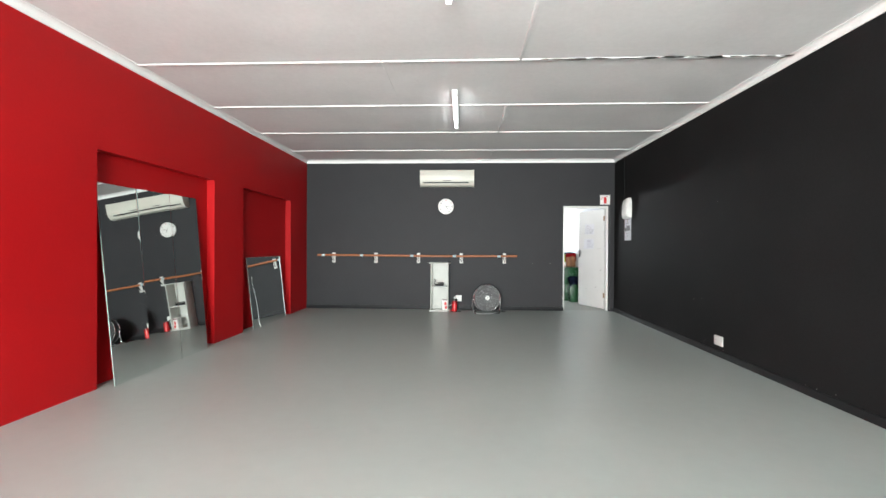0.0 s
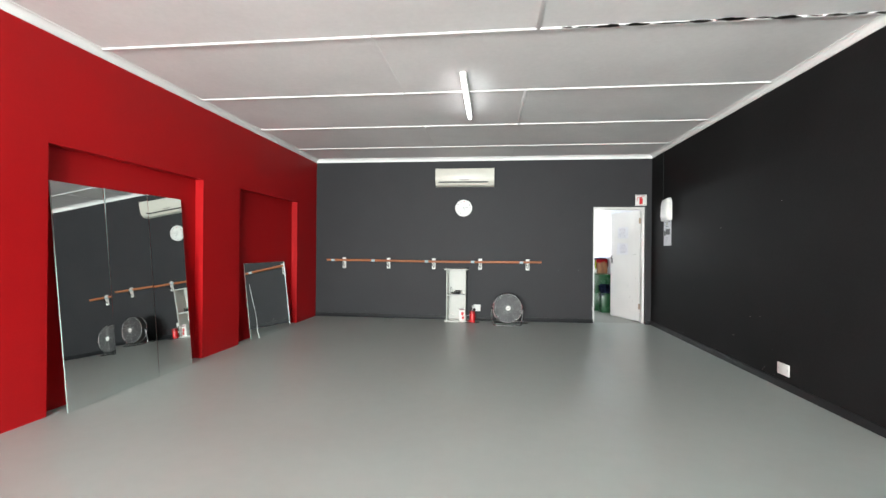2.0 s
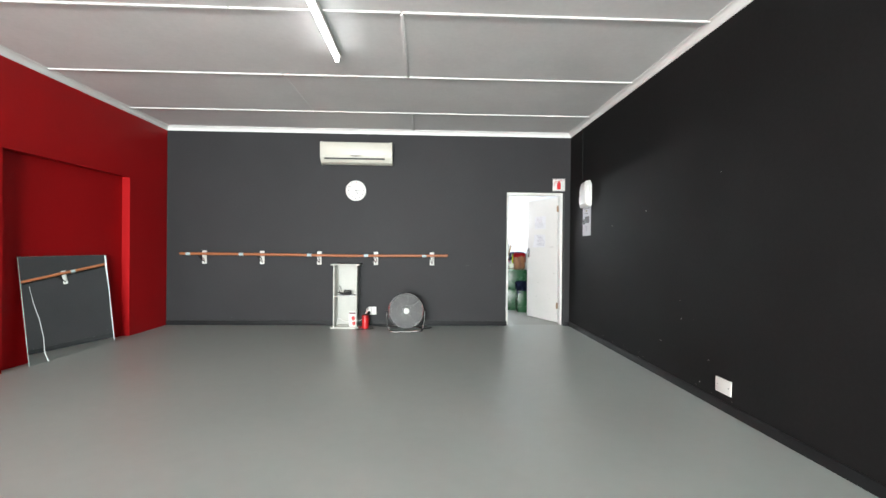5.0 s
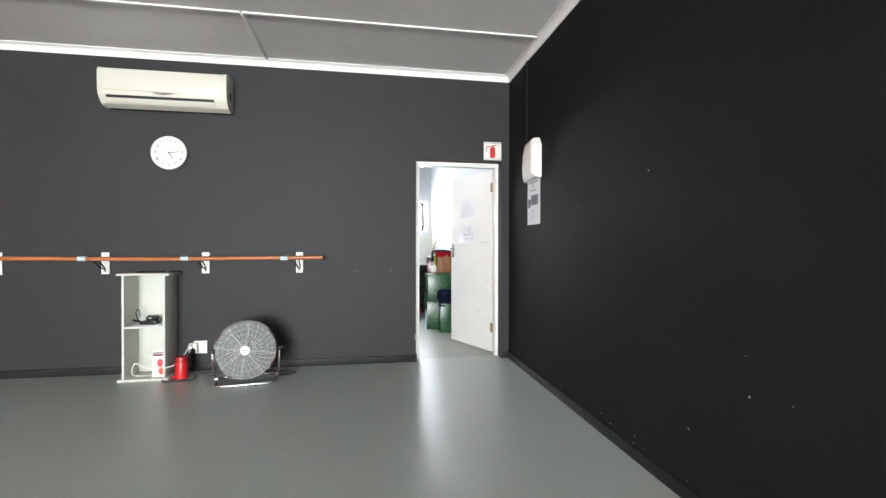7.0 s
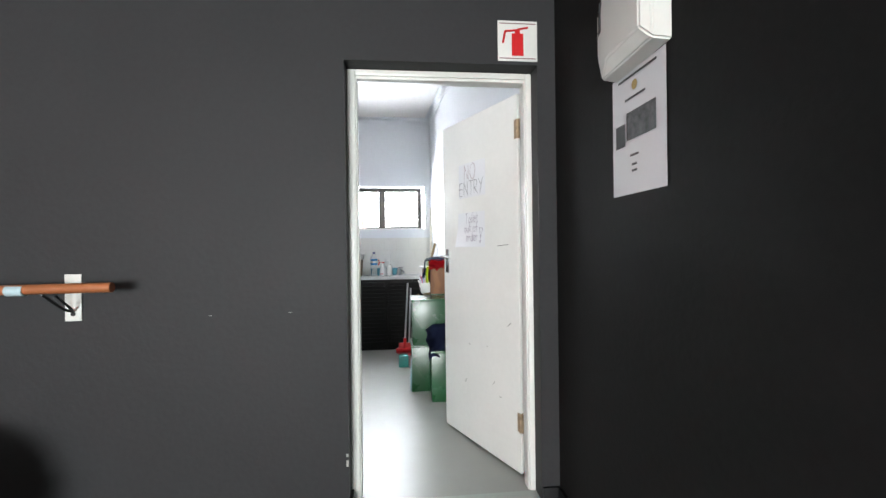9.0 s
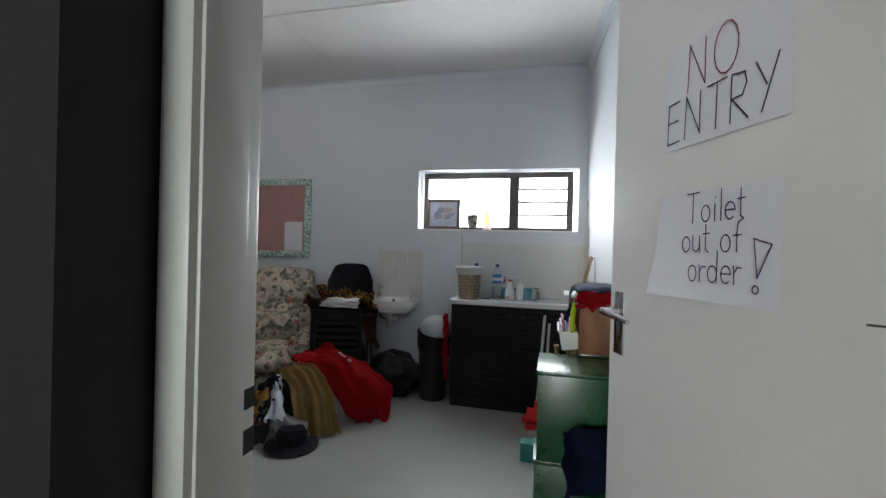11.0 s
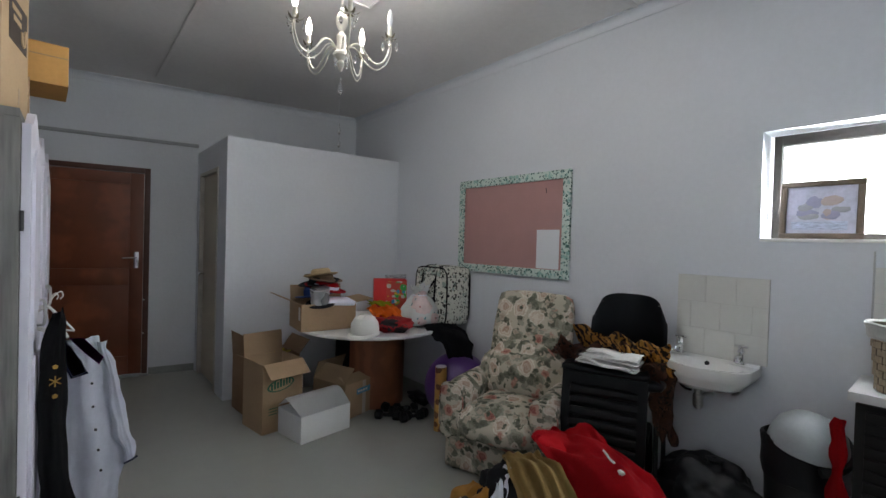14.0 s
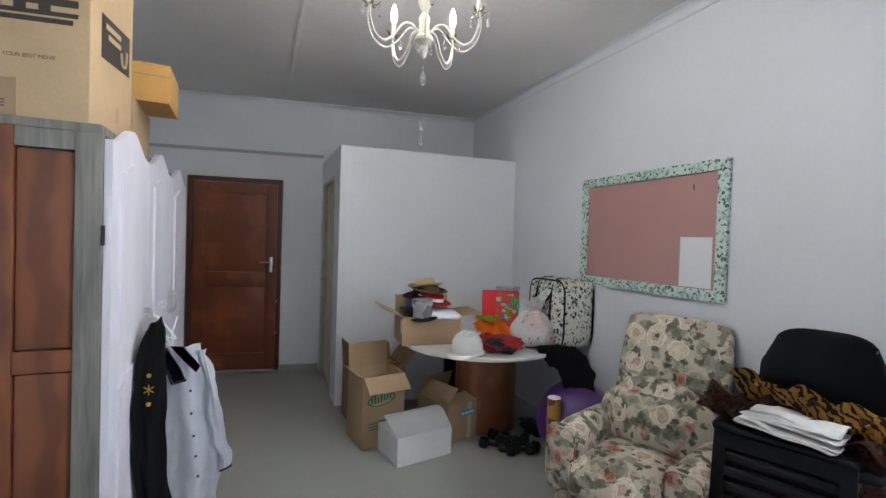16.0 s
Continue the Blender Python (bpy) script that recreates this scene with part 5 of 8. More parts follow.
part("print_lake", box((-0.11, 0.0050, 0.045), (0.10, 0.0062, 0.085)), mat("painted_lake", (0.36, 0.40, 0.52), 0.6, var=0.4, scale=30, stretch=(1, 1, 5)), pf)
single("cup", lathe([(0.0, 0), (0.034, 0), (0.038, 0.004), (0.05, 0.09), (0.052, 0.135), (0.048, 0.135), (0.045, 0.09), (0, 0.02)], seg=20), pattern("dark_diamond_print", (0.32, 0.28, 0.26), [((0.02, 0.02, 0.02), 34, 0.42, 0.6)], 0.5, 0.0), "dark patterned cup on the window sill", "cup", pose(-0.345, FY - 0.05, WZ0 + 0.0045))
vb = thing("bottle_vase", "slim yellow and pink glass bottle on the window sill", "bottle", pose(-0.215, FY - 0.045, WZ0 + 0.0045))
part("lower_glass", lathe([(0.0, 0), (0.036, 0), (0.04, 0.01), (0.036, 0.03), (0.03, 0.05)], seg=18), frosted("pink_glass", (0.96, 0.80, 0.78)), vb)
part("upper_glass", lathe([(0.03, 0.05), (0.034, 0.08), (0.03, 0.12), (0.014, 0.16), (0.009, 0.20), (0.011, 0.24), (0, 0.241)], seg=18), frosted("yellow_green_glass", (0.90, 0.93, 0.45)), vb)

# ---- pinboard ----
pb = thing("pinboard", "pink felt pinboard in a green leaf patterned frame", "pinboard", pose(-2.518, YN, 1.165))
W2, H2, FW = 0.57, 0.778, 0.062
part("felt", box((-W2 + 0.05, -0.012, 0.05), (W2 - 0.05, -0.002, H2 - 0.05)), PINK, pb)
for lo, hi in (((-W2, -0.026, 0), (W2, -0.001, FW)), ((-W2, -0.026, H2 - FW), (W2, -0.001, H2)), ((-W2, -0.026, FW), (-W2 + FW, -0.001, H2 - FW)), ((W2 - FW, -0.026, FW), (W2, -0.001, H2 - FW))):
    part("frame_side", box(lo, hi, 0.004), FRAMEP, pb, "leaf patterned frame side")
p = part("paper", sheet(0.20, 0.285, 0.004), PAPER, pb, "blank white paper")
p.matrix_basis = pose(0.285, -0.0125, 0.068)
part("pin", cyl((0.36, -0.012, 0.62), (0.358, -0.016, 0.655), 0.003, seg=6), INKB, pb)

# ---- tiles behind the counter and the basin ----
def tiles(name, x0, x1, z0, z1, s, shift, label):
    """Square tiles in running rows, each a piece of its own, on a bed of grout."""
    bed = setting(name, box((x0, YN - 0.008, z0), (x1, YN - 0.0005, z1)), GROUT, label, "tiles")
    cache = {}
    z, r = z1, 0
    while z > z0 + 0.01:
        zb = max(z - s, z0)
        x = x0 + (-(s * 0.5) if (r % 2) and shift else 0)
        while x < x1 - 0.004:
            a, c = max(x, x0) + 0.0012, min(x + s, x1) - 0.0012
            if c - a > 0.012:
                key = (round(c - a, 3), round(z - zb, 3))
                if key not in cache:
                    cache[key] = mesh_of(box((0, -0.0055, 0), (c - a, 0, z - zb - 0.0024), 0.0012), "tile", TILE, False)
                o = new("tile", cache[key])
                o.parent = bed
                o.location = (a, YN - 0.0078 - 0.0004 * rng.random(), zb + 0.0012)
            x += s
        z -= s
        r += 1
    return bed


tiles("trim_tiles_counter", -0.418, 0.635, 0.885, 1.350, 0.155, True, "glazed white wall tiles behind the counter")
tiles("trim_tiles_basin", -1.222, -0.790, 0.83, 1.266, 0.145, True, "glazed white wall tiles above the basin")
single("conduit", box((-0.425, YN - 0.014, 1.12), (-0.419, YN - 0.0005, 1.42), 0.002), mat("pale_grey", (0.45, 0.45, 0.45), 0.5), "thin grey cable conduit on the wall", "conduit")

# ---- wash basin ----
wb = thing("wash_basin", "white ceramic wall basin with two chrome taps", "basin", pose(-1.035, 3.632, 0.82))
b = bmesh.new()
nx, ny = 24, 14
BW, BD = 0.222, 0.29
grid = []
for j in range(ny + 1):
    row = []
    for i in range(nx + 1):
        u, v = -1 + 2 * i / nx, j / ny
        half = BW * (1 - 0.28 * max(0, v - 0.55) ** 2 * 4)
        y = -0.002 - v * BD * (1 - 0.16 * u * u * (v > 0.5) * (v - 0.5) * 2)
        r = math.hypot(u * 1.18, (v - 0.56) * 2.55)
        z = -0.09 * max(0, 1 - r ** 3) if r < 1 else 0.0
        if v < 0.12:
            z += 0.012
        row.append(b.verts.new((u * half, y, z)))
    grid.append(row)
for j in range(ny):
    for i in range(nx):
        b.faces.new((grid[j][i], grid[j][i + 1], grid[j + 1][i + 1], grid[j + 1][i]))
bmesh.ops.recalc_face_normals(b, faces=b.faces)
low = []
edge = [grid[0][i] for i in range(nx + 1)] + [grid[j][nx] for j in range(1, ny + 1)] + [grid[ny][i] for i in range(nx - 1, -1, -1)] + [grid[j][0] for j in range(ny - 1, 0, -1)]
prev = edge
for dz, k in ((-0.04, 1.0), (-0.062, 0.95), (-0.10, 0.80), (-0.125, 0.50)):
    cur = [b.verts.new((v.co.x * k, -0.15 + (v.co.y + 0.15) * (k if v.co.y < -0.15 else 1), dz)) for v in edge]
    for i in range(len(edge)):
        b.faces.new((prev[i], prev[(i + 1) % len(edge)], cur[(i + 1) % len(edge)], cur[i]))
    prev = cur
b.faces.new(prev)
part("bowl", b, CERAM, wb)
for s in (-1, 1):
    tp = part("tap", lathe([(0.022, 0), (0.022, 0.008), (0.014, 0.014), (0.013, 0.05), (0.018, 0.058), (0.014, 0.07), (0.008, 0.085), (0, 0.086)], (s * 0.145, -0.055, 0.012), 16), CHROME, wb, "chrome pillar tap")
    part("spout", tube(curve_pts([(s * 0.145, -0.06, 0.05), (s * 0.145, -0.10, 0.056), (s * 0.145, -0.125, 0.045), (s * 0.145, -0.13, 0.03)], 12), 0.010, 10), CHROME, tp)
    for k in range(2):
        part("cross_handle", cyl((s * 0.145 - 0.03 * math.cos(k * 1.57), -0.055 - 0.03 * math.sin(k * 1.57), 0.10), (s * 0.145 + 0.03 * math.cos(k * 1.57), -0.055 + 0.03 * math.sin(k * 1.57), 0.10), 0.006, seg=8), CHROME, tp)
part("overflow", cyl((0.0, -0.076, -0.012), (0.0, -0.085, -0.014), 0.011, seg=12), BLACKP, wb, "dark overflow hole")
part("waste", cyl((0, -0.185, -0.092), (0, -0.185, -0.086), 0.022, seg=14), CHROME, wb)
tr = lathe([(0.018, -0.165), (0.018, -0.20), (0.024, -0.205), (0.024, -0.26), (0.016, -0.275), (0, -0.276)], (0, -0.185, 0.045), 16)
bm_tube(tr, curve_pts([(0, -0.185, -0.185), (0, -0.10, -0.18), (0, 0.0, -0.195)], 8), 0.014, 10)
part("waste_trap", tr, STEEL, wb, "dull chrome bottle trap")
part("supply_pipe", tube(curve_pts([(-0.145, -0.055, -0.05), (-0.15, -0.06, -0.14), (-0.13, -0.02, -0.19), (-0.1, 0.0, -0.2)], 12), 0.007, 8), BLACKP, wb)
part("supply_pipe", tube(curve_pts([(0.145, -0.055, -0.05), (0.15, -0.06, -0.12), (0.12, -0.02, -0.16), (0.1, 0.0, -0.17)], 12), 0.007, 8), STEEL, wb)

# ---- counter with its slatted doors, worktop and sink ----
CX0, CX1, CY0, CTZ = -0.432, 0.655, 3.262, 0.88
unit = thing("counter_unit", "black slatted counter unit under the window", "cabinet", pose(0, 0, 0))
part("body", box((CX0 + 0.01, CY0 + 0.03, 0.0), (CX1 - 0.03, YN - 0.01, CTZ - 0.036)), BLACKW, unit)
for dx0, dx1 in ((CX0 + 0.008, 0.085), (0.095, CX1 - 0.045)):
    dr_ = part("door", box((dx0, CY0 + 0.012, 0.03), (dx1, CY0 + 0.028, CTZ - 0.045), 0.002), BLACKW, unit, "black door with narrow slats")
    for k in range(17):
        z = 0.065 + k * 0.0445
        part("slat", box((dx0 + 0.03, CY0 + 0.001, z), (dx1 - 0.03, CY0 + 0.014, z + 0.037), 0.003, pose(0, 0, 0, 8, 0, 0)), BLACKW, dr_)
    part("knob", lathe([(0.006, 0), (0.006, 0.012), (0.012, 0.018), (0.010, 0.026), (0, 0.027)], seg=12), BLACKP, dr_).matrix_basis = pose(0.16 if dx0 > 0 else 0.055, CY0 + 0.002, CTZ - 0.11, 90, 0, 0)
SX0, SX1, SY0, SY1 = 0.20, 0.60, 3.36, 3.575
wt = thing("worktop", "white worktop with an inset steel sink", "worktop", pose(0, 0, 0))
b = bmesh.new()
for lo, hi in (((CX0 - 0.012, CY0 - 0.012, CTZ - 0.034), (SX0, YN - 0.009, CTZ)), ((SX1, CY0 - 0.012, CTZ - 0.034), (CX1 - 0.008, YN - 0.009, CTZ)), ((SX0, CY0 - 0.012, CTZ - 0.034), (SX1, SY0, CTZ)), ((SX0, SY1, CTZ - 0.034), (SX1, YN - 0.009, CTZ))):
    bm_box(b, lo, hi, 0.0)
part("slab", b, WORKT, wt)
b = bmesh.new()
rim = []
for s_, z in ((0.018, 0.003), (0.0, 0.003), (-0.012, -0.012), (-0.02, -0.12), (-0.05, -0.135)):
    ring = []
    for k in range(32):
        a = 2 * math.pi * k / 32
        cx, cy, hx, hy = (SX0 + SX1) / 2, (SY0 + SY1) / 2, (SX1 - SX0) / 2 + s_, (SY1 - SY0) / 2 + s_
        ca, sa = math.cos(a), math.sin(a)
        ring.append(b.verts.new((cx + hx * math.copysign(abs(ca) ** 0.45, ca), cy + hy * math.copysign(abs(sa) ** 0.45, sa), CTZ + z)))
    rim.append(ring)
for r0, r1 in zip(rim, rim[1:]):
    for k in range(32):
        b.faces.new((r0[k], r0[(k + 1) % 32], r1[(k + 1) % 32], r1[k]))
b.faces.new(rim[-1])
part("sink", b, STEEL, wt, "stainless steel sink bowl")
for x in (0.25, 0.56):
    tp = part("tap", lathe([(0.022, 0), (0.02, 0.01), (0.013, 0.02), (0.012, 0.06), (0.017, 0.07), (0.01, 0.085), (0, 0.087)], (x, 3.598, CTZ), 14), CHROME, wt, "chrome sink tap")
    part("spout", tube(curve_pts([(x, 3.59, CTZ + 0.045), (x + 0.02, 3.55, CTZ + 0.055), (x + 0.04, 3.51, CTZ + 0.04), (x + 0.042, 3.505, CTZ + 0.025)], 12), 0.010, 10), CHROME, tp)
    part("cross_handle", cyl((x - 0.03, 3.598, CTZ + 0.095), (x + 0.03, 3.598, CTZ + 0.095), 0.006, seg=8), CHROME, tp)

# ---- brown door in the west wall ----
ANG = math.degrees(math.atan(0.165))
bd = thing("door_2", "closed red-brown panelled wooden door", "door", pose(wall_w(BY1), BY1, 0, 0, 0, -90 - ANG))
tagged(bd, kind="structure")
# x runs from the latch side towards the hinge side, the room is at +y
DW = (BY1 - BY0) / math.cos(radians(ANG))
for lo, hi in (((0.002, -0.12, 0), (0.05, 0.012, BDH - 0.002)), ((DW - 0.05, -0.12, 0), (DW - 0.002, 0.012, BDH - 0.002)), ((0.05, -0.12, BDH - 0.05), (DW - 0.05, 0.012, BDH - 0.002))):
    part("frame_side", box(lo, hi, 0.004), mat("dark_brown_frame", (0.07, 0.022, 0.012), 0.45, var=0.2, scale=8), bd)
L0, L1, LT = 0.054, DW - 0.054, BDH - 0.056
for lo, hi in (((L0, -0.055, 0.02), (L0 + 0.11, -0.012, LT)), ((L1 - 0.11, -0.055, 0.02), (L1, -0.012, LT)), ((L0 + 0.11, -0.055, LT - 0.11), (L1 - 0.11, -0.012, LT)), ((L0 + 0.11, -0.055, 0.90), (L1 - 0.11, -0.012, 1.06)), ((L0 + 0.11, -0.055, 0.02), (L1 - 0.11, -0.012, 0.20))):
    part("door_rail", box(lo, hi, 0.004), BROWNW, bd)
for z0, z1 in ((0.2, 0.9), (1.06, LT - 0.11)):
    part("door_panel", box((L0 + 0.108, -0.045, z0 - 0.002), (L1 - 0.108, -0.028, z1 + 0.002), 0.004), BROWNW, bd)
dh = part("door_handle", box((L0 + 0.035, -0.012, 1.06), (L0 + 0.075, -0.006, 1.22), 0.002), CHROME, bd, "chrome lever handle")
part("lever", tube(curve_pts([(L0 + 0.055, -0.006, 1.165), (L0 + 0.055, 0.035, 1.165), (L0 + 0.07, 0.042, 1.165), (L0 + 0.16, 0.04, 1.16)], 14), 0.009, 8), CHROME, dh)
for z in (0.42, 0.75):
    part("bolt_mark", cyl((0.04, 0.012, z), (0.04, 0.0145, z), 0.008, seg=8), CHIP, bd)
setting("trim_ledge", prism([(wall_w(0.23), 0.23), (wall_w(0.23) + 0.022, 0.23), (wall_w(1.964) + 0.022, 1.964), (wall_w(1.964), 1.964)], 2.305, 2.335), mat("grey_rail_paint", (0.34, 0.35, 0.37), 0.6), "thin grey painted rail along the wall", "rail")
setting("baseboard_office", prism([(wall_w(BY1 + 0.005), BY1 + 0.005), (wall_w(BY1 + 0.005) + 0.012, BY1 + 0.005), (wall_w(1.96) + 0.012, 1.96), (wall_w(1.96), 1.96)], 0, 0.07), DIRTY, "grey scuffed skirting strip", "skirting")
setting("door_sill", prism([(wall_w(BY0), BY0), (wall_w(BY0) + 0.05, BY0), (wall_w(BY1) + 0.05, BY1), (wall_w(BY1), BY1)], 0, 0.02), mat("grey_stone_sill", (0.24, 0.25, 0.25), 0.8), "worn grey door sill", "sill")
# cubicle door, closed in its pale frame
cd = thing("door_3", "narrow cream painted cubicle door with a pale frame", "door", pose(PXA - 0.98, PYA, 0))
tagged(cd, kind="structure")
CRM = mat("cream_door_paint", (0.50, 0.44, 0.34), 0.5, var=0.08)
part("leaf", box((0.032, 0.03, 0.01), (0.678, 0.065, 1.985), 0.002), CRM, cd)
for lo, hi in (((0.001, -0.008, 0), (0.031, 0.088, 2.018)), ((0.679, -0.008, 0), (0.709, 0.088, 2.018)), ((0.031, -0.008, 1.988), (0.679, 0.088, 2.018))):
    part("frame_side", box(lo, hi, 0.003), mat("pale_wood_frame", (0.48, 0.45, 0.40), 0.6, var=0.15, scale=10), cd)
part("door_handle", lathe([(0.008, 0), (0.008, 0.03), (0.02, 0.04), (0.016, 0.055), (0, 0.056)], seg=14), CHROME, cd).matrix_basis = pose(0.09, 0.03, 1.02, 90, 0, 0)

# ---- wardrobe and the cartons on it ----
wd = thing("wardrobe", "old wardrobe with lilac-white arched doors and brown side panels", "wardrobe", pose(-2.235, 0.832, 0))
WDL, WDD, WDH = 1.74, 0.60, 1.815
part("carcass", box((-WDL, -WDD, 0.06), (-0.032, -0.03, WDH - 0.03)), GREYW, wd)
part("top_board", box((-WDL, -WDD, WDH - 0.03), (0.0, -0.002, WDH), 0.003), GREYW, wd)
part("plinth", box((-WDL, -WDD, 0), (-0.01, -0.04, 0.06)), GREYW, wd)
for y0, y1 in ((-0.075, 0.0), (-WDD, -WDD + 0.07), (-0.29, -0.235)):
    part("side_stile", box((-0.03, y0, 0.0), (0.002, y1, WDH - 0.031), 0.003), GREYW if y0 > -0.1 or y0 < -0.5 else PANELW, wd)
for z0, z1, mm in ((WDH - 0.095, WDH - 0.031, GREYW), (0.97, 1.045, PANELW), (0.0, 0.10, GREYW)):
    for y0, y1 in ((-0.234, -0.0755), (-WDD + 0.0705, -0.2905)):
        part("side_rail", box((-0.03, y0, z0), (0.0, y1, z1), 0.003), mm, wd)
for y0, y1 in ((-0.232, -0.078), (-WDD + 0.073, -0.293)):
    for z0, z1 in ((0.105, 0.965), (1.05, WDH - 0.10)):
        part("side_panel", box((-0.03, y0, z0), (-0.010, y1, z1), 0.004), PANELW, wd, "brown wooden side panel")
for k in range(3):
    xa, xb = -0.565 * (k + 1) - 0.012, -0.565 * k - 0.016
    w = xb - xa
    b = bmesh.new()
    n = 14
    top = [(xa + w * i / n, WDH - 0.045 + 0.085 * (0.5 - 0.5 * math.cos(2 * math.pi * i / n)) ** 1.3) for i in range(n + 1)]
    fr = [b.verts.new((x, 0.026, z)) for x, z in [(xa, 0.05)] + top + [(xb, 0.05)]]
    bk = [b.verts.new((x, 0.002, z)) for x, z in [(xa, 0.05)] + top + [(xb, 0.05)]]
    b.faces.new(fr)
    b.faces.new(bk[::-1])
    for i in range(len(fr)):
        b.faces.new((fr[i], bk[i], bk[(i + 1) % len(fr)], fr[(i + 1) % len(fr)]))
    dd = part("door", b, LILAC, wd, "lilac-white painted door with an arched top")
    # raised fields with curved edges
    for z0, z1, up in ((0.14, 0.86, 0.0), (1.02, WDH - 0.14, 1.0)):
        f = bmesh.new()
        ring = [(xa + 0.09, z0 + (0.07 if up else 0))] + [(xa + 0.09 + (w - 0.18) * i / n, z0 + (0.07 * (1 - i / n) * 1.0 if up else 0)) for i in range(1, n)] + [(xb - 0.09, z0)]
        ring += [(xb - 0.09, z1)] + [(xb - 0.09 - (w - 0.18) * i / n, z1 + 0.055 * (0.5 - 0.5 * math.cos(2 * math.pi * i / n))) for i in range(1, n)] + [(xa + 0.09, z1)]
        f.faces.new([f.verts.new((x, 0.026, z)) for x, z in ring])
        r = bmesh.ops.extrude_face_region(f, geom=f.faces[:])
        bmesh.ops.translate(f, verts=[v for v in r["geom"] if isinstance(v, bmesh.types.BMVert)], vec=(0, 0.009, 0))
        bmesh.ops.bevel(f, geom=[e for e in f.edges if all(v.co.y > 0.03 for v in e.verts)], offset=0.008, segments=2, affect="EDGES")
        part("raised_field", f, LILAC, dd)
    part("handle", tube(curve_pts([(xb - 0.045 if k == 2 else xa + 0.045, 0.026, 0.99), (xb - 0.045 if k == 2 else xa + 0.045, 0.05, 1.0), (xb - 0.045 if k == 2 else xa + 0.045, 0.05, 1.09), (xb - 0.045 if k == 2 else xa + 0.045, 0.026, 1.10)], 14), 0.006, 8), STEEL, dd)
for z in (0.42, 1.40):
    part("hinge", cyl((0.004, 0.006, z), (0.004, 0.006, z + 0.07), 0.006, seg=8), BLACKP, wd)

big = carton("moving_carton", 0.34, 0.54, 0.64, pose(-2.489, 0.535, WDH + 0.0005, 0, 0, -8), "large brown moving carton with dark print on the wardrobe", CARD2, closed=True)
INKD = mat("dark_brown_print", (0.045, 0.035, 0.03), 0.8)
for y0, y1, z0, z1 in ((-0.22, 0.235, 0.395, 0.42), (-0.22, 0.235, 0.36, 0.375), (0.00, 0.22, 0.335, 0.352)):
    part("print_bar", box((0.170, y0, z0), (0.1712, y1, z1)), INKD, big)
for k, y in enumerate((-0.08, -0.02, 0.05, 0.12)):
    part("print_bar", box((0.1705, y, 0.372), (0.1716, y + 0.035, 0.455 if k % 2 else 0.43), 0.0), INKD, big)
text("YOUR BEST MOVE", 0.0185, pose(0.1703, 0.02, 0.212, 90, 0, 90), INKD, big)
part("tape", box((0.1702, 0.005, 0.0), (0.1714, 0.06, 0.14)), mat("parcel_tape", (0.28, 0.19, 0.10), 0.35), big)
for y in (0.012, 0.022, 0.032):
    part("print_bar", box((0.1718, -0.06, 0.03 + y), (0.1724, 0.03, 0.034 + y)), INKD, big)
part("print_panel", box((-0.14, 0.270, 0.27), (0.09, 0.2712, 0.43), 0, pose(0, 0, 0, 0, 0, 0)), INKD, big, "dark printed panel")
for z, x0_, x1_ in ((0.385, -0.06, 0.06), (0.35, -0.06, 0.04)):
    part("print_bar", box((x0_, 0.2712, z), (x1_, 0.2722, z + 0.02)), CARD2, big)
part("print_bar", tube(curve_pts([(-0.06, 0.2716, 0.34), (-0.07, 0.2716, 0.30), (-0.10, 0.2716, 0.30), (-0.11, 0.2716, 0.36)], 12), 0.006, 6), CARD2, big)
part("hand_hole", box((-0.05, 0.2703, 0.06), (-0.035, 0.2712, 0.12)), mat("parcel_tape", (0.28, 0.19, 0.10), 0.35), big)
lowc = carton("carton", 0.42, 0.40, 0.205, pose(-2.83, 0.62, WDH + 0.0005, 0, 0, 3), "brown cardboard carton lying on the wardrobe", CARD, closed=True)
upc = carton("long_carton", 0.30, 0.46, 0.165, pose(-2.84, 0.715, WDH + 0.213, 0, 0, 2), "flat orange-brown carton jutting over the wardrobe edge", CARDO, closed=True, tape=False)
part("lid_joint", box((-0.151, -0.231, 0.115), (0.151, 0.231, 0.119)), mat("parcel_tape", (0.28, 0.19, 0.10), 0.35), upc)
b = cloth([(-0.1, 0.0, 0.12), (0.16, 0.0, 0.12), (0.16, 0.22, 0.0), (-0.1, 0.22, 0.0)], 10, 0.01, 2, 0, 5, floor=0.0)
single("plastic_wrap", b, CLEAR, "crumpled clear plastic on the wardrobe top", "plastic wrap", pose(-3.30, 0.58, WDH + 0.001))


# ---- clothes that hang from the wardrobe door ----
def hanger(m, label):
    t = thing("coat_hanger", label, "hanger", m)
    part("hook", tube(curve_pts([(0, 0, 0), (0, 0.0, 0.05), (0.02, 0, 0.085), (0.045, 0, 0.07), (0.04, 0, 0.05)], 18), 0.0035, 8), WHITEP, t)
    part("bar", tube(curve_pts([(-0.20, 0, -0.115), (-0.10, 0, -0.05), (0, 0, 0), (0.10, 0, -0.05), (0.20, 0, -0.115)], 24), 0.006, 8), WHITEP, t)
    part("lower_bar", tube([(-0.20, 0, -0.115), (0.20, 0, -0.115)], 0.005, 8), WHITEP, t)
    return t


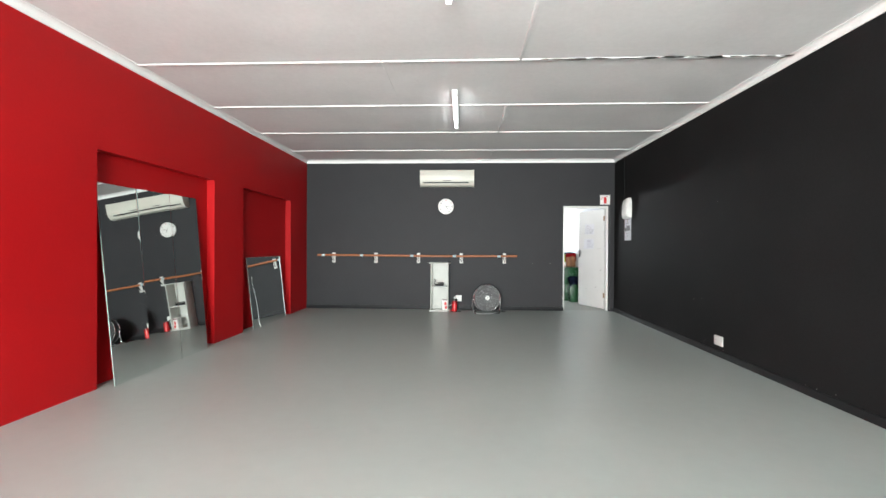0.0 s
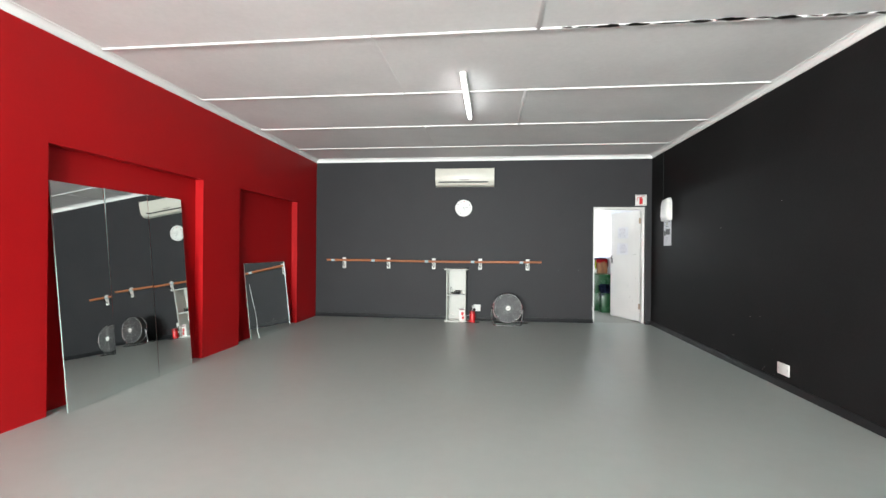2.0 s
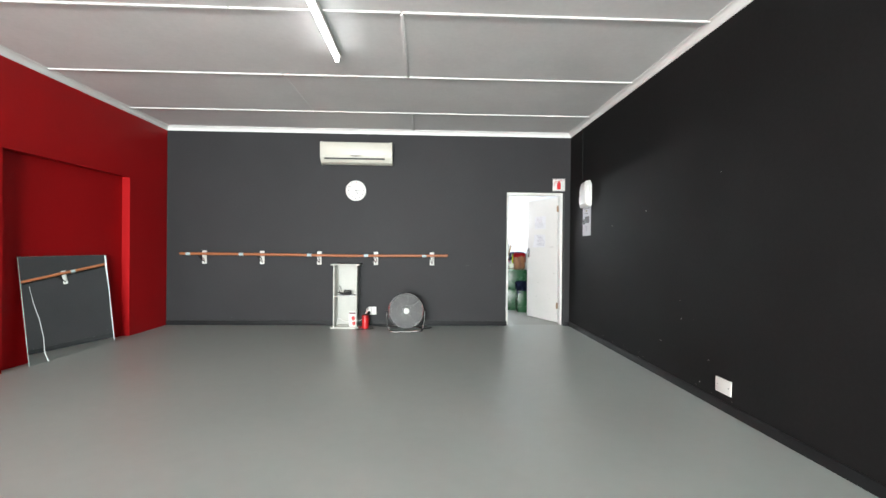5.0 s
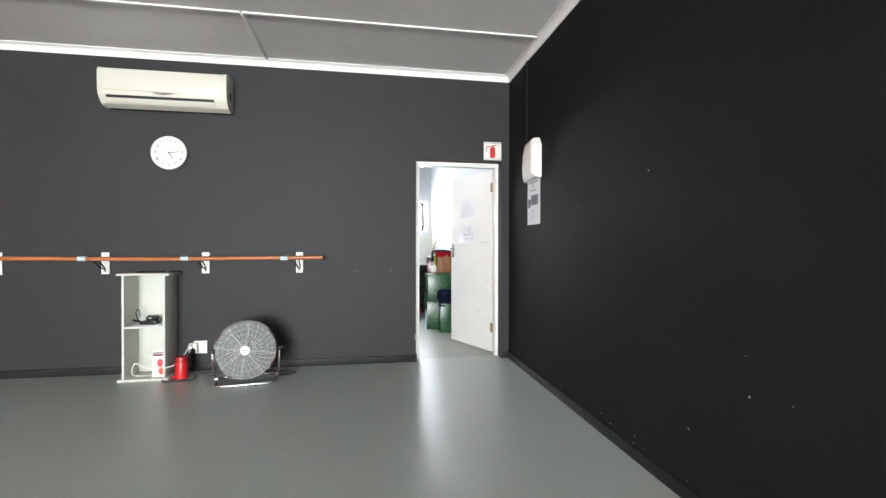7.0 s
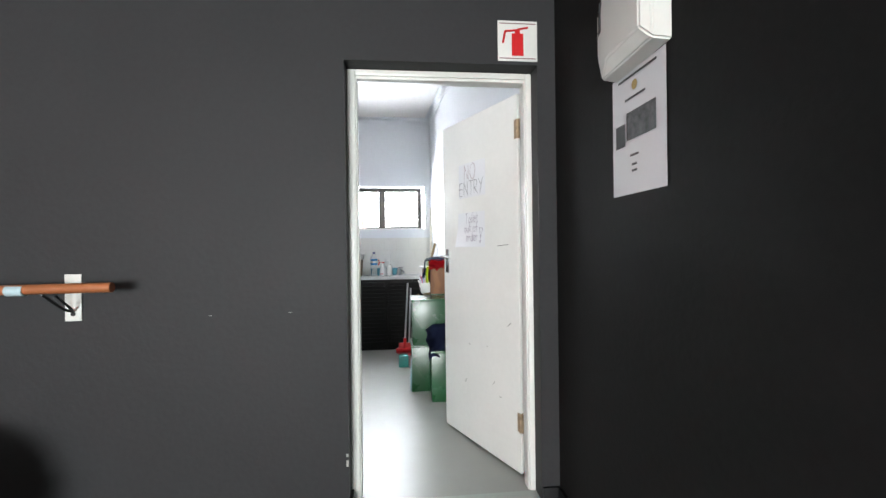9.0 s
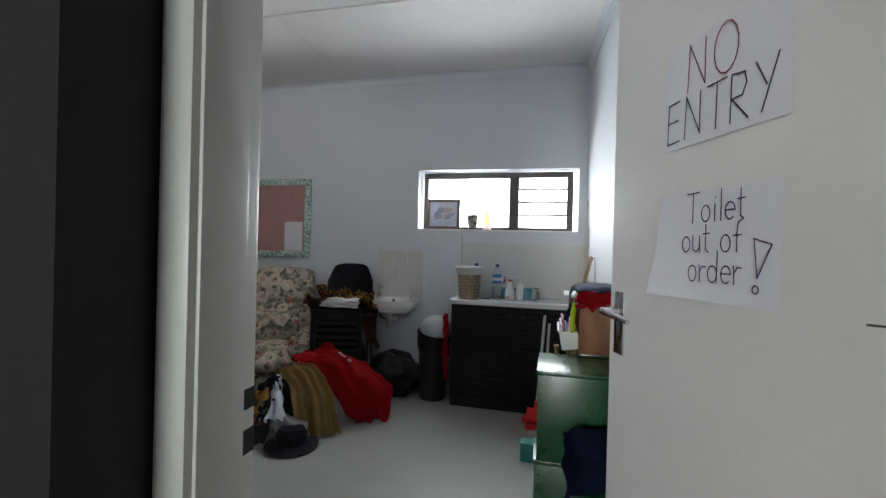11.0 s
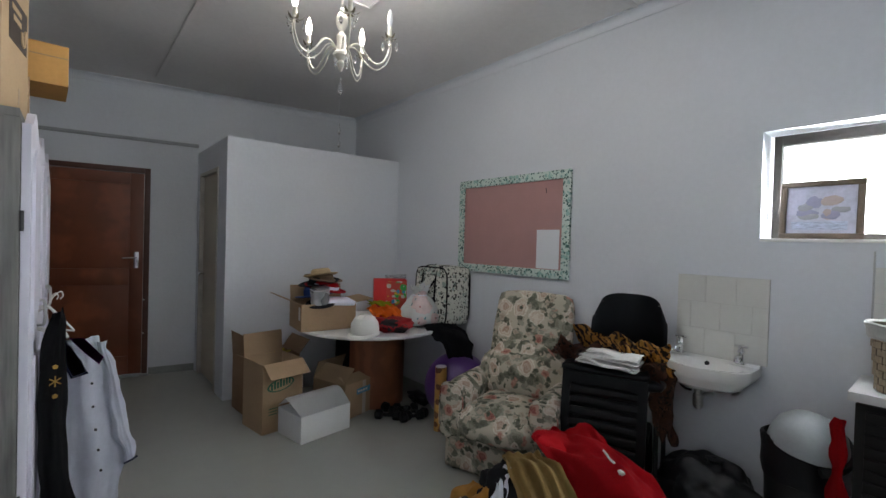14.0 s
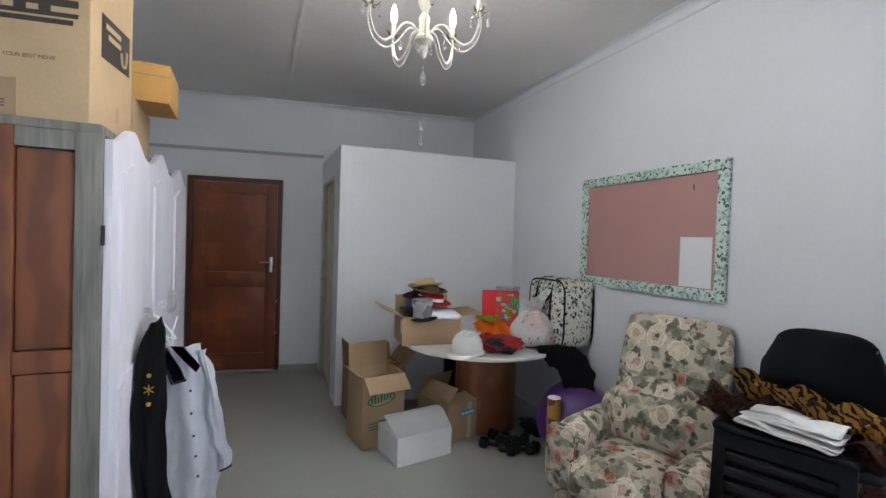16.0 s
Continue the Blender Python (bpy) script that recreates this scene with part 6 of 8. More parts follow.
hanger(pose(-2.80, 0.893, 1.06, 0, 10, 80) @ Matrix.Diagonal((0.55, 0.7, 0.8, 1)), "white plastic coat hanger hooked on the wardrobe handle")
hanger(pose(-2.77, 0.892, 1.07, 0, 24, 84) @ Matrix.Diagonal((0.62, 0.7, 0.9, 1)), "white plastic coat hanger hooked on the wardrobe handle")
BLACKWOOL = mat("black_wool", (0.010, 0.010, 0.012), 0.95, var=0.25, scale=20, bump=0.4, spec=0.2)
GOLD = mat("gold_thread", (0.45, 0.27, 0.06), 0.5, metal=0.4)
jk = thing("black_jacket", "black jacket with gold embroidery on a hanger", "jacket")
part("body", loft_cloth([((-2.60, 0.912, 1.06), (-2.66, 0.945, 1.08)), ((-2.56, 0.888, 0.985), (-2.69, 0.958, 0.97)), ((-2.50, 0.874, 0.77), (-2.69, 0.962, 0.70)), ((-2.50, 0.872, 0.57), (-2.69, 0.964, 0.50)), ((-2.54, 0.878, 0.33), (-2.69, 0.988, 0.27)), ((-2.56, 0.888, 0.17), (-2.69, 1.0, 0.149))], 26, 1.5, 0.008, 0.03, 3, 0.012, -0.04, None, (1, 0.2, 0)), BLACKWOOL, jk)
EM = Vector((-2.525, 0.925, 0.795))
for a in (35, 90, 145):
    part("embroidery", box((-0.022, -0.001, -0.002), (0.022, 0.001, 0.002)), GOLD, jk).matrix_basis = Matrix.Translation(EM) @ pose(0, 0, 0, 0, 0, 90) @ pose(0, 0, 0, 0, a, 0)
for z in (0.06, -0.06):
    part("embroidery", cyl(EM + Vector((0.0, 0, z)), EM + Vector((0.002, 0, z)), 0.010, seg=5), GOLD, jk)
st = thing("white_shirt", "white band shirt with dark trim hung on a hanger", "shirt", pose(0.0378, -0.1331, -0.1454) @ Matrix.Diagonal((1.1, 1.1, 1.1, 1)))
SHIRT = [((-2.60, 0.968, 0.955), (-2.64, 1.10, 0.955)), ((-2.60, 0.951, 0.887), (-2.64, 1.142, 0.872)), ((-2.60, 0.951, 0.72), (-2.64, 1.165, 0.72)), ((-2.60, 0.951, 0.588), (-2.64, 1.19, 0.555)), ((-2.60, 0.960, 0.42), (-2.64, 1.21, 0.44)), ((-2.60, 0.972, 0.273), (-2.64, 1.175, 0.26)), ((-2.60, 0.985, 0.15), (-2.64, 1.15, 0.12))]
part("body", loft_cloth(SHIRT, 30, 2.5, 0.007, 0.045, 6, 0.016, -0.045, None, (1, 0.15, 0)), WHITEC, st)
def flat_part(name, pts, material, th, label=""):
    b = bmesh.new()
    b.faces.new([b.verts.new(p) for p in pts])
    bmesh.ops.solidify(b, geom=b.faces[:], thickness=th)
    return part(name, b, material, st, label)


flat_part("collar", [(-2.525, 0.965, 0.935), (-2.525, 0.990, 0.962), (-2.525, 1.040, 0.875), (-2.525, 1.058, 0.825), (-2.525, 1.012, 0.812)], WHITEC, -0.006)
part("collar_trim", tube([(-2.522, 0.961, 0.935), (-2.522, 1.010, 0.811), (-2.522, 1.060, 0.825)], 0.0055, 6), NAVY, st, "dark blue edging")
flat_part("collar_lining", [(-2.528, 0.998, 0.973), (-2.528, 1.046, 0.968), (-2.528, 1.113, 0.880), (-2.528, 1.097, 0.852), (-2.528, 1.050, 0.905)], mat("purple_lining", (0.26, 0.04, 0.29), 0.8), -0.006, "purple collar lining")
part("sleeve", loft_cloth([((-2.60, 1.09, 0.935), (-2.625, 1.128, 0.935)), ((-2.60, 1.12, 0.78), (-2.625, 1.165, 0.78)), ((-2.60, 1.15, 0.57), (-2.625, 1.205, 0.57)), ((-2.60, 1.19, 0.38), (-2.625, 1.24, 0.395))], 20, 1.0, 0.006, 0.03, 9, 0.010, -0.03, None, (1, 0.15, 0)), WHITEC, st)
part("cuff_trim", tube([(-2.575, 1.192, 0.382), (-2.575, 1.218, 0.390), (-2.575, 1.242, 0.402)], 0.004, 6), NAVY, st)
for p in [(-2.548, 1.075, 0.77), (-2.548, 1.08, 0.67), (-2.548, 1.09, 0.57), (-2.548, 1.10, 0.48), (-2.548, 1.11, 0.39)]:
    part("button", cyl(p, Vector(p) + Vector((0.006, 0, 0)), 0.005, seg=10), GREYI, st)

# ---- chandelier ----
ch = thing("chandelier", "cream five-arm chandelier with candle bulbs and crystal drops", "chandelier", pose(-2.158, 1.96, 0.098) @ Matrix.Diagonal((0.775, 0.775, 0.966, 1)))
part("ceiling_rose", lathe([(0.055, CZ2 - 0.001), (0.055, CZ2 - 0.012), (0.03, CZ2 - 0.04), (0.008, CZ2 - 0.05), (0, CZ2 - 0.051)], seg=20), CREAMM, ch)
b = bmesh.new()
for k in range(12):
    z = 2.515 + k * 0.031
    bm_tube(b, [(0.008 * math.cos(a) * (k % 2), 0.008 * math.cos(a) * (1 - k % 2), z + 0.016 * math.sin(a)) for a in np.linspace(0, 2 * math.pi, 11)], 0.0022, 5)
part("chain", b, CREAMM, ch)
part("column", lathe([(0.0, 2.195), (0.008, 2.20), (0.016, 2.215), (0.024, 2.235), (0.018, 2.25), (0.03, 2.262), (0.05, 2.272), (0.05, 2.285), (0.032, 2.30), (0.026, 2.34), (0.032, 2.37), (0.022, 2.385), (0.014, 2.395), (0.024, 2.41), (0.036, 2.435), (0.038, 2.455), (0.028, 2.48), (0.012, 2.495), (0.018, 2.503), (0.008, 2.515), (0, 2.516)], seg=24), CREAMM, ch)
LEAFM = mat("dull_brass_leaf", (0.22, 0.20, 0.15), 0.4, metal=0.6)


def crystal(parent, x, y, z, s=1.0):
    """A drop on a small bead."""
    d = lathe([(0, 0.0), (0.004 * s, 0.003 * s), (0.0105 * s, 0.014 * s), (0.0085 * s, 0.026 * s), (0.003 * s, 0.040 * s), (0, 0.041 * s)], (x, y, z - 0.055 * s), 8)
    bm_lathe(d, [(0, 0), (0.005 * s, 0.005 * s), (0, 0.010 * s)], (x, y, z - 0.011 * s), 8)
    part("crystal_drop", d, CRYST, parent)


for k, ang in enumerate((54, -18, -90, -162, 126)):
    a = radians(ang)
    c, s = math.cos(a), math.sin(a)
    P = lambda r, z: (r * c, r * s, z)
    arm = part("arm", tube(curve_pts([P(0.03, 2.30), P(0.07, 2.335), P(0.12, 2.33), P(0.17, 2.275), P(0.22, 2.245), P(0.27, 2.265), P(0.30, 2.33), P(0.30, 2.375)], 40), 0.0054, 8), CREAMM, ch)
    part("wire", tube(curve_pts([P(0.03, 2.315), P(0.09, 2.315), P(0.15, 2.25), P(0.22, 2.215), P(0.285, 2.25), P(0.312, 2.32), P(0.308, 2.375)], 36), 0.0034, 6), CREAMM, arm)
    part("candle_sleeve", lathe([(0.013, 2.385), (0.0135, 2.433), (0.011, 2.436), (0, 2.436)], P(0.30, 0)[:2] + (0,), 14), CREAMM, arm)
    part("bulb", lathe([(0.010, 2.436), (0.017, 2.452), (0.019, 2.472), (0.014, 2.500), (0.004, 2.524), (0, 2.526)], P(0.30, 0)[:2] + (0,), 14), UNLIT if k == 0 else BULB, arm, "unlit candle bulb" if k == 0 else "glowing candle bulb")
    b = bmesh.new()
    for q in range(6):
        al = q * math.pi / 3
        vs = []
        for (r, w, z) in ((0.01, 0.004, 2.378), (0.03, 0.009, 2.372), (0.048, 0.006, 2.382), (0.058, 0.0005, 2.392)):
            vs.append([b.verts.new((0.30 * c + r * math.cos(al) - sg_ * w * math.sin(al), 0.30 * s + r * math.sin(al) + sg_ * w * math.cos(al), z)) for sg_ in (-1, 1)])
        for u, v in zip(vs, vs[1:]):
            b.faces.new((u[0], u[1], v[1], v[0]))
    bmesh.ops.solidify(b, geom=b.faces[:], thickness=0.0012)
    part("leaf_cup", b, LEAFM, arm, "dull brass leaf cup")
    for q in range(3):
        al = a + q * 2.1 + 0.5
        crystal(arm, 0.30 * c + 0.05 * math.cos(al), 0.30 * s + 0.05 * math.sin(al), 2.378, 1.05)
for q in range(4):
    crystal(ch, 0.05 * math.cos(q * 1.57 + 0.3), 0.05 * math.sin(q * 1.57 + 0.3), 2.268, 0.8)
crystal(ch, 0, 0, 2.165, 1.6)
part("thread", tube([(0, 0, 2.2), (0, 0, 1.80)], 0.0009, 5), CRYST, ch, "clear thread")
crystal(ch, 0, 0, 1.935, 1.0)
crystal(ch, 0, 0, 1.865, 0.9)
lamp("chandelier_glow", "POINT", Matrix.Translation((-2.158, 1.96, 2.69)), 21, (1, 0.97, 0.92), radius=0.12)

# ---- floral armchair ----
AC = pose(-2.025, 3.205, 0, 0, 0, 19)
arm_ = thing("armchair", "high-backed armchair in faded rose floral upholstery", "armchair", AC)
part("base", soft_box((-0.335, -0.36, 0.012), (0.335, 0.22, 0.30), 0.03, puff=0.008, seed=1), FLORAL, arm_)
part("seat", soft_box((-0.24, -0.42, 0.22), (0.24, 0.16, 0.415), 0.085, puff=0.05, seed=2), FLORAL, arm_, "plump floral seat cushion")
for s in (-1, 1):
    o = part("armrest", soft_box((-0.088, -0.27, 0.0), (0.088, 0.27, 0.345), 0.086, puff=0.008, seed=3 + s), FLORAL, arm_)
    o.matrix_basis = pose(s * 0.290, -0.08, 0.20)
    part("arm_front", soft_box((-0.080, -0.012, 0.0), (0.080, 0.022, 0.325), 0.02, puff=0.012, seed=8 + s), FLORAL, o).matrix_basis = pose(0, -0.272, 0.006)
    part("piping", tube([(0.082 * math.copysign(abs(math.cos(a)) ** 0.5, math.cos(a)), -0.285, 0.17 + 0.162 * math.copysign(abs(math.sin(a)) ** 0.5, math.sin(a))) for a in np.linspace(-0.4, math.pi + 0.4, 30)], 0.0045, 6), FLORAL, o)
bkr = part("backrest", soft_box((-0.28, -0.055, 0.0), (0.28, 0.075, 0.72), 0.045, puff=0.018, seed=6), FLORAL, arm_, "tall floral backrest")
for v in bkr.data.vertices:
    v.co.x *= 1.0 - 0.06 * (v.co.z / 0.72)
bkr.matrix_basis = pose(0, 0.135, 0.36, -14, 0, 0)
lum = part("lumbar_cushion", soft_box((-0.235, -0.105, 0.0), (0.235, 0.06, 0.33), 0.08, puff=0.065, seed=7), FLORAL, arm_)
lum.matrix_basis = pose(0, 0.04, 0.375, -14, 0, 0)
for x, y in ((-0.28, -0.3), (0.28, -0.3), (-0.28, 0.16), (0.28, 0.16)):
    part("foot", cyl((x, y, 0), (x, y, 0.03), 0.025, 0.03, 10), BLACKP, arm_)

# ---- black chairs beside it ----
PLB = mat("black_moulded_plastic", (0.006, 0.0065, 0.0075), 0.42, var=0.2, scale=9, spec=0.16)
VIN = mat("black_vinyl", (0.005, 0.006, 0.009), 0.34, var=0.25, scale=7, bump=0.1, spec=0.22)
R21 = 21.0
s1 = thing("shell_chair", "black vinyl chair with a rounded back against the wall", "chair", pose(-1.385, 3.345, 0.02, 0, 0, R21 - 6))
b = bmesh.new()
n = 18
g = []
for j in range(n + 1):
    row = []
    for i in range(n + 1):
        u, v = -1 + 2 * i / n, j / n
        sq = (1 - abs(u) ** 4) ** 0.35 if abs(u) < 1 else 0
        zz = 0.70 + 0.415 * (v if v < 0.6 else 0.6 + (v - 0.6) * (0.25 + 0.75 * sq))
        ww = 0.212 * (1 - 0.06 * v) * (1 - 0.30 * max(0, v - 0.8) ** 2 / 0.04 * (1 if abs(u) > 0 else 0) * 0.4)
        row.append(b.verts.new((u * ww, 0.10 + 0.05 * v - 0.065 * u * u, zz)))
    g.append(row)
for j in range(n):
    for i in range(n):
        b.faces.new((g[j][i], g[j][i + 1], g[j + 1][i + 1], g[j + 1][i]))
bmesh.ops.solidify(b, geom=b.faces[:], thickness=-0.035)
bmesh.ops.bevel(b, geom=[e for e in b.edges if e.calc_face_angle(0) > 1.0], offset=0.010, segments=2, affect="EDGES")
part("backrest", b, VIN, s1, "rounded black vinyl backrest")
part("seat", soft_box((-0.22, -0.16, 0.645), (0.22, 0.14, 0.705), 0.028, puff=0.01), VIN, s1)
for x in (-0.19, 0.19):
    for y in (-0.12, 0.12):
        part("leg", tube([(x, y, 0.66), (x * 1.05, y * 1.1, 0.0)], 0.012, 8), BLACKP, s1)
s2 = thing("plastic_chair", "black moulded plastic chair with a ribbed back", "chair", pose(-1.385, 3.13, 0, 0, 0, R21))
b = bmesh.new()
PW, P0, P1 = 0.215, 0.16, 0.735


def back_y(z):
    return -0.045 + 0.075 * (z - P0) / (P1 - P0)


for lo, hi in (((-PW, P0), (-PW + 0.045, P1)), ((PW - 0.045, P0), (PW, P1))):
    vs = []
    bm_prism(b, [(lo[0], -0.02), (hi[0], -0.02), (hi[0], 0.015), (lo[0], 0.015)], P0, P1)
bm_box(b, (-PW + 0.044, -0.02, P1 - 0.07), (PW - 0.044, 0.015, P1), 0.0)
for v in b.verts:
    v.co.y += back_y(v.co.z)
part("back_frame", b, PLB, s2)
for k in range(8):
    z = P1 - 0.105 - k * 0.058
    o = part("rib", soft_box((-PW + 0.040, -0.016, -0.022), (PW - 0.040, 0.010, 0.022), 0.011, puff=0.006, seed=k), PLB, s2)
    o.matrix_basis = pose(0, back_y(z), z, -14, 0, 0)
b = box((-PW + 0.03, 0.014, P0 + 0.03), (PW - 0.03, 0.024, P1 - 0.02))
for v in b.verts:
    v.co.y += back_y(v.co.z)
part("back_panel", b, PLB, s2)
part("top_rail", soft_box((-PW - 0.006, -0.02, P1 - 0.01), (PW + 0.006, 0.20, P1 + 0.025), 0.02, puff=0.004), PLB, s2)
for x in (-PW + 0.01, PW - 0.01):
    part("side_rail", soft_box((x - 0.02, 0.0, 0.40), (x + 0.02, 0.26, 0.44), 0.014), PLB, s2)
    part("leg", bm_cyl(bmesh.new(), (x, -0.03, P0 + 0.06), (x * 1.12, -0.09, 0.0), 0.026, 0.02, 10), PLB, s2)
    part("leg", bm_cyl(bmesh.new(), (x, 0.24, 0.42), (x * 1.08, 0.30, 0.0), 0.024, 0.018, 10), PLB, s2)
part("seat", soft_box((-PW + 0.012, 0.0, 0.41), (PW - 0.012, 0.28, 0.44), 0.012), PLB, s2)


def on21(x, y, z):
    return Matrix.Translation((-1.385, 3.13, 0)) @ pose(0, 0, 0, 0, 0, R21) @ Vector((x, y, z))


def cloth21(*cs, **kw):
    return cloth([on21(*c) for c in cs], **kw)


single("leopard_blanket", cloth21((-0.29, 0.28, 0.80), (0.26, 0.28, 0.80), (0.30, 0.00, 0.755), (-0.29, 0.02, 0.755), n=44, fold=0.024, freq=4.5, seed=3, ruffle=0.055, thick=0.03), LEOPARD, "brown leopard print fleece draped over the chairs", "blanket")
single("tiger_blanket", cloth21((-0.22, 0.24, 0.885), (0.28, 0.22, 0.85), (0.33, 0.03, 0.765), (-0.02, 0.12, 0.83), n=44, fold=0.026, freq=4.5, seed=8, ruffle=0.06, thick=0.014), TIGER, "black and gold tiger print cloth lying over the chairs", "blanket")
single("leopard_scarf", cloth21((0.20, 0.05, 0.785), (0.33, 0.16, 0.775), (0.34, 0.10, 0.40), (0.25, 0.00, 0.46), n=16, fold=0.015, freq=2, seed=11, ruffle=0.02, thick=0.008), LEOPARD, "leopard print scarf hanging down beside the chairs", "scarf")
FOLDC = mat("grey_white_cotton", (0.48, 0.48, 0.47), 0.9, var=0.15, scale=14, bump=0.4, spec=0.1)
tw = thing("folded_cloth", "folded white cotton cloth on the stacked chairs", "cloth", Matrix.Translation((-1.385, 3.13, 0)) @ pose(0.01, 0.03, 0.782, 0, 0, R21 - 14))
for k in range(7):
    o = part("fold", soft_box((-0.15 + 0.006 * k, -0.085 + 0.004 * k, 0), (0.15 - 0.004 * (k % 3), 0.085 - 0.003 * k, 0.010), 0.0045, puff=0.003, seed=k * 3), FOLDC, tw)
    for v in o.data.vertices:
        v.co.z += 0.020 * noise.noise(Vector((v.co.x * 9, v.co.y * 14, k * 0.35))) - 0.10 * v.co.x * abs(v.co.x)
        v.co.x *= 1 + 0.10 * noise.noise(Vector((v.co.y * 12, k, 2)))
    o.matrix_basis = pose(0.006 * (k % 2), 0.004 * k, 0.0085 * k, 0, 0, 7 * math.sin(k * 2.1))

# ---- heap of clothes on the floor ----
rj = thing("red_jacket", "bright red fleece jacket spilling onto the floor", "jacket")
part("jacket_body", loft_cloth([((-1.66, 2.92, 0.36), (-1.34, 3.06, 0.44)), ((-1.57, 2.82, 0.37), (-1.18, 3.02, 0.42)), ((-1.40, 2.74, 0.34), (-0.95, 2.95, 0.36)), ((-1.18, 2.68, 0.22), (-0.78, 2.86, 0.26)), ((-1.02, 2.68, 0.06), (-0.76, 2.80, 0.10)), ((-0.97, 2.69, 0.0), (-0.78, 2.77, 0.0))], 40, 2.3, 0.020, 0.05, 4, 0.05, -0.016, 0.004, (0.15, -0.3, 1)), REDC, rj)
part("hood", lump((0.15, 0.10, 0.045), 0.10, 17, 4, False, 1.4), REDC, rj).matrix_basis = pose(-1.50, 2.93, 0.33, 0, 6, 24)
part("toggle", lump((0.016, 0.011, 0.011), 0.2, 3, 2, False), WHITEP, rj).matrix_basis = pose(-1.10, 2.80, 0.42)
part("drawcord", tube(curve_pts([(-1.22, 2.86, 0.465), (-1.19, 2.83, 0.47), (-1.16, 2.82, 0.455), (-1.13, 2.83, 0.44)], 14), 0.005, 6), WHITEP, rj)
single("khaki_cloth", loft_cloth([((-1.66, 2.66, 0.33), (-1.48, 2.74, 0.38)), ((-1.55, 2.56, 0.36), (-1.32, 2.68, 0.38)), ((-1.36, 2.44, 0.24), (-1.14, 2.60, 0.24)), ((-1.26, 2.34, 0.05), (-1.04, 2.52, 0.06)), ((-1.22, 2.30, 0.0), (-1.00, 2.48, 0.0))], 34, 4.0, 0.03, 0.02, 9, 0.03, -0.008, 0.004, (0.2, -0.4, 1)), KHAKI, "khaki cotton garment draped over a heap of clothes", "clothing")
single("dark_clothes", lump((0.20, 0.17, 0.17), 0.16, 6, 4), BLACKF, "heap of dark clothes on the floor", "clothing", pose(-1.52, 2.62, 0))
single("ochre_cloth", cloth([(-1.72, 2.52, 0.22), (-1.52, 2.46, 0.26), (-1.50, 2.24, 0.0), (-1.78, 2.30, 0.0)], 20, 0.02, 3, -0.03, 15, 0.03, 0.008, 0.003), mat("ochre_cloth", (0.36, 0.17, 0.03), 0.85, var=0.2), "ochre scarf on the clothes heap", "scarf")
single("plaid_scarf", cloth([(-1.66, 2.44, 0.17), (-1.42, 2.40, 0.19), (-1.34, 2.20, 0.0), (-1.66, 2.18, 0.0)], 22, 0.02, 4, -0.02, 21, 0.035, 0.01, 0.003), PLAID, "black and white plaid scarf on the floor", "scarf")
single("white_cloth", cloth([(-1.58, 2.60, 0.32), (-1.52, 2.58, 0.34), (-1.30, 2.28, 0.14), (-1.40, 2.24, 0.13)], 18, 0.016, 2, -0.02, 23, 0.02, 0.008), WHITEC, "grey-white cloth in the clothes heap", "clothing")
ht = thing("black_bowl_hat", "black felt hat lying on the floor by the clothes", "hat", pose(-1.22, 2.24, 0, 0, 0, 20))
part("brim", lathe([(0.10, 0.03), (0.165, 0.012), (0.17, 0.016), (0.105, 0.038)], seg=28), BLACKF, ht)
part("crown", lathe([(0.105, 0.03), (0.10, 0.09), (0.075, 0.125), (0, 0.135)], seg=28), BLACKF, ht)
single("pale_scarf", cloth([(-1.50, 2.36, 0.15), (-1.34, 2.33, 0.17), (-1.12, 2.30, 0.14), (-1.22, 2.16, 0.03)], 16, 0.014, 2, 0, 31, 0.02, 0.008, 0.003), mat("pale_grey_cloth", (0.45, 0.44, 0.45), 0.9, var=0.15), "pale grey scarf over the black hat", "scarf")

# ---- refuse bag, bin, helmet by the basin ----
BINB = mat("black_refuse_plastic", (0.006, 0.006, 0.008), 0.42, var=0.3, scale=12, bump=0.6, bscale=25, spec=0.3)
rb = thing("refuse_bag", "full black refuse bag on the floor under the basin", "bag", pose(-0.965, 3.40, 0))
part("bag_body", lump((0.25, 0.165, 0.185), 0.12, 12, 5), BINB, rb)
part("bag_neck", lathe([(0.06, 0), (0.025, 0.025), (0.04, 0.045), (0.015, 0.05), (0, 0.04)], (0.03, 0, 0.335), 10), BINB, rb)
bi = thing("waste_bin", "black waste bin lined with a refuse bag", "bin", pose(-0.612, 3.425, 0) @ Matrix.Diagonal((1, 1, 1.16, 1)))
part("bin_body", lathe([(0.105, 0), (0.112, 0.01), (0.13, 0.48), (0.138, 0.50), (0.128, 0.502), (0.118, 0.46), (0.10, 0.05), (0, 0.04)], seg=28), BLACKP, bi)
b = lathe([(0.132, 0.36), (0.142, 0.40), (0.139, 0.46), (0.145, 0.508), (0.132, 0.514), (0.122, 0.49), (0.09, 0.47), (0, 0.46)], seg=28)
for v in b.verts:
    v.co += v.co.normalized() * 0.008 * noise.noise(v.co * 14)
part("liner", b, BINB, bi)
hm = thing("helmet", "pale grey helmet resting in the bin top", "helmet", pose(-0.60, 3.41, 0.487, 6, 10, 0))
part("shell", lathe([(0.136, 0.085), (0.141, 0.09), (0.138, 0.12), (0.120, 0.175), (0.08, 0.215), (0.04, 0.229), (0, 0.232)], seg=28), mat("grey_white_shell", (0.27, 0.29, 0.30), 0.35, var=0.1), hm)
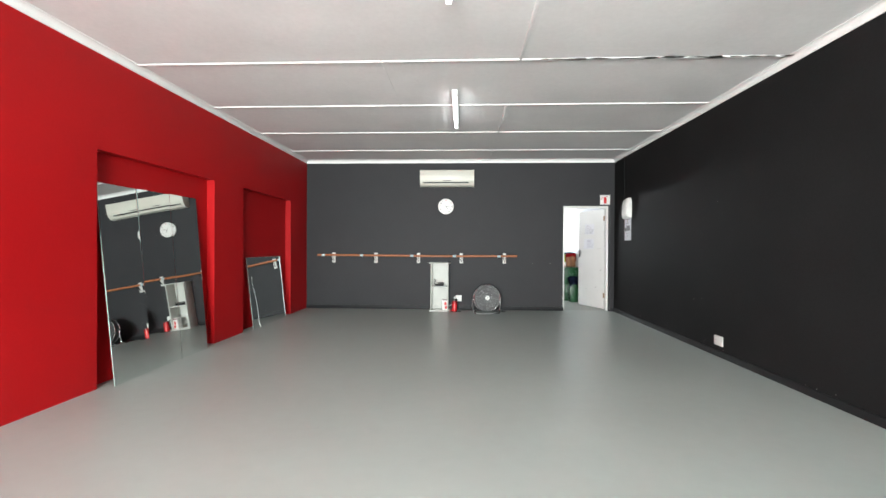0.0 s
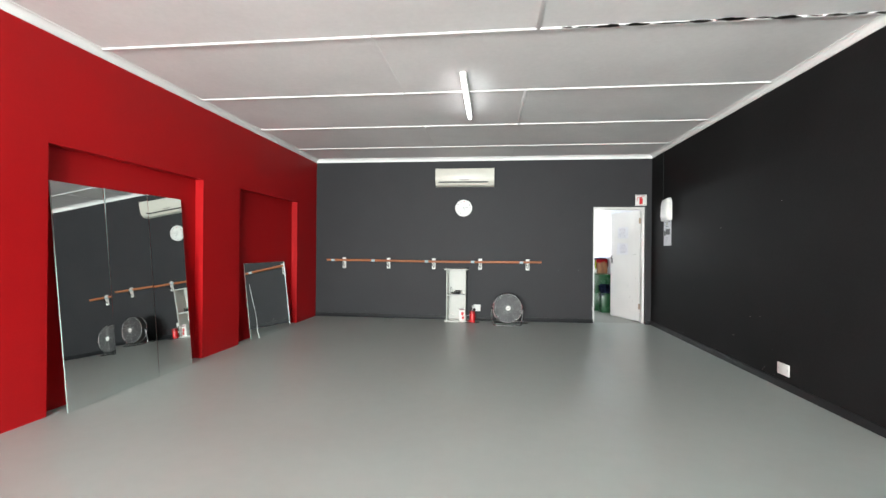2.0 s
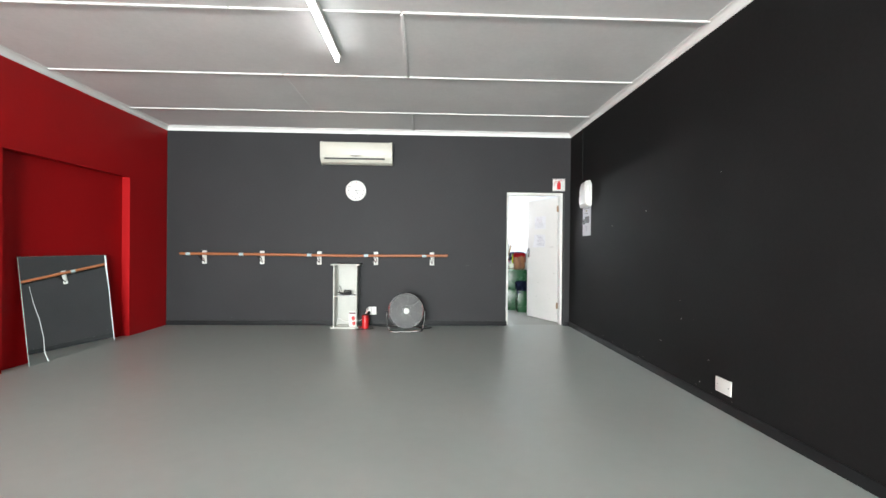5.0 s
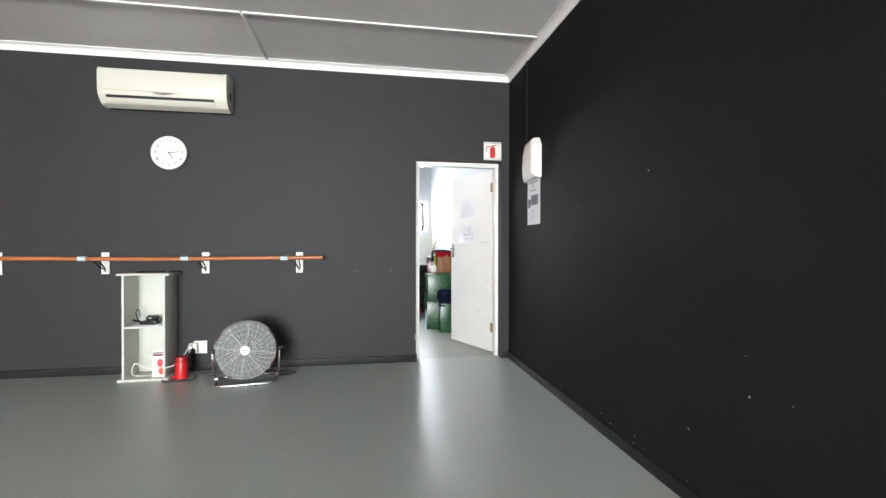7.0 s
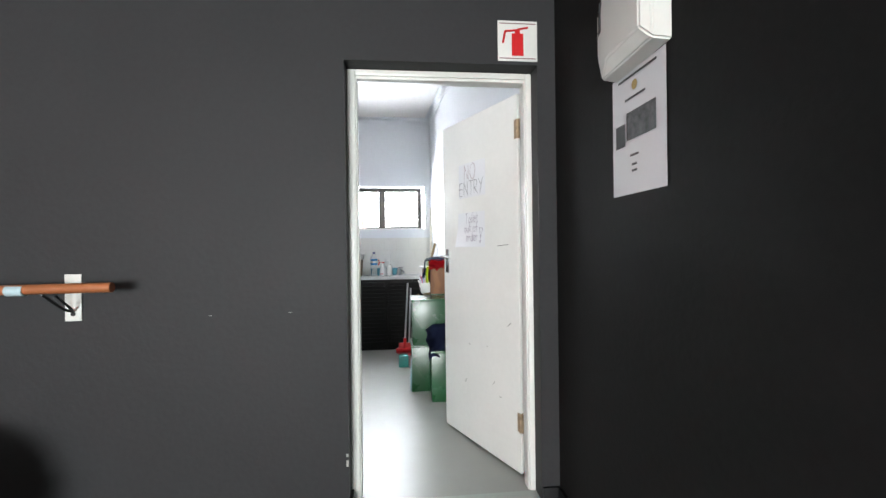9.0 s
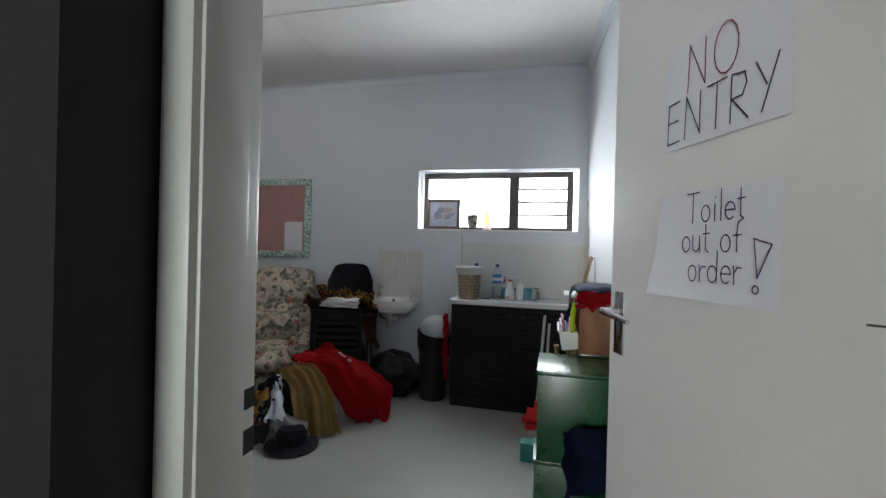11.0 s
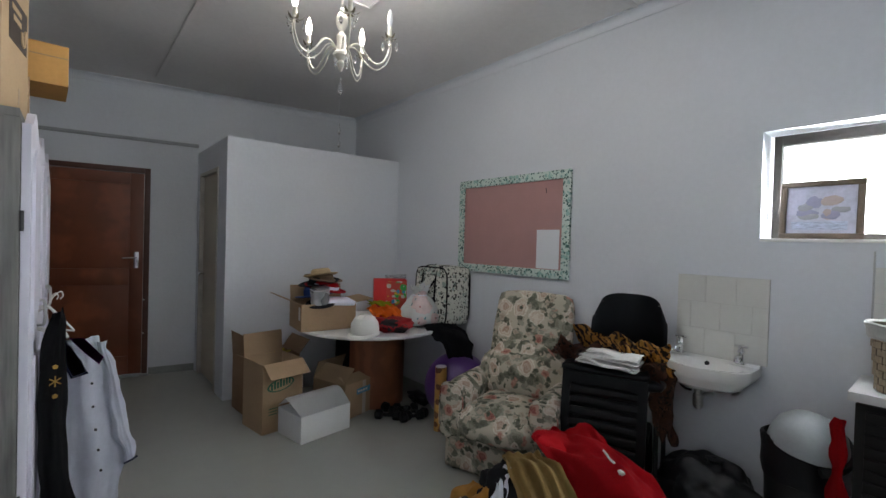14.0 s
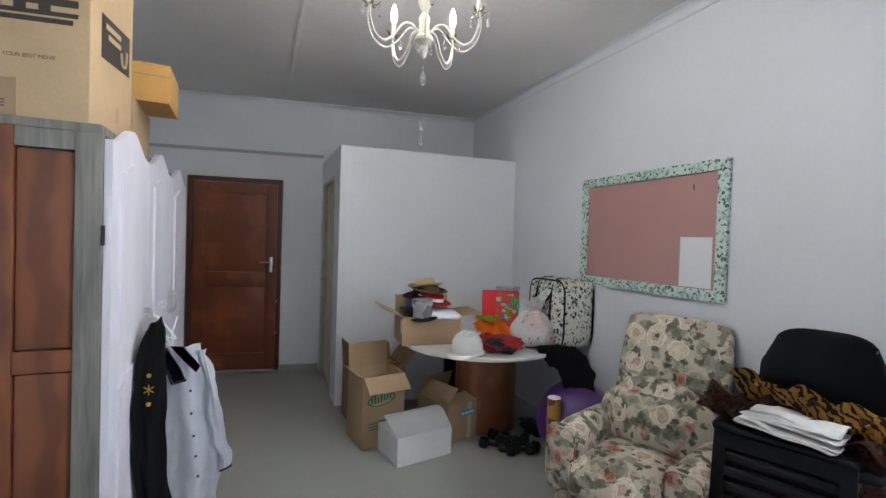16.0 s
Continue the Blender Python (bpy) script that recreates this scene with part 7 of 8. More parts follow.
part("visor_band", tube([(0.139 * math.cos(a), 0.139 * math.sin(a), 0.10 + 0.05 * math.sin(a)) for a in np.linspace(-1.0, 1.9, 14)], 0.02, 8), BLACKP, hm)
single("red_cloth", loft_cloth([((-0.485, 3.285, 0.76), (-0.445, 3.275, 0.76)), ((-0.495, 3.285, 0.5), (-0.442, 3.272, 0.5)), ((-0.490, 3.285, 0.22), (-0.440, 3.272, 0.20))], 16, 1.5, 0.005, 0.006, 41, 0.006, 0.006, None, (0, -1, 0)), REDC, "narrow red cloth hanging beside the counter", "cloth")

# ---- things on the counter ----
WK = mat("pale_wicker", (0.34, 0.27, 0.19), 0.8, var=0.2, scale=30)
bs = thing("wicker_basket", "woven wicker waste basket with a white cloth liner", "basket", pose(-0.30, 3.375, CTZ))
part("core", lathe([(0.0, 0.002), (0.078, 0.002), (0.10, 0.26), (0.095, 0.26), (0.075, 0.01), (0, 0.01)], seg=24), mat("dark_wicker_gap", (0.10, 0.075, 0.05), 0.9), bs)
b = bmesh.new()
for r in range(9):
    for k in range(22):
        a0 = 2 * math.pi * (k + 0.04) / 22
        a1 = 2 * math.pi * (k + 0.96) / 22
        z = 0.006 + r * 0.0275
        rad = 0.081 + 0.022 * (z / 0.26) + (0.0035 if (r + k) % 2 else 0.0005)
        ring = []
        for a, rr in ((a0, rad - 0.003), ((a0 + a1) / 2, rad + 0.001), (a1, rad - 0.003)):
            ring.append([b.verts.new((rr * math.cos(a), rr * math.sin(a), zz)) for zz in (z, z + 0.025)])
        for u, v in zip(ring, ring[1:]):
            b.faces.new((u[0], v[0], v[1], u[1]))
part("weave", b, WK, bs, "woven wicker strips")
b = lathe([(0.104, 0.205), (0.112, 0.215), (0.116, 0.25), (0.122, 0.262), (0.116, 0.268), (0.10, 0.262), (0.094, 0.20)], seg=36)
for v in b.verts:
    v.co.z += 0.002 * math.sin(math.atan2(v.co.y, v.co.x) * 7)
part("liner", b, FOLDC, bs, "white cloth liner folded over the rim")


def bottle(m, label):
    t = thing("water_bottle", label, "bottle", m)
    part("bottle_body", lathe([(0.0, 0), (0.036, 0), (0.041, 0.008), (0.039, 0.05), (0.041, 0.09), (0.041, 0.19), (0.036, 0.225), (0.018, 0.262), (0.014, 0.275), (0, 0.275)], seg=20), CLEAR, t)
    part("label_band", lathe([(0.0415, 0.135), (0.0422, 0.136), (0.0422, 0.205), (0.0405, 0.206)], seg=20), mat("blue_label", (0.03, 0.22, 0.48), 0.4, var=0.25, scale=30), t)
    part("label_mark", lathe([(0.0424, 0.16), (0.0428, 0.161), (0.0428, 0.184), (0.0424, 0.185)], seg=20), WHITEP, t)
    part("cap", lathe([(0.015, 0.272), (0.016, 0.274), (0.016, 0.294), (0.0, 0.296)], seg=16), mat("dark_blue_cap", (0.02, 0.03, 0.16), 0.4), t)
    return t


bottle(pose(-0.075, 3.44, CTZ), "half-empty clear plastic water bottle with a blue label")
bottle(pose(-0.275, 3.555, CTZ), "clear plastic water bottle behind the basket")
sp = thing("spray_bottle", "white spray bottle with a red trigger on the counter", "spray bottle", pose(0.035, 3.445, CTZ, 0, 0, -25))
part("bottle_body", lathe([(0.0, 0), (0.042, 0), (0.044, 0.01), (0.040, 0.07), (0.022, 0.12), (0.015, 0.145), (0.014, 0.16), (0, 0.16)], seg=18), WHITEP, sp)
part("collar", cyl((0, 0, 0.155), (0, 0, 0.172), 0.017, seg=14), REDP, sp)
part("head", box((-0.045, -0.012, 0.172), (0.03, 0.012, 0.20), 0.006), WHITEP, sp)
part("trigger", tube(curve_pts([(-0.02, 0, 0.18), (-0.05, 0, 0.165), (-0.062, 0, 0.13)], 8), 0.008, 8), REDP, sp)
part("nozzle", box((-0.06, -0.010, 0.178), (-0.045, 0.010, 0.198), 0.003), REDP, sp)
part("print", box((-0.02, -0.0425, 0.02), (0.02, -0.040, 0.03)), REDP, sp)
sd = thing("soap_bottle", "white pump soap bottle on the counter", "soap bottle", pose(0.118, 3.425, CTZ))
part("bottle_body", soft_box((-0.028, -0.018, 0.0), (0.028, 0.018, 0.14), 0.012), WHITEP, sd)
part("pump", lathe([(0.014, 0.14), (0.014, 0.155), (0.006, 0.158), (0.006, 0.182), (0.016, 0.184), (0.014, 0.192), (0, 0.193)], seg=14), WHITEP, sd)
part("spout", box((-0.04, -0.006, 0.183), (0.0, 0.006, 0.192), 0.003), WHITEP, sd)
AQ = mat("aqua_plastic", (0.16, 0.42, 0.52), 0.25, var=0.08)
for x, y, r in ((0.0, 3.535, 0.075), (0.165, 3.56, 0.048)):
    single("plastic_bowl", lathe([(0.0, 0), (r * 0.7, 0), (r, 0.085), (r * 1.04, 0.09), (r * 0.96, 0.088), (r * 0.65, 0.008), (0, 0.008)], seg=24), AQ, "translucent aqua plastic tub on the counter", "tub", pose(x, y, CTZ))
for k, (x, y) in enumerate(((-0.19, 3.41), (-0.165, 3.425), (-0.14, 3.415))):
    single("small_lid", lathe([(0.014, 0), (0.014, 0.008), (0, 0.009)], seg=12), BLACKP, "small dark plastic lid on the counter", "lid", pose(x, y, CTZ))

# ---- broom, dustpan ----
br = thing("broom", "red plastic broom leaning on the counter front", "broom", pose(0.285, 3.10, 0))
part("broom_stick", tube([(0, 0.0, 0.10), (0.045, 0.128, 0.80)], 0.011, 10), mat("grey_white_pole", (0.45, 0.45, 0.47), 0.4), br)
part("socket", tube([(-0.002, -0.006, 0.04), (0.004, 0.012, 0.17)], 0.018, 10), REDP, br)
part("broom_head", soft_box((-0.10, -0.025, 0.015), (0.07, 0.025, 0.06), 0.012), REDP, br)
b = bmesh.new()
rng = random.Random(5)
for k in range(90):
    x, y = rng.uniform(-0.095, 0.065), rng.uniform(-0.02, 0.02)
    bm_tube(b, [(x, y, 0.02), (x * 1.05, y * 1.2, 0.0)], 0.002, 4)
part("bristles", b, REDC, br)
dp = thing("dustpan", "long-handled red dustpan leaning on the counter", "dustpan", pose(0.335, 3.075, 0, 0, 0, 0))
part("pole", tube([(0, 0.02, 0.12), (0.03, 0.150, 0.74)], 0.010, 10), mat("grey_white_pole", (0.45, 0.45, 0.47), 0.4), dp)
b = box((-0.12, -0.10, 0.0), (0.05, 0.03, 0.006), 0.002)
bm_box(b, (-0.12, 0.02, 0.006), (0.05, 0.03, 0.12), 0.003)
bm_box(b, (-0.125, -0.09, 0.0), (-0.118, 0.03, 0.07), 0.002)
bm_box(b, (0.048, -0.09, 0.0), (0.055, 0.03, 0.07), 0.002)
part("pan", b, REDP, dp)
single("teal_tub", box((-0.05, -0.05, 0), (0.05, 0.05, 0.12), 0.012), mat("teal_plastic", (0.02, 0.22, 0.20), 0.4), "small teal plastic tub by the green boxes", "tub", pose(0.262, 2.52, 0))

# ---- round table in the corner and what lies on it ----
TC = (-3.44, 2.95)
TZ = 0.70
tb = thing("round_table", "white topped half-round table on a cherry pedestal", "table", pose(TC[0], TC[1], 0))
part("tabletop", lathe([(0.0, TZ - 0.026), (0.605, TZ - 0.026), (0.612, TZ - 0.02), (0.612, TZ - 0.004), (0.606, TZ), (0, TZ)], seg=64), mat("white_laminate", (0.62, 0.62, 0.62), 0.35, var=0.04), tb)
b = bmesh.new()
pa = [(0.24 * math.cos(a) - 0.06, 0.26 * math.sin(a) + 0.08) for a in np.linspace(-1.5, 1.5, 18)]
pi_ = [(0.215 * math.cos(a) - 0.06, 0.235 * math.sin(a) + 0.08) for a in np.linspace(1.5, -1.5, 18)]
bm_prism(b, pa + pi_, 0.0, TZ - 0.027)
part("pedestal", b, TABLEB, tb, "curved cherry veneer pedestal")
part("dark_panel", box((-0.42, -0.12, 0.0), (-0.39, 0.40, TZ - 0.027), 0.002), BLACKW, tb, "dark end panel")
part("dark_panel", box((-0.39, 0.28, 0.10), (-0.06, 0.30, TZ - 0.027), 0.002), BLACKW, tb)

HB = pose(-3.475, 2.515, TZ + 0.001, 0, 0, -6.0)
hb = carton("hat_carton", 0.32, 0.43, 0.205, HB, "open brown carton full of hats on the table", CARD, (("-y", 0.17, 66), ("-x", 0.12, 10), ("+y", 0.16, 82)))
part("label_strip", box((0.09, -0.2165, 0.08), (0.13, -0.2153, 0.18)), WHITEP, hb)


def hat(m, crown, brim, material, label, band=None, h=0.10, group="hats in the carton"):
    t = thing("hat", label, "hat", m, group)
    part("brim", lathe([(crown * 0.98, 0.0), (brim * 0.8, -0.004), (brim, 0.006), (brim + 0.002, 0.010), (brim * 0.8, 0.003), (crown, 0.008)], seg=26), material, t)
    part("crown", lathe([(crown, 0.004), (crown * 0.95, h * 0.7), (crown * 0.8, h * 0.95), (0, h)], seg=26), material, t)
    if band:
        part("band", lathe([(crown * 1.005, 0.012), (crown * 1.01, 0.013), (crown * 1.0, 0.035), (crown * 0.99, 0.036)], seg=26), band, t)
    return t


STRAW = mat("straw", (0.48, 0.36, 0.20), 0.85, var=0.15, scale=40, bump=0.3)
BLUEF = mat("blue_felt", (0.02, 0.06, 0.22), 0.9, var=0.2)
MAROON = mat("maroon_felt", (0.10, 0.015, 0.02), 0.9, var=0.2)
single("packed_cloth", lump((0.14, 0.185, 0.085), 0.12, 44, 4), mat("dark_mixed_cloth", (0.05, 0.045, 0.05), 0.9, var=0.4, scale=9), "dark clothes packed in the carton", "clothing", HB @ pose(0, 0, 0.007))
hat(HB @ pose(-0.05, -0.03, 0.25, 8, -6, 0), 0.105, 0.17, BLUEF, "dark blue felt hat in a heap of hats", None, 0.08)
hat(HB @ pose(-0.01, 0.02, 0.30, -6, 10, 30), 0.105, 0.165, REDC, "red felt hat with a white band", WHITEC, 0.07)
hat(HB @ pose(-0.04, -0.02, 0.345, 6, -8, 60), 0.08, 0.16, BLACKF, "black felt hat in a heap of hats", None, 0.06)
hat(HB @ pose(-0.03, 0.01, 0.378, -5, 8, 10), 0.08, 0.15, mat("tan_felt", (0.16, 0.10, 0.06), 0.9, var=0.2), "tan felt hat in a heap of hats", None, 0.05)
hat(HB @ pose(-0.03, -0.01, 0.408, 4, -10, 0), 0.08, 0.135, STRAW, "straw hat on top of a heap of hats", None, 0.055)
tp_ = thing("top_hat", "silver top hat lying in the hat carton", "hat", HB @ pose(0.115, -0.06, 0.205, 6, 10, 0) @ Matrix.Diagonal((1.05, 1.05, 1.0, 1)), "hats in the carton")
part("crown", lathe([(0.068, 0.0), (0.066, 0.06), (0.072, 0.115), (0.07, 0.12), (0, 0.118)], seg=26), mat("silver_foil", (0.50, 0.51, 0.53), 0.28, metal=0.6, var=0.15), tp_)
part("brim", lathe([(0.066, -0.012), (0.105, -0.006), (0.104, 0.002), (0.068, 0.006)], seg=26), BLACKF, tp_)
single("white_shirt_folded", soft_box((-0.085, -0.13, 0), (0.085, 0.13, 0.045), 0.02, puff=0.01), WHITEC, "white cloth packed at the carton front", "cloth", HB @ pose(0.075, 0.09, 0.185, -4, 6, 0))

hh = thing("hard_hat", "white plastic hard hat on the table edge", "hard hat", pose(-3.0, 2.63, TZ + 0.002, 0, 4, -70) @ Matrix.Diagonal((0.86, 0.86, 0.9, 1)))
part("shell", lathe([(0.118, 0.025), (0.122, 0.05), (0.115, 0.105), (0.085, 0.15), (0.04, 0.170), (0, 0.174)], seg=30), WHITEP, hh)
b = lathe([(0.117, 0.025), (0.130, 0.016), (0.133, 0.02), (0.119, 0.034)], seg=30)
for v in b.verts:
    if v.co.x > 0:
        v.co.x *= 1.28
        v.co.z -= 0.014 * (v.co.x / 0.16)
part("brim", b, WHITEP, hh)
for k in (-1, 0, 1):
    part("ridge", tube(curve_pts([(-0.10, 0.035 * k, 0.115), (-0.05, 0.035 * k, 0.160), (0.0, 0.035 * k, 0.1745), (0.05, 0.035 * k, 0.160), (0.10, 0.035 * k, 0.115)], 16), 0.006, 6), WHITEP, hh)

gb = thing("gift_bag", "red paper gift bag with a bright print", "bag", pose(-3.40, 3.10, TZ + 0.001, 0, 0, 62))
part("bag_front", box((-0.14, -0.055, 0), (0.14, -0.052, 0.37), 0.001), REDP, gb)
part("bag_back", box((-0.14, 0.052, 0), (0.14, 0.055, 0.37), 0.001), REDP, gb)
for s in (-1, 1):
    part("bag_side", box((s * 0.14 - 0.0015, -0.054, 0), (s * 0.14 + 0.0015, 0.054, 0.365), 0.0), REDP, gb)
part("bag_base", box((-0.14, -0.055, 0), (0.14, 0.055, 0.003)), REDP, gb)
part("printed_panel", box((-0.035, -0.0575, 0.02), (0.138, -0.0555, 0.355), 0.0), GIFT, gb, "bright cartoon-coloured print")
b = cloth([(-3.58, 3.16, 1.09), (-3.46, 3.32, 1.10), (-3.46, 3.32, 0.92), (-3.58, 3.16, 0.92)], 14, 0.012, 2, 0, 51, 0.03, 0.003)
single("plastic_bag", b, glass("thin_clear_film", (0.98, 0.99, 1.0), 0.08, 1.04), "crumpled clear plastic bag behind the gift bag", "plastic bag")

bb = thing("travel_bag", "white travel bag with a black butterfly print", "bag", pose(-3.13, 3.472, TZ + 0.002, 0, 0, 3))
part("bag_body", soft_box((-0.20, -0.145, 0), (0.20, 0.145, 0.485), 0.03, puff=0.02, seed=3), BUTTER, bb)
for y in (-0.135, 0.135):
    part("piping", tube([(0.200 * math.copysign(abs(math.cos(a)) ** 0.35, math.cos(a)), y, 0.243 + 0.243 * math.copysign(abs(math.sin(a)) ** 0.35, math.sin(a))) for a in np.linspace(0, 2 * math.pi, 49)], 0.007, 6), BLACKF, bb)
for x in (-0.09, 0.08):
    part("strap", tube(curve_pts([(x, -0.150, 0.02), (x, -0.166, 0.25), (x, -0.13, 0.47), (x, 0.0, 0.497)], 16), 0.009, 6), BLACKF, bb)
part("grab_handle", tube(curve_pts([(-0.09, -0.15, 0.40), (-0.06, -0.19, 0.33), (0.05, -0.19, 0.33), (0.08, -0.15, 0.40)], 16), 0.009, 6), BLACKF, bb)

b = lathe([(0.0, 0.0), (0.12, 0.0), (0.165, 0.03), (0.170, 0.08), (0.145, 0.15), (0.095, 0.215), (0.055, 0.25), (0.05, 0.262), (0.075, 0.30), (0.085, 0.325), (0.04, 0.31), (0, 0.29)], seg=32)
for v in b.verts:
    a = math.atan2(v.co.y, v.co.x)
    v.co.y *= 0.75
    v.co *= 1 + 0.10 * noise.noise(v.co * 9) + 0.05 * math.sin(a * 6) * (v.co.z > 0.12)
b.verts.layers.int.new("soft")
pch = thing("drawstring_pouch", "pale flowered drawstring pouch on the table", "pouch", pose(-3.10, 3.20, TZ + 0.001, 0, 0, 52))
part("pouch_body", b, POUCH, pch)
part("drawcord", tube([(0.060 * math.cos(a), 0.048 * math.sin(a), 0.258) for a in np.linspace(0, 6.3, 20)], 0.005, 6), WHITEC, pch)
single("orange_vest", cloth([(-3.34, 2.84, 0.85), (-3.22, 3.04, 0.86), (-3.00, 2.96, 0.80), (-3.14, 2.76, 0.80)], 20, 0.014, 3, -0.01, 71, 0.02, 0.006, TZ + 0.003), ORANGE, "orange high-visibility vest on the table", "vest")
single("lime_cloth", cloth([(-3.40, 2.88, 0.885), (-3.27, 3.02, 0.885), (-3.17, 2.97, 0.872), (-3.28, 2.84, 0.872)], 12, 0.008, 2, 0, 73, 0.012, 0.006), LIME, "lime green cloth over the vest", "cloth")
single("red_black_cloth", lump((0.165, 0.12, 0.055), 0.16, 77, 4), pattern("red_black_print", (0.24, 0.006, 0.01), [((0.008, 0.008, 0.01), 8, 0.5, 0.55)], 0.9, 0.5), "red and black cloth crumpled on the table", "cloth", pose(-3.03, 2.88, TZ + 0.001, 0, 0, 60))
single("black_garment", loft_cloth([((-3.06, 3.10, 0.712), (-3.00, 3.44, 0.715)), ((-2.92, 3.12, 0.715), (-2.82, 3.44, 0.71)), ((-2.79, 3.17, 0.62), (-2.70, 3.42, 0.62)), ((-2.73, 3.22, 0.50), (-2.62, 3.38, 0.48))], 22, 1.5, 0.010, 0.02, 81, 0.02, 0.010, None, (0.4, -0.2, 1)), BLACKF, "black garment hanging off the table edge", "clothing")
single("exercise_ball", lathe([(0, 0)] + [(0.265 * math.sin(a), 0.265 - 0.265 * math.cos(a)) for a in np.linspace(0.08, math.pi - 0.02, 40)] + [(0, 0.53)], seg=48), PURPLE, "large purple exercise ball on the floor", "ball", pose(-2.755, 3.345, 0))
tu = thing("cardboard_tube", "upright cardboard tube in giraffe-spotted paper", "tube", pose(-2.672, 3.095, 0))
part("tube_wall", lathe([(0.0, 0.0), (0.043, 0), (0.043, 0.474), (0, 0.474)], seg=22), GIRAFFE, tu)
part("end_cap", lathe([(0.0, 0.474), (0.042, 0.4742), (0.040, 0.478), (0, 0.478)], seg=22), WCARD, tu)
db = thing("dumbbell", "black rubber dumbbell lying on the floor", "dumbbell", pose(-3.02, 2.98, 0.04, 0, 0, 20), "dumbbells by the table")
for s in (-1, 1):
    part("weight", lathe([(0.0, -0.03), (0.028, -0.03), (0.040, -0.018), (0.040, 0.018), (0.028, 0.03), (0, 0.03)], seg=8), PLB, db).matrix_basis = pose(s * 0.07, 0, 0, 0, 90, 0)
part("grip", cyl((-0.05, 0, 0), (0.05, 0, 0), 0.014, seg=12), PLB, db)
for x, y, a in ((-3.09, 3.08, 60), (-2.98, 3.10, 35), (-2.92, 3.02, 80), (-3.13, 2.97, 10), (-3.05, 2.88, 45)):
    copy_thing(db, pose(x, y, 0.04, 0, 0, a))
single("shoes", lump((0.12, 0.06, 0.05), 0.25, 88, 3), BLACKP, "pair of dark shoes under the table", "shoes", pose(-3.20, 3.30, 0))

# ---- cartons on the floor ----
nb = carton("carton", 0.30, 0.315, 0.50, pose(-3.502, 2.145, 0, 0, 0, 9), "open brown grocery carton with a green oval print", CARD, (("+x", 0.14, 128), ("-x", 0.17, 8), ("-y", 0.06, 60)))
GP = mat("green_print", (0.03, 0.13, 0.075), 0.8)
o = part("print_oval", lathe([(0, 0), (0.06, 0), (0.06, 0.001), (0, 0.001)], seg=30), GP, nb, "green oval brand print")
o.matrix_basis = pose(0.1502, -0.02, 0.335, 0, 90, 0) @ pose(0, 0, 0, 0, 0, 8) @ Matrix.Diagonal((0.75, 1.75, 1, 1))
o = part("print_oval", lathe([(0, 0), (0.052, 0), (0.052, 0.001), (0, 0.001)], seg=30), CARD2, nb)
o.matrix_basis = pose(0.1508, -0.02, 0.335, 0, 90, 0) @ pose(0, 0, 0, 0, 0, 8) @ Matrix.Diagonal((0.72, 1.75, 1, 1))
for k in range(7):
    part("print_bar", box((0.1512, -0.098 + 0.023 * k, 0.306 + 0.004 * k), (0.1520, -0.083 + 0.023 * k, 0.350 + 0.004 * k + 0.010 * (k % 2))), GP, nb)
for z in (0.13, 0.15, 0.17):
    part("print_bar", box((0.1502, -0.11, z), (0.1510, -0.04, z + 0.006)), GP, nb)
wbx = thing("white_box", "white cardboard box with a gabled lid", "box", pose(-3.215, 2.352, 0, 0, 0, 9.5))
BW2, BL2, BH2 = 0.15, 0.205, 0.185
part("box_body", box((-BW2, -BL2, 0), (BW2, BL2, BH2), 0.002), WCARD, wbx)
b = bmesh.new()
sec = [(BW2, BH2 + 0.001), (BW2 + 0.004, BH2 + 0.005), (0.05, BH2 + 0.085), (0.0, BH2 + 0.098), (-0.05, BH2 + 0.088), (-BW2, BH2 + 0.012)]
ra = [b.verts.new((x, -BL2 - 0.03 * (k in (2, 3)), z)) for k, (x, z) in enumerate(sec)]
rb_ = [b.verts.new((x, BL2 - 0.005, z)) for x, z in sec]
for k in range(len(sec) - 1):
    b.faces.new((ra[k], ra[k + 1], rb_[k + 1], rb_[k]))
bmesh.ops.solidify(b, geom=b.faces[:], thickness=0.004)
part("lid", b, WCARD, wbx)
b = bmesh.new()
b.faces.new([b.verts.new((x, BL2 - 0.008, z)) for x, z in [(-BW2, BH2), (BW2, BH2)] + sec[1:]])
bmesh.ops.solidify(b, geom=b.faces[:], thickness=0.003)
part("lid_end", b, WCARD, wbx)
bx2 = carton("carton", 0.36, 0.315, 0.27, pose(-3.44, 2.695, 0, 0, 0, 18), "brown carton with blue parcel tape and raised flaps", CARD, (("-y", 0.15, -40), ("+x", 0.10, -62), ("-x", 0.15, -20)))
part("blue_tape", box((0.1802, -0.03, 0.17), (0.1815, 0.125, 0.215)), mat("blue_print_tape", (0.06, 0.26, 0.42), 0.4, var=0.1), bx2, "blue printed tape label")
for y in (-0.02, 0.01, 0.04, 0.07):
    part("print_bar", box((0.1816, y, 0.185), (0.1822, y + 0.02, 0.20)), WHITEP, bx2)
part("clear_tape", box((0.1803, 0.035, 0.0), (0.1812, 0.075, 0.268)), mat("grey_tape", (0.42, 0.36, 0.30), 0.3), bx2)
bx3 = carton("carton", 0.34, 0.42, 0.44, pose(-3.885, 2.22, 0, 0, 0, 4), "open dark brown carton behind the others", mat("dark_cardboard", (0.22, 0.13, 0.07), 0.85, var=0.15), (("-y", 0.19, 4), ("-x", 0.12, 20), ("+y", 0.14, 40)))
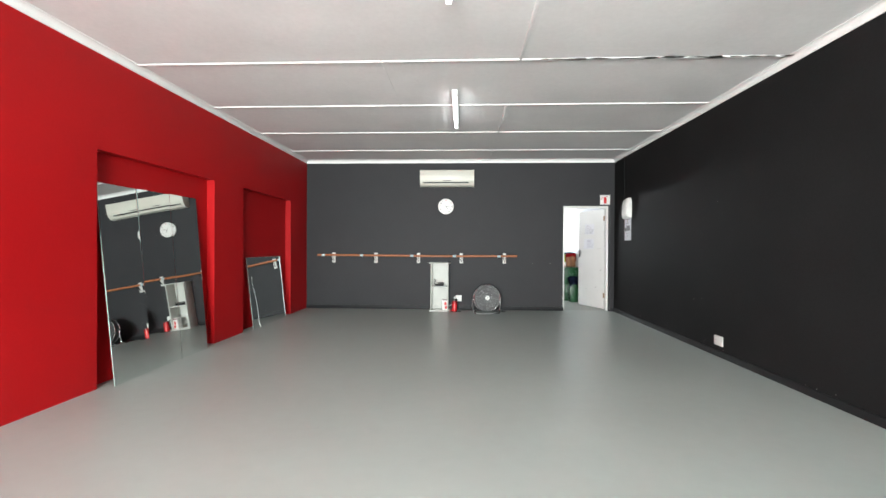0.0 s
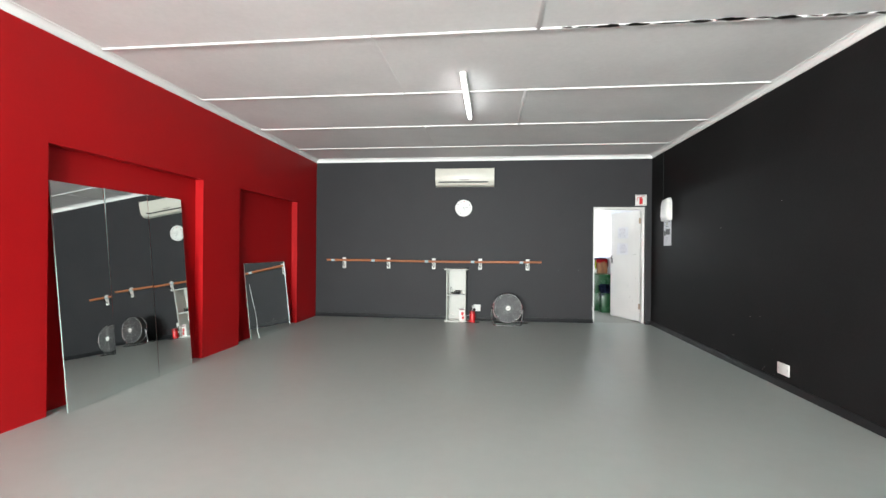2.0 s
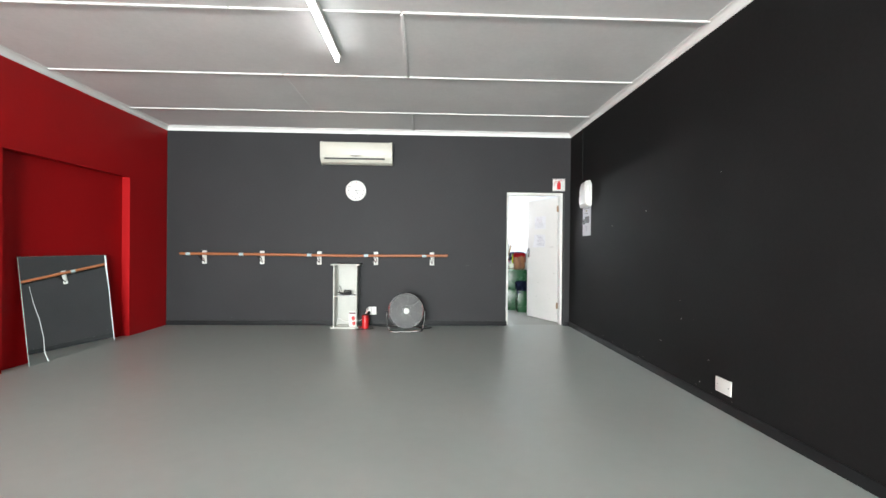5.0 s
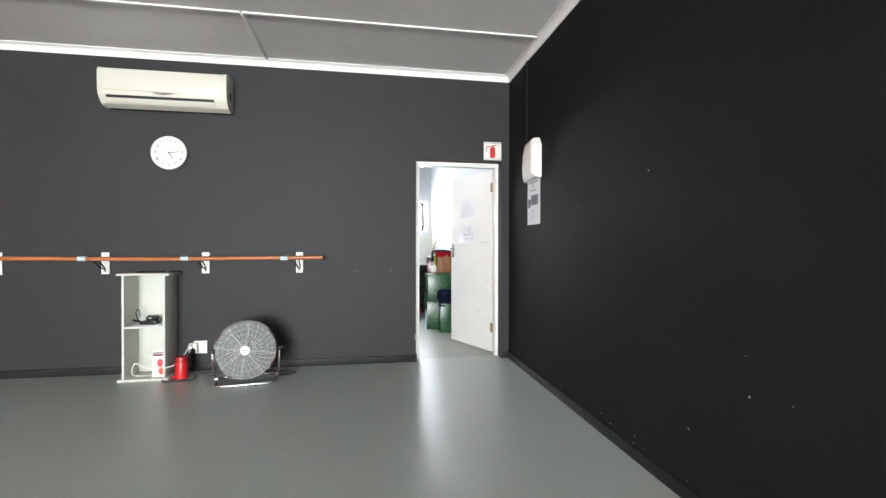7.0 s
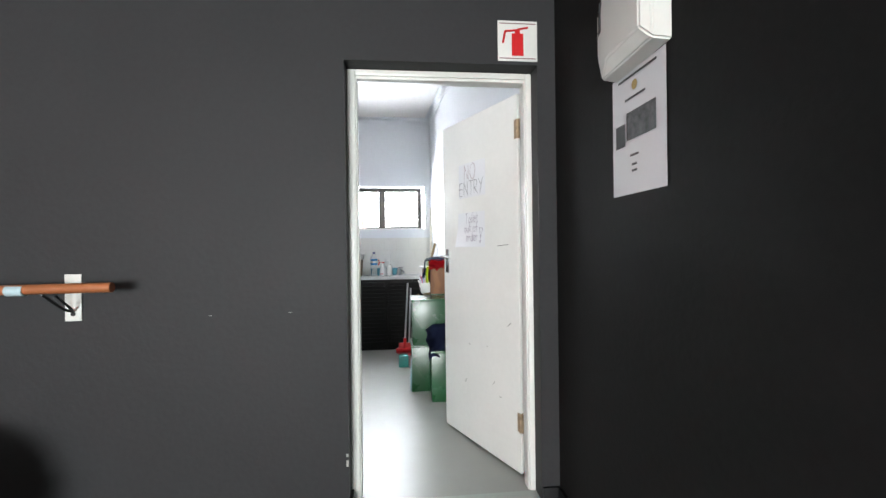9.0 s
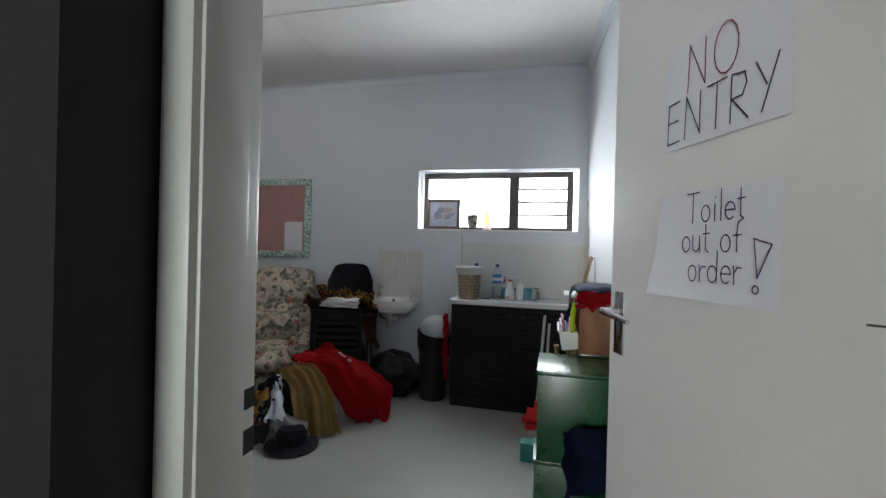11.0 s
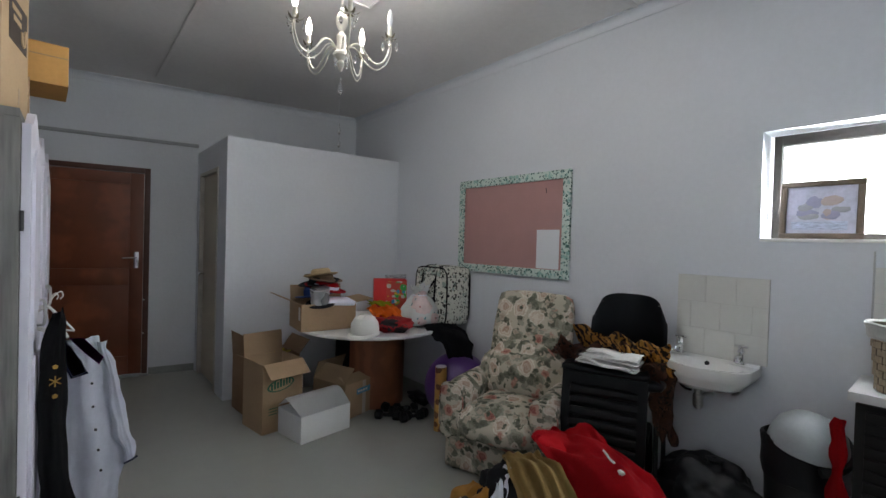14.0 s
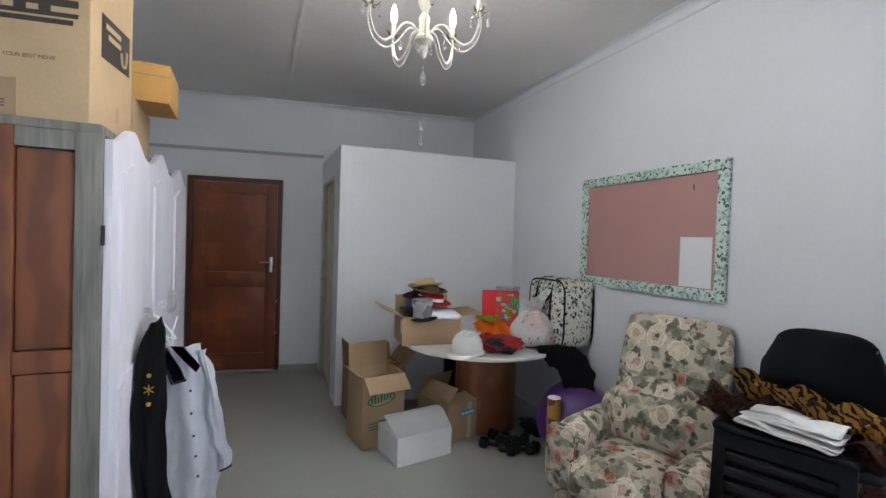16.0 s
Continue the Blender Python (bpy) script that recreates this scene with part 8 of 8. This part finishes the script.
single("yellow_cloth", cloth([(-3.98, 2.12, 0.43), (-3.76, 2.10, 0.45), (-3.74, 2.36, 0.46), (-3.98, 2.36, 0.42)], 14, 0.012, 2, 0.03, 91, 0.02, 0.02), mat("yellow_cloth", (0.55, 0.42, 0.06), 0.8), "yellow cloth lying in the open carton", "cloth")
single("dark_bundle", lump((0.15, 0.12, 0.20), 0.2, 93, 3), mat("grey_black_cloth", (0.05, 0.05, 0.055), 0.9, var=0.4), "dark bundle of cloth under the table", "bundle", pose(-3.62, 2.98, 0))

# ---- green boxes by the door and what stands on them ----
def green_box(x0, y0, x1, y1, z0, z1, label):
    t = thing("green_box", label, "box", pose((x0 + x1) / 2, (y0 + y1) / 2, z0), "green wooden boxes")
    w, d, h = (x1 - x0) / 2, (y1 - y0) / 2, z1 - z0
    part("box_body", box((-w, -d, 0), (w, d, h - 0.018), 0.002), GREENP, t)
    part("lid", box((-w - 0.006, -d - 0.006, h - 0.018), (w + 0.004, d + 0.004, h), 0.003), GREENP, t)
    for s in (-0.7, 0.0, 0.7):
        part("nail", cyl((-w + 0.015, s * d, h), (-w + 0.015, s * d, h + 0.0008), 0.004, seg=8), CHIP, t)
    return t


green_box(0.330, 1.690, 0.752, 2.035, 0.392, 0.782, "glossy green painted wooden box stacked on another")
green_box(0.322, 1.694, 0.752, 2.035, 0.0, 0.390, "glossy green painted wooden box on the floor")
green_box(0.47, 1.42, 0.775, 1.685, 0.0, 0.40, "green painted wooden box standing behind the door")
single("navy_cloth", cloth([(0.44, 1.67, 0.54), (0.74, 1.67, 0.56), (0.74, 1.54, 0.405), (0.45, 1.42, 0.30)], 18, 0.02, 2, -0.03, 95, 0.03, 0.02), NAVY, "dark navy garment draped over the green boxes", "clothing")
single("blue_folder", box((-0.004, -0.08, 0), (0.004, 0.08, 0.26), 0.001), mat("pale_blue_card", (0.30, 0.45, 0.52), 0.5), "pale blue folder standing beside the green boxes", "folder", pose(0.312, 1.80, 0.0, 0, 2, 0))
cr_ = thing("wooden_crate", "plain brown wooden box draped with a striped bag", "crate", pose(0.628, 2.17, 0, 0, 0, 0))
part("lower_post", box((-0.105, -0.12, 0.0), (0.095, 0.12, 0.79), 0.003), GREENP, cr_)
part("front_board", box((-0.113, -0.135, 0.79), (0.107, -0.117, 1.065), 0.003), OAKISH, cr_)
part("back_board", box((-0.113, 0.117, 0.79), (0.107, 0.135, 1.065), 0.003), OAKISH, cr_)
for s in (-0.105, 0.099):
    part("side_board", box((s - 0.008, -0.117, 0.79), (s + 0.008, 0.117, 1.065), 0.002), OAKISH, cr_)
part("top_board", box((-0.113, -0.135, 1.0655), (0.107, 0.135, 1.078), 0.002), OAKISH, cr_)
sb = thing("striped_bag", "navy, lime and red sports bag draped over the wooden box", "bag", pose(0.625, 2.17, 1.022))
for r0, y0, y1, mm, z in ((0.125, -0.155, -0.095, REDC, 0.0), (0.135, -0.10, -0.035, LIME, 0.008), (0.150, -0.04, 0.22, NAVY, 0.02)):
    b = bmesh.new()
    n = 16
    rows_ = []
    for j in range(5):
        y = y0 + (y1 - y0) * j / 4
        row = []
        for i in range(n + 1):
            a = math.pi * (-0.06 + 1.12 * i / n)
            xx = r0 * math.copysign(abs(math.cos(a)) ** 0.55, math.cos(a))
            zz = z + 0.085 * (abs(math.sin(a)) ** 0.6 if math.sin(a) > 0 else 0) - (0.10 if i in (0, n) else 0.0)
            row.append(b.verts.new((min(xx, 0.118), y + 0.006 * math.sin(i), zz + 0.006 * noise.noise(Vector((i * 0.6, j, r0 * 40))))))
        rows_.append(row)
    for j in range(4):
        for i in range(n):
            b.faces.new((rows_[j][i], rows_[j][i + 1], rows_[j + 1][i + 1], rows_[j + 1][i]))
    bmesh.ops.solidify(b, geom=b.faces[:], thickness=0.012)
    part("panel", b, mm, sb)
part("strap", tube(curve_pts([(-0.14, -0.02, 0.0), (-0.17, 0.0, -0.08), (-0.17, 0.05, -0.16), (-0.14, 0.08, -0.2)], 14), 0.014, 8), NAVY, sb)
part("front_flap", cloth([(-0.122, -0.150, 0.085), (0.112, -0.150, 0.085), (0.116, -0.150, 0.012), (-0.126, -0.150, 0.0)], 16, 0.006, 2.0, 0, 13, 0.006, 0.008), REDC, sb, "red end panel")
part("filling", soft_box((-0.118, -0.135, 0.058), (0.108, 0.20, 0.098), 0.02, puff=0.012, seed=5), NAVY, sb)
part("lime_edge", tube(curve_pts([(-0.132, -0.10, 0.02), (-0.142, -0.11, -0.06), (-0.138, -0.11, -0.13)], 10), 0.013, 8), LIME, sb)

mb = thing("magazine_basket", "white plastic basket full of magazines leaning on the crate", "basket", pose(0.482, 2.24, 0.795, 0, -10, 0) @ Matrix.Diagonal((0.8, 0.85, 0.8, 1)))
b = bmesh.new()
for lo, hi in (((-0.05, -0.16, 0), (0.05, 0.16, 0.004)), ((-0.058, -0.165, 0), (-0.053, 0.165, 0.13)), ((0.053, -0.165, 0), (0.058, 0.165, 0.10)), ((-0.053, -0.165, 0), (0.053, -0.160, 0.12)), ((-0.053, 0.160, 0), (0.053, 0.165, 0.12))):
    bm_box(b, lo, hi, 0.002)
bm_box(b, (-0.066, -0.172, 0.122), (-0.052, 0.172, 0.134), 0.003)
part("basket_shell", b, WHITEP, mb)
for y in (-0.12, -0.09, -0.06):
    part("slot", box((-0.062, y, 0.03), (-0.0575, y + 0.014, 0.06)), BLACKP, mb)
MAGC = [(0.5, 0.5, 0.55), (0.4, 0.04, 0.12), (0.25, 0.35, 0.5), (0.5, 0.3, 0.38), (0.55, 0.55, 0.5), (0.12, 0.1, 0.16)]
for k in range(6):
    part("magazine", box((-0.046 + 0.0155 * k, -0.145 + 0.006 * (k % 3), 0.006), (-0.034 + 0.0155 * k, 0.13, 0.165 + 0.015 * ((k * 2) % 3)), 0.001), mat("magazine_cover_" + "abcdef"[k], MAGC[k], 0.35, var=0.5, scale=25), mb)
bst = thing("basket_stand", "small wooden trestle that carries the basket", "stand", pose(0.44, 2.24, 0))
for y in (-0.12, 0.12):
    part("leg", tube([(0.06, y, 0.79), (-0.07, y, 0.0)], 0.014, 8), mat("pale_wood", (0.30, 0.20, 0.10), 0.6, var=0.2, scale=9), bst)
    part("leg", tube([(-0.03, y, 0.76), (0.06, y, 0.0)], 0.014, 8), mat("pale_wood", (0.30, 0.20, 0.10), 0.6), bst)
part("crossbar", tube([(0.03, -0.13, 0.77), (0.03, 0.13, 0.77)], 0.013, 8), mat("pale_wood", (0.30, 0.20, 0.10), 0.6), bst)

ps = thing("wooden_pedestal", "dark brown wooden stand with a white board on it", "stand", pose(0.565, 2.92, 0))
part("box_body", box((-0.07, -0.13, 0.0), (0.09, 0.13, 0.995), 0.004), mat("dark_red_wood", (0.10, 0.028, 0.014), 0.5, var=0.2, scale=6), ps)
part("top_board", box((-0.105, -0.16, 0.996), (0.095, 0.16, 1.012), 0.003), mat("pale_grey_board", (0.50, 0.50, 0.50), 0.4, var=0.1), ps)
single("wooden_stick", tube([(0.585, 3.10, 1.014), (0.650, 3.06, 1.27)], 0.014, 10), mat("pale_wood", (0.30, 0.20, 0.10), 0.6), "short wooden stick leaning in the corner", "stick")
single("wire_stand", tube(curve_pts([(0.650, 3.05, 1.27), (0.665, 3.0, 1.24), (0.668, 2.98, 1.02), (0.668, 2.97, 0.6), (0.668, 2.97, 0.0)], 20), 0.005, 8), STEEL, "thin bent steel rod against the wall", "rod")
for x, y, h in ((0.632, 3.575, 1.72), (0.640, 3.50, 1.50)):
    single("white_plank", box((-0.006, -0.030, 0.0), (0.006, 0.030, h), 0.002), mat("cream_plank", (0.58, 0.55, 0.48), 0.6, var=0.12, scale=6, stretch=(6, 6, 0.6)), "narrow cream plank standing in the corner", "plank", pose(x - 0.01, y, 0.0, 0, 0.6, 0))

# ---- black sports bag by the door ----
sbg = thing("sports_bag", "large black nylon sports bag standing on the floor", "bag", pose(-1.03, 0.70, 0, 0, 0, 20) @ Matrix.Diagonal((0.86, 0.86, 1.02, 1)))
NYL = mat("black_nylon", (0.0025, 0.003, 0.006), 0.85, var=0.3, scale=10, bump=0.25, spec=0.06)
part("bag_body", soft_box((-0.34, -0.30, 0.0), (0.34, 0.30, 0.86), 0.16, puff=0.03, seed=4), NYL, sbg)
part("piping", tube(curve_pts([(0.346, -0.24, 0.2), (0.35, -0.2, 0.62), (0.352, 0.0, 0.74), (0.35, 0.2, 0.62), (0.346, 0.24, 0.2)], 40), 0.006, 6), mat("blue_grey_piping", (0.035, 0.04, 0.065), 0.6), sbg)
part("piping", tube(curve_pts([(0.352, -0.20, 0.1), (0.358, -0.15, 0.5), (0.36, 0.0, 0.58), (0.358, 0.15, 0.5), (0.352, 0.2, 0.1)], 40), 0.005, 6), mat("blue_grey_piping", (0.035, 0.04, 0.065), 0.6), sbg)
for z, h in ((0.585, 0.030), (0.505, 0.066), (0.430, 0.060)):
    part("print_bar", box((0.362, -0.04, z), (0.3635, 0.205, z + h)), mat("grey_white_print", (0.42, 0.42, 0.44), 0.7, var=0.1), sbg)
text("SOUTH", 0.070, pose(0.3640, -0.025, 0.513, 90, 0, 90), NYL, sbg)
# raised white block that stands for the bag's small logo mark
part("logo_mark", box((0.325, 0.06, 0.700), (0.345, 0.10, 0.716), 0.004), PAPER, sbg)
part("top_handle", tube(curve_pts([(-0.16, 0.0, 0.86), (-0.1, 0.0, 0.91), (0.08, 0.0, 0.915), (0.14, 0.0, 0.87)], 16), 0.014, 8), NYL, sbg)
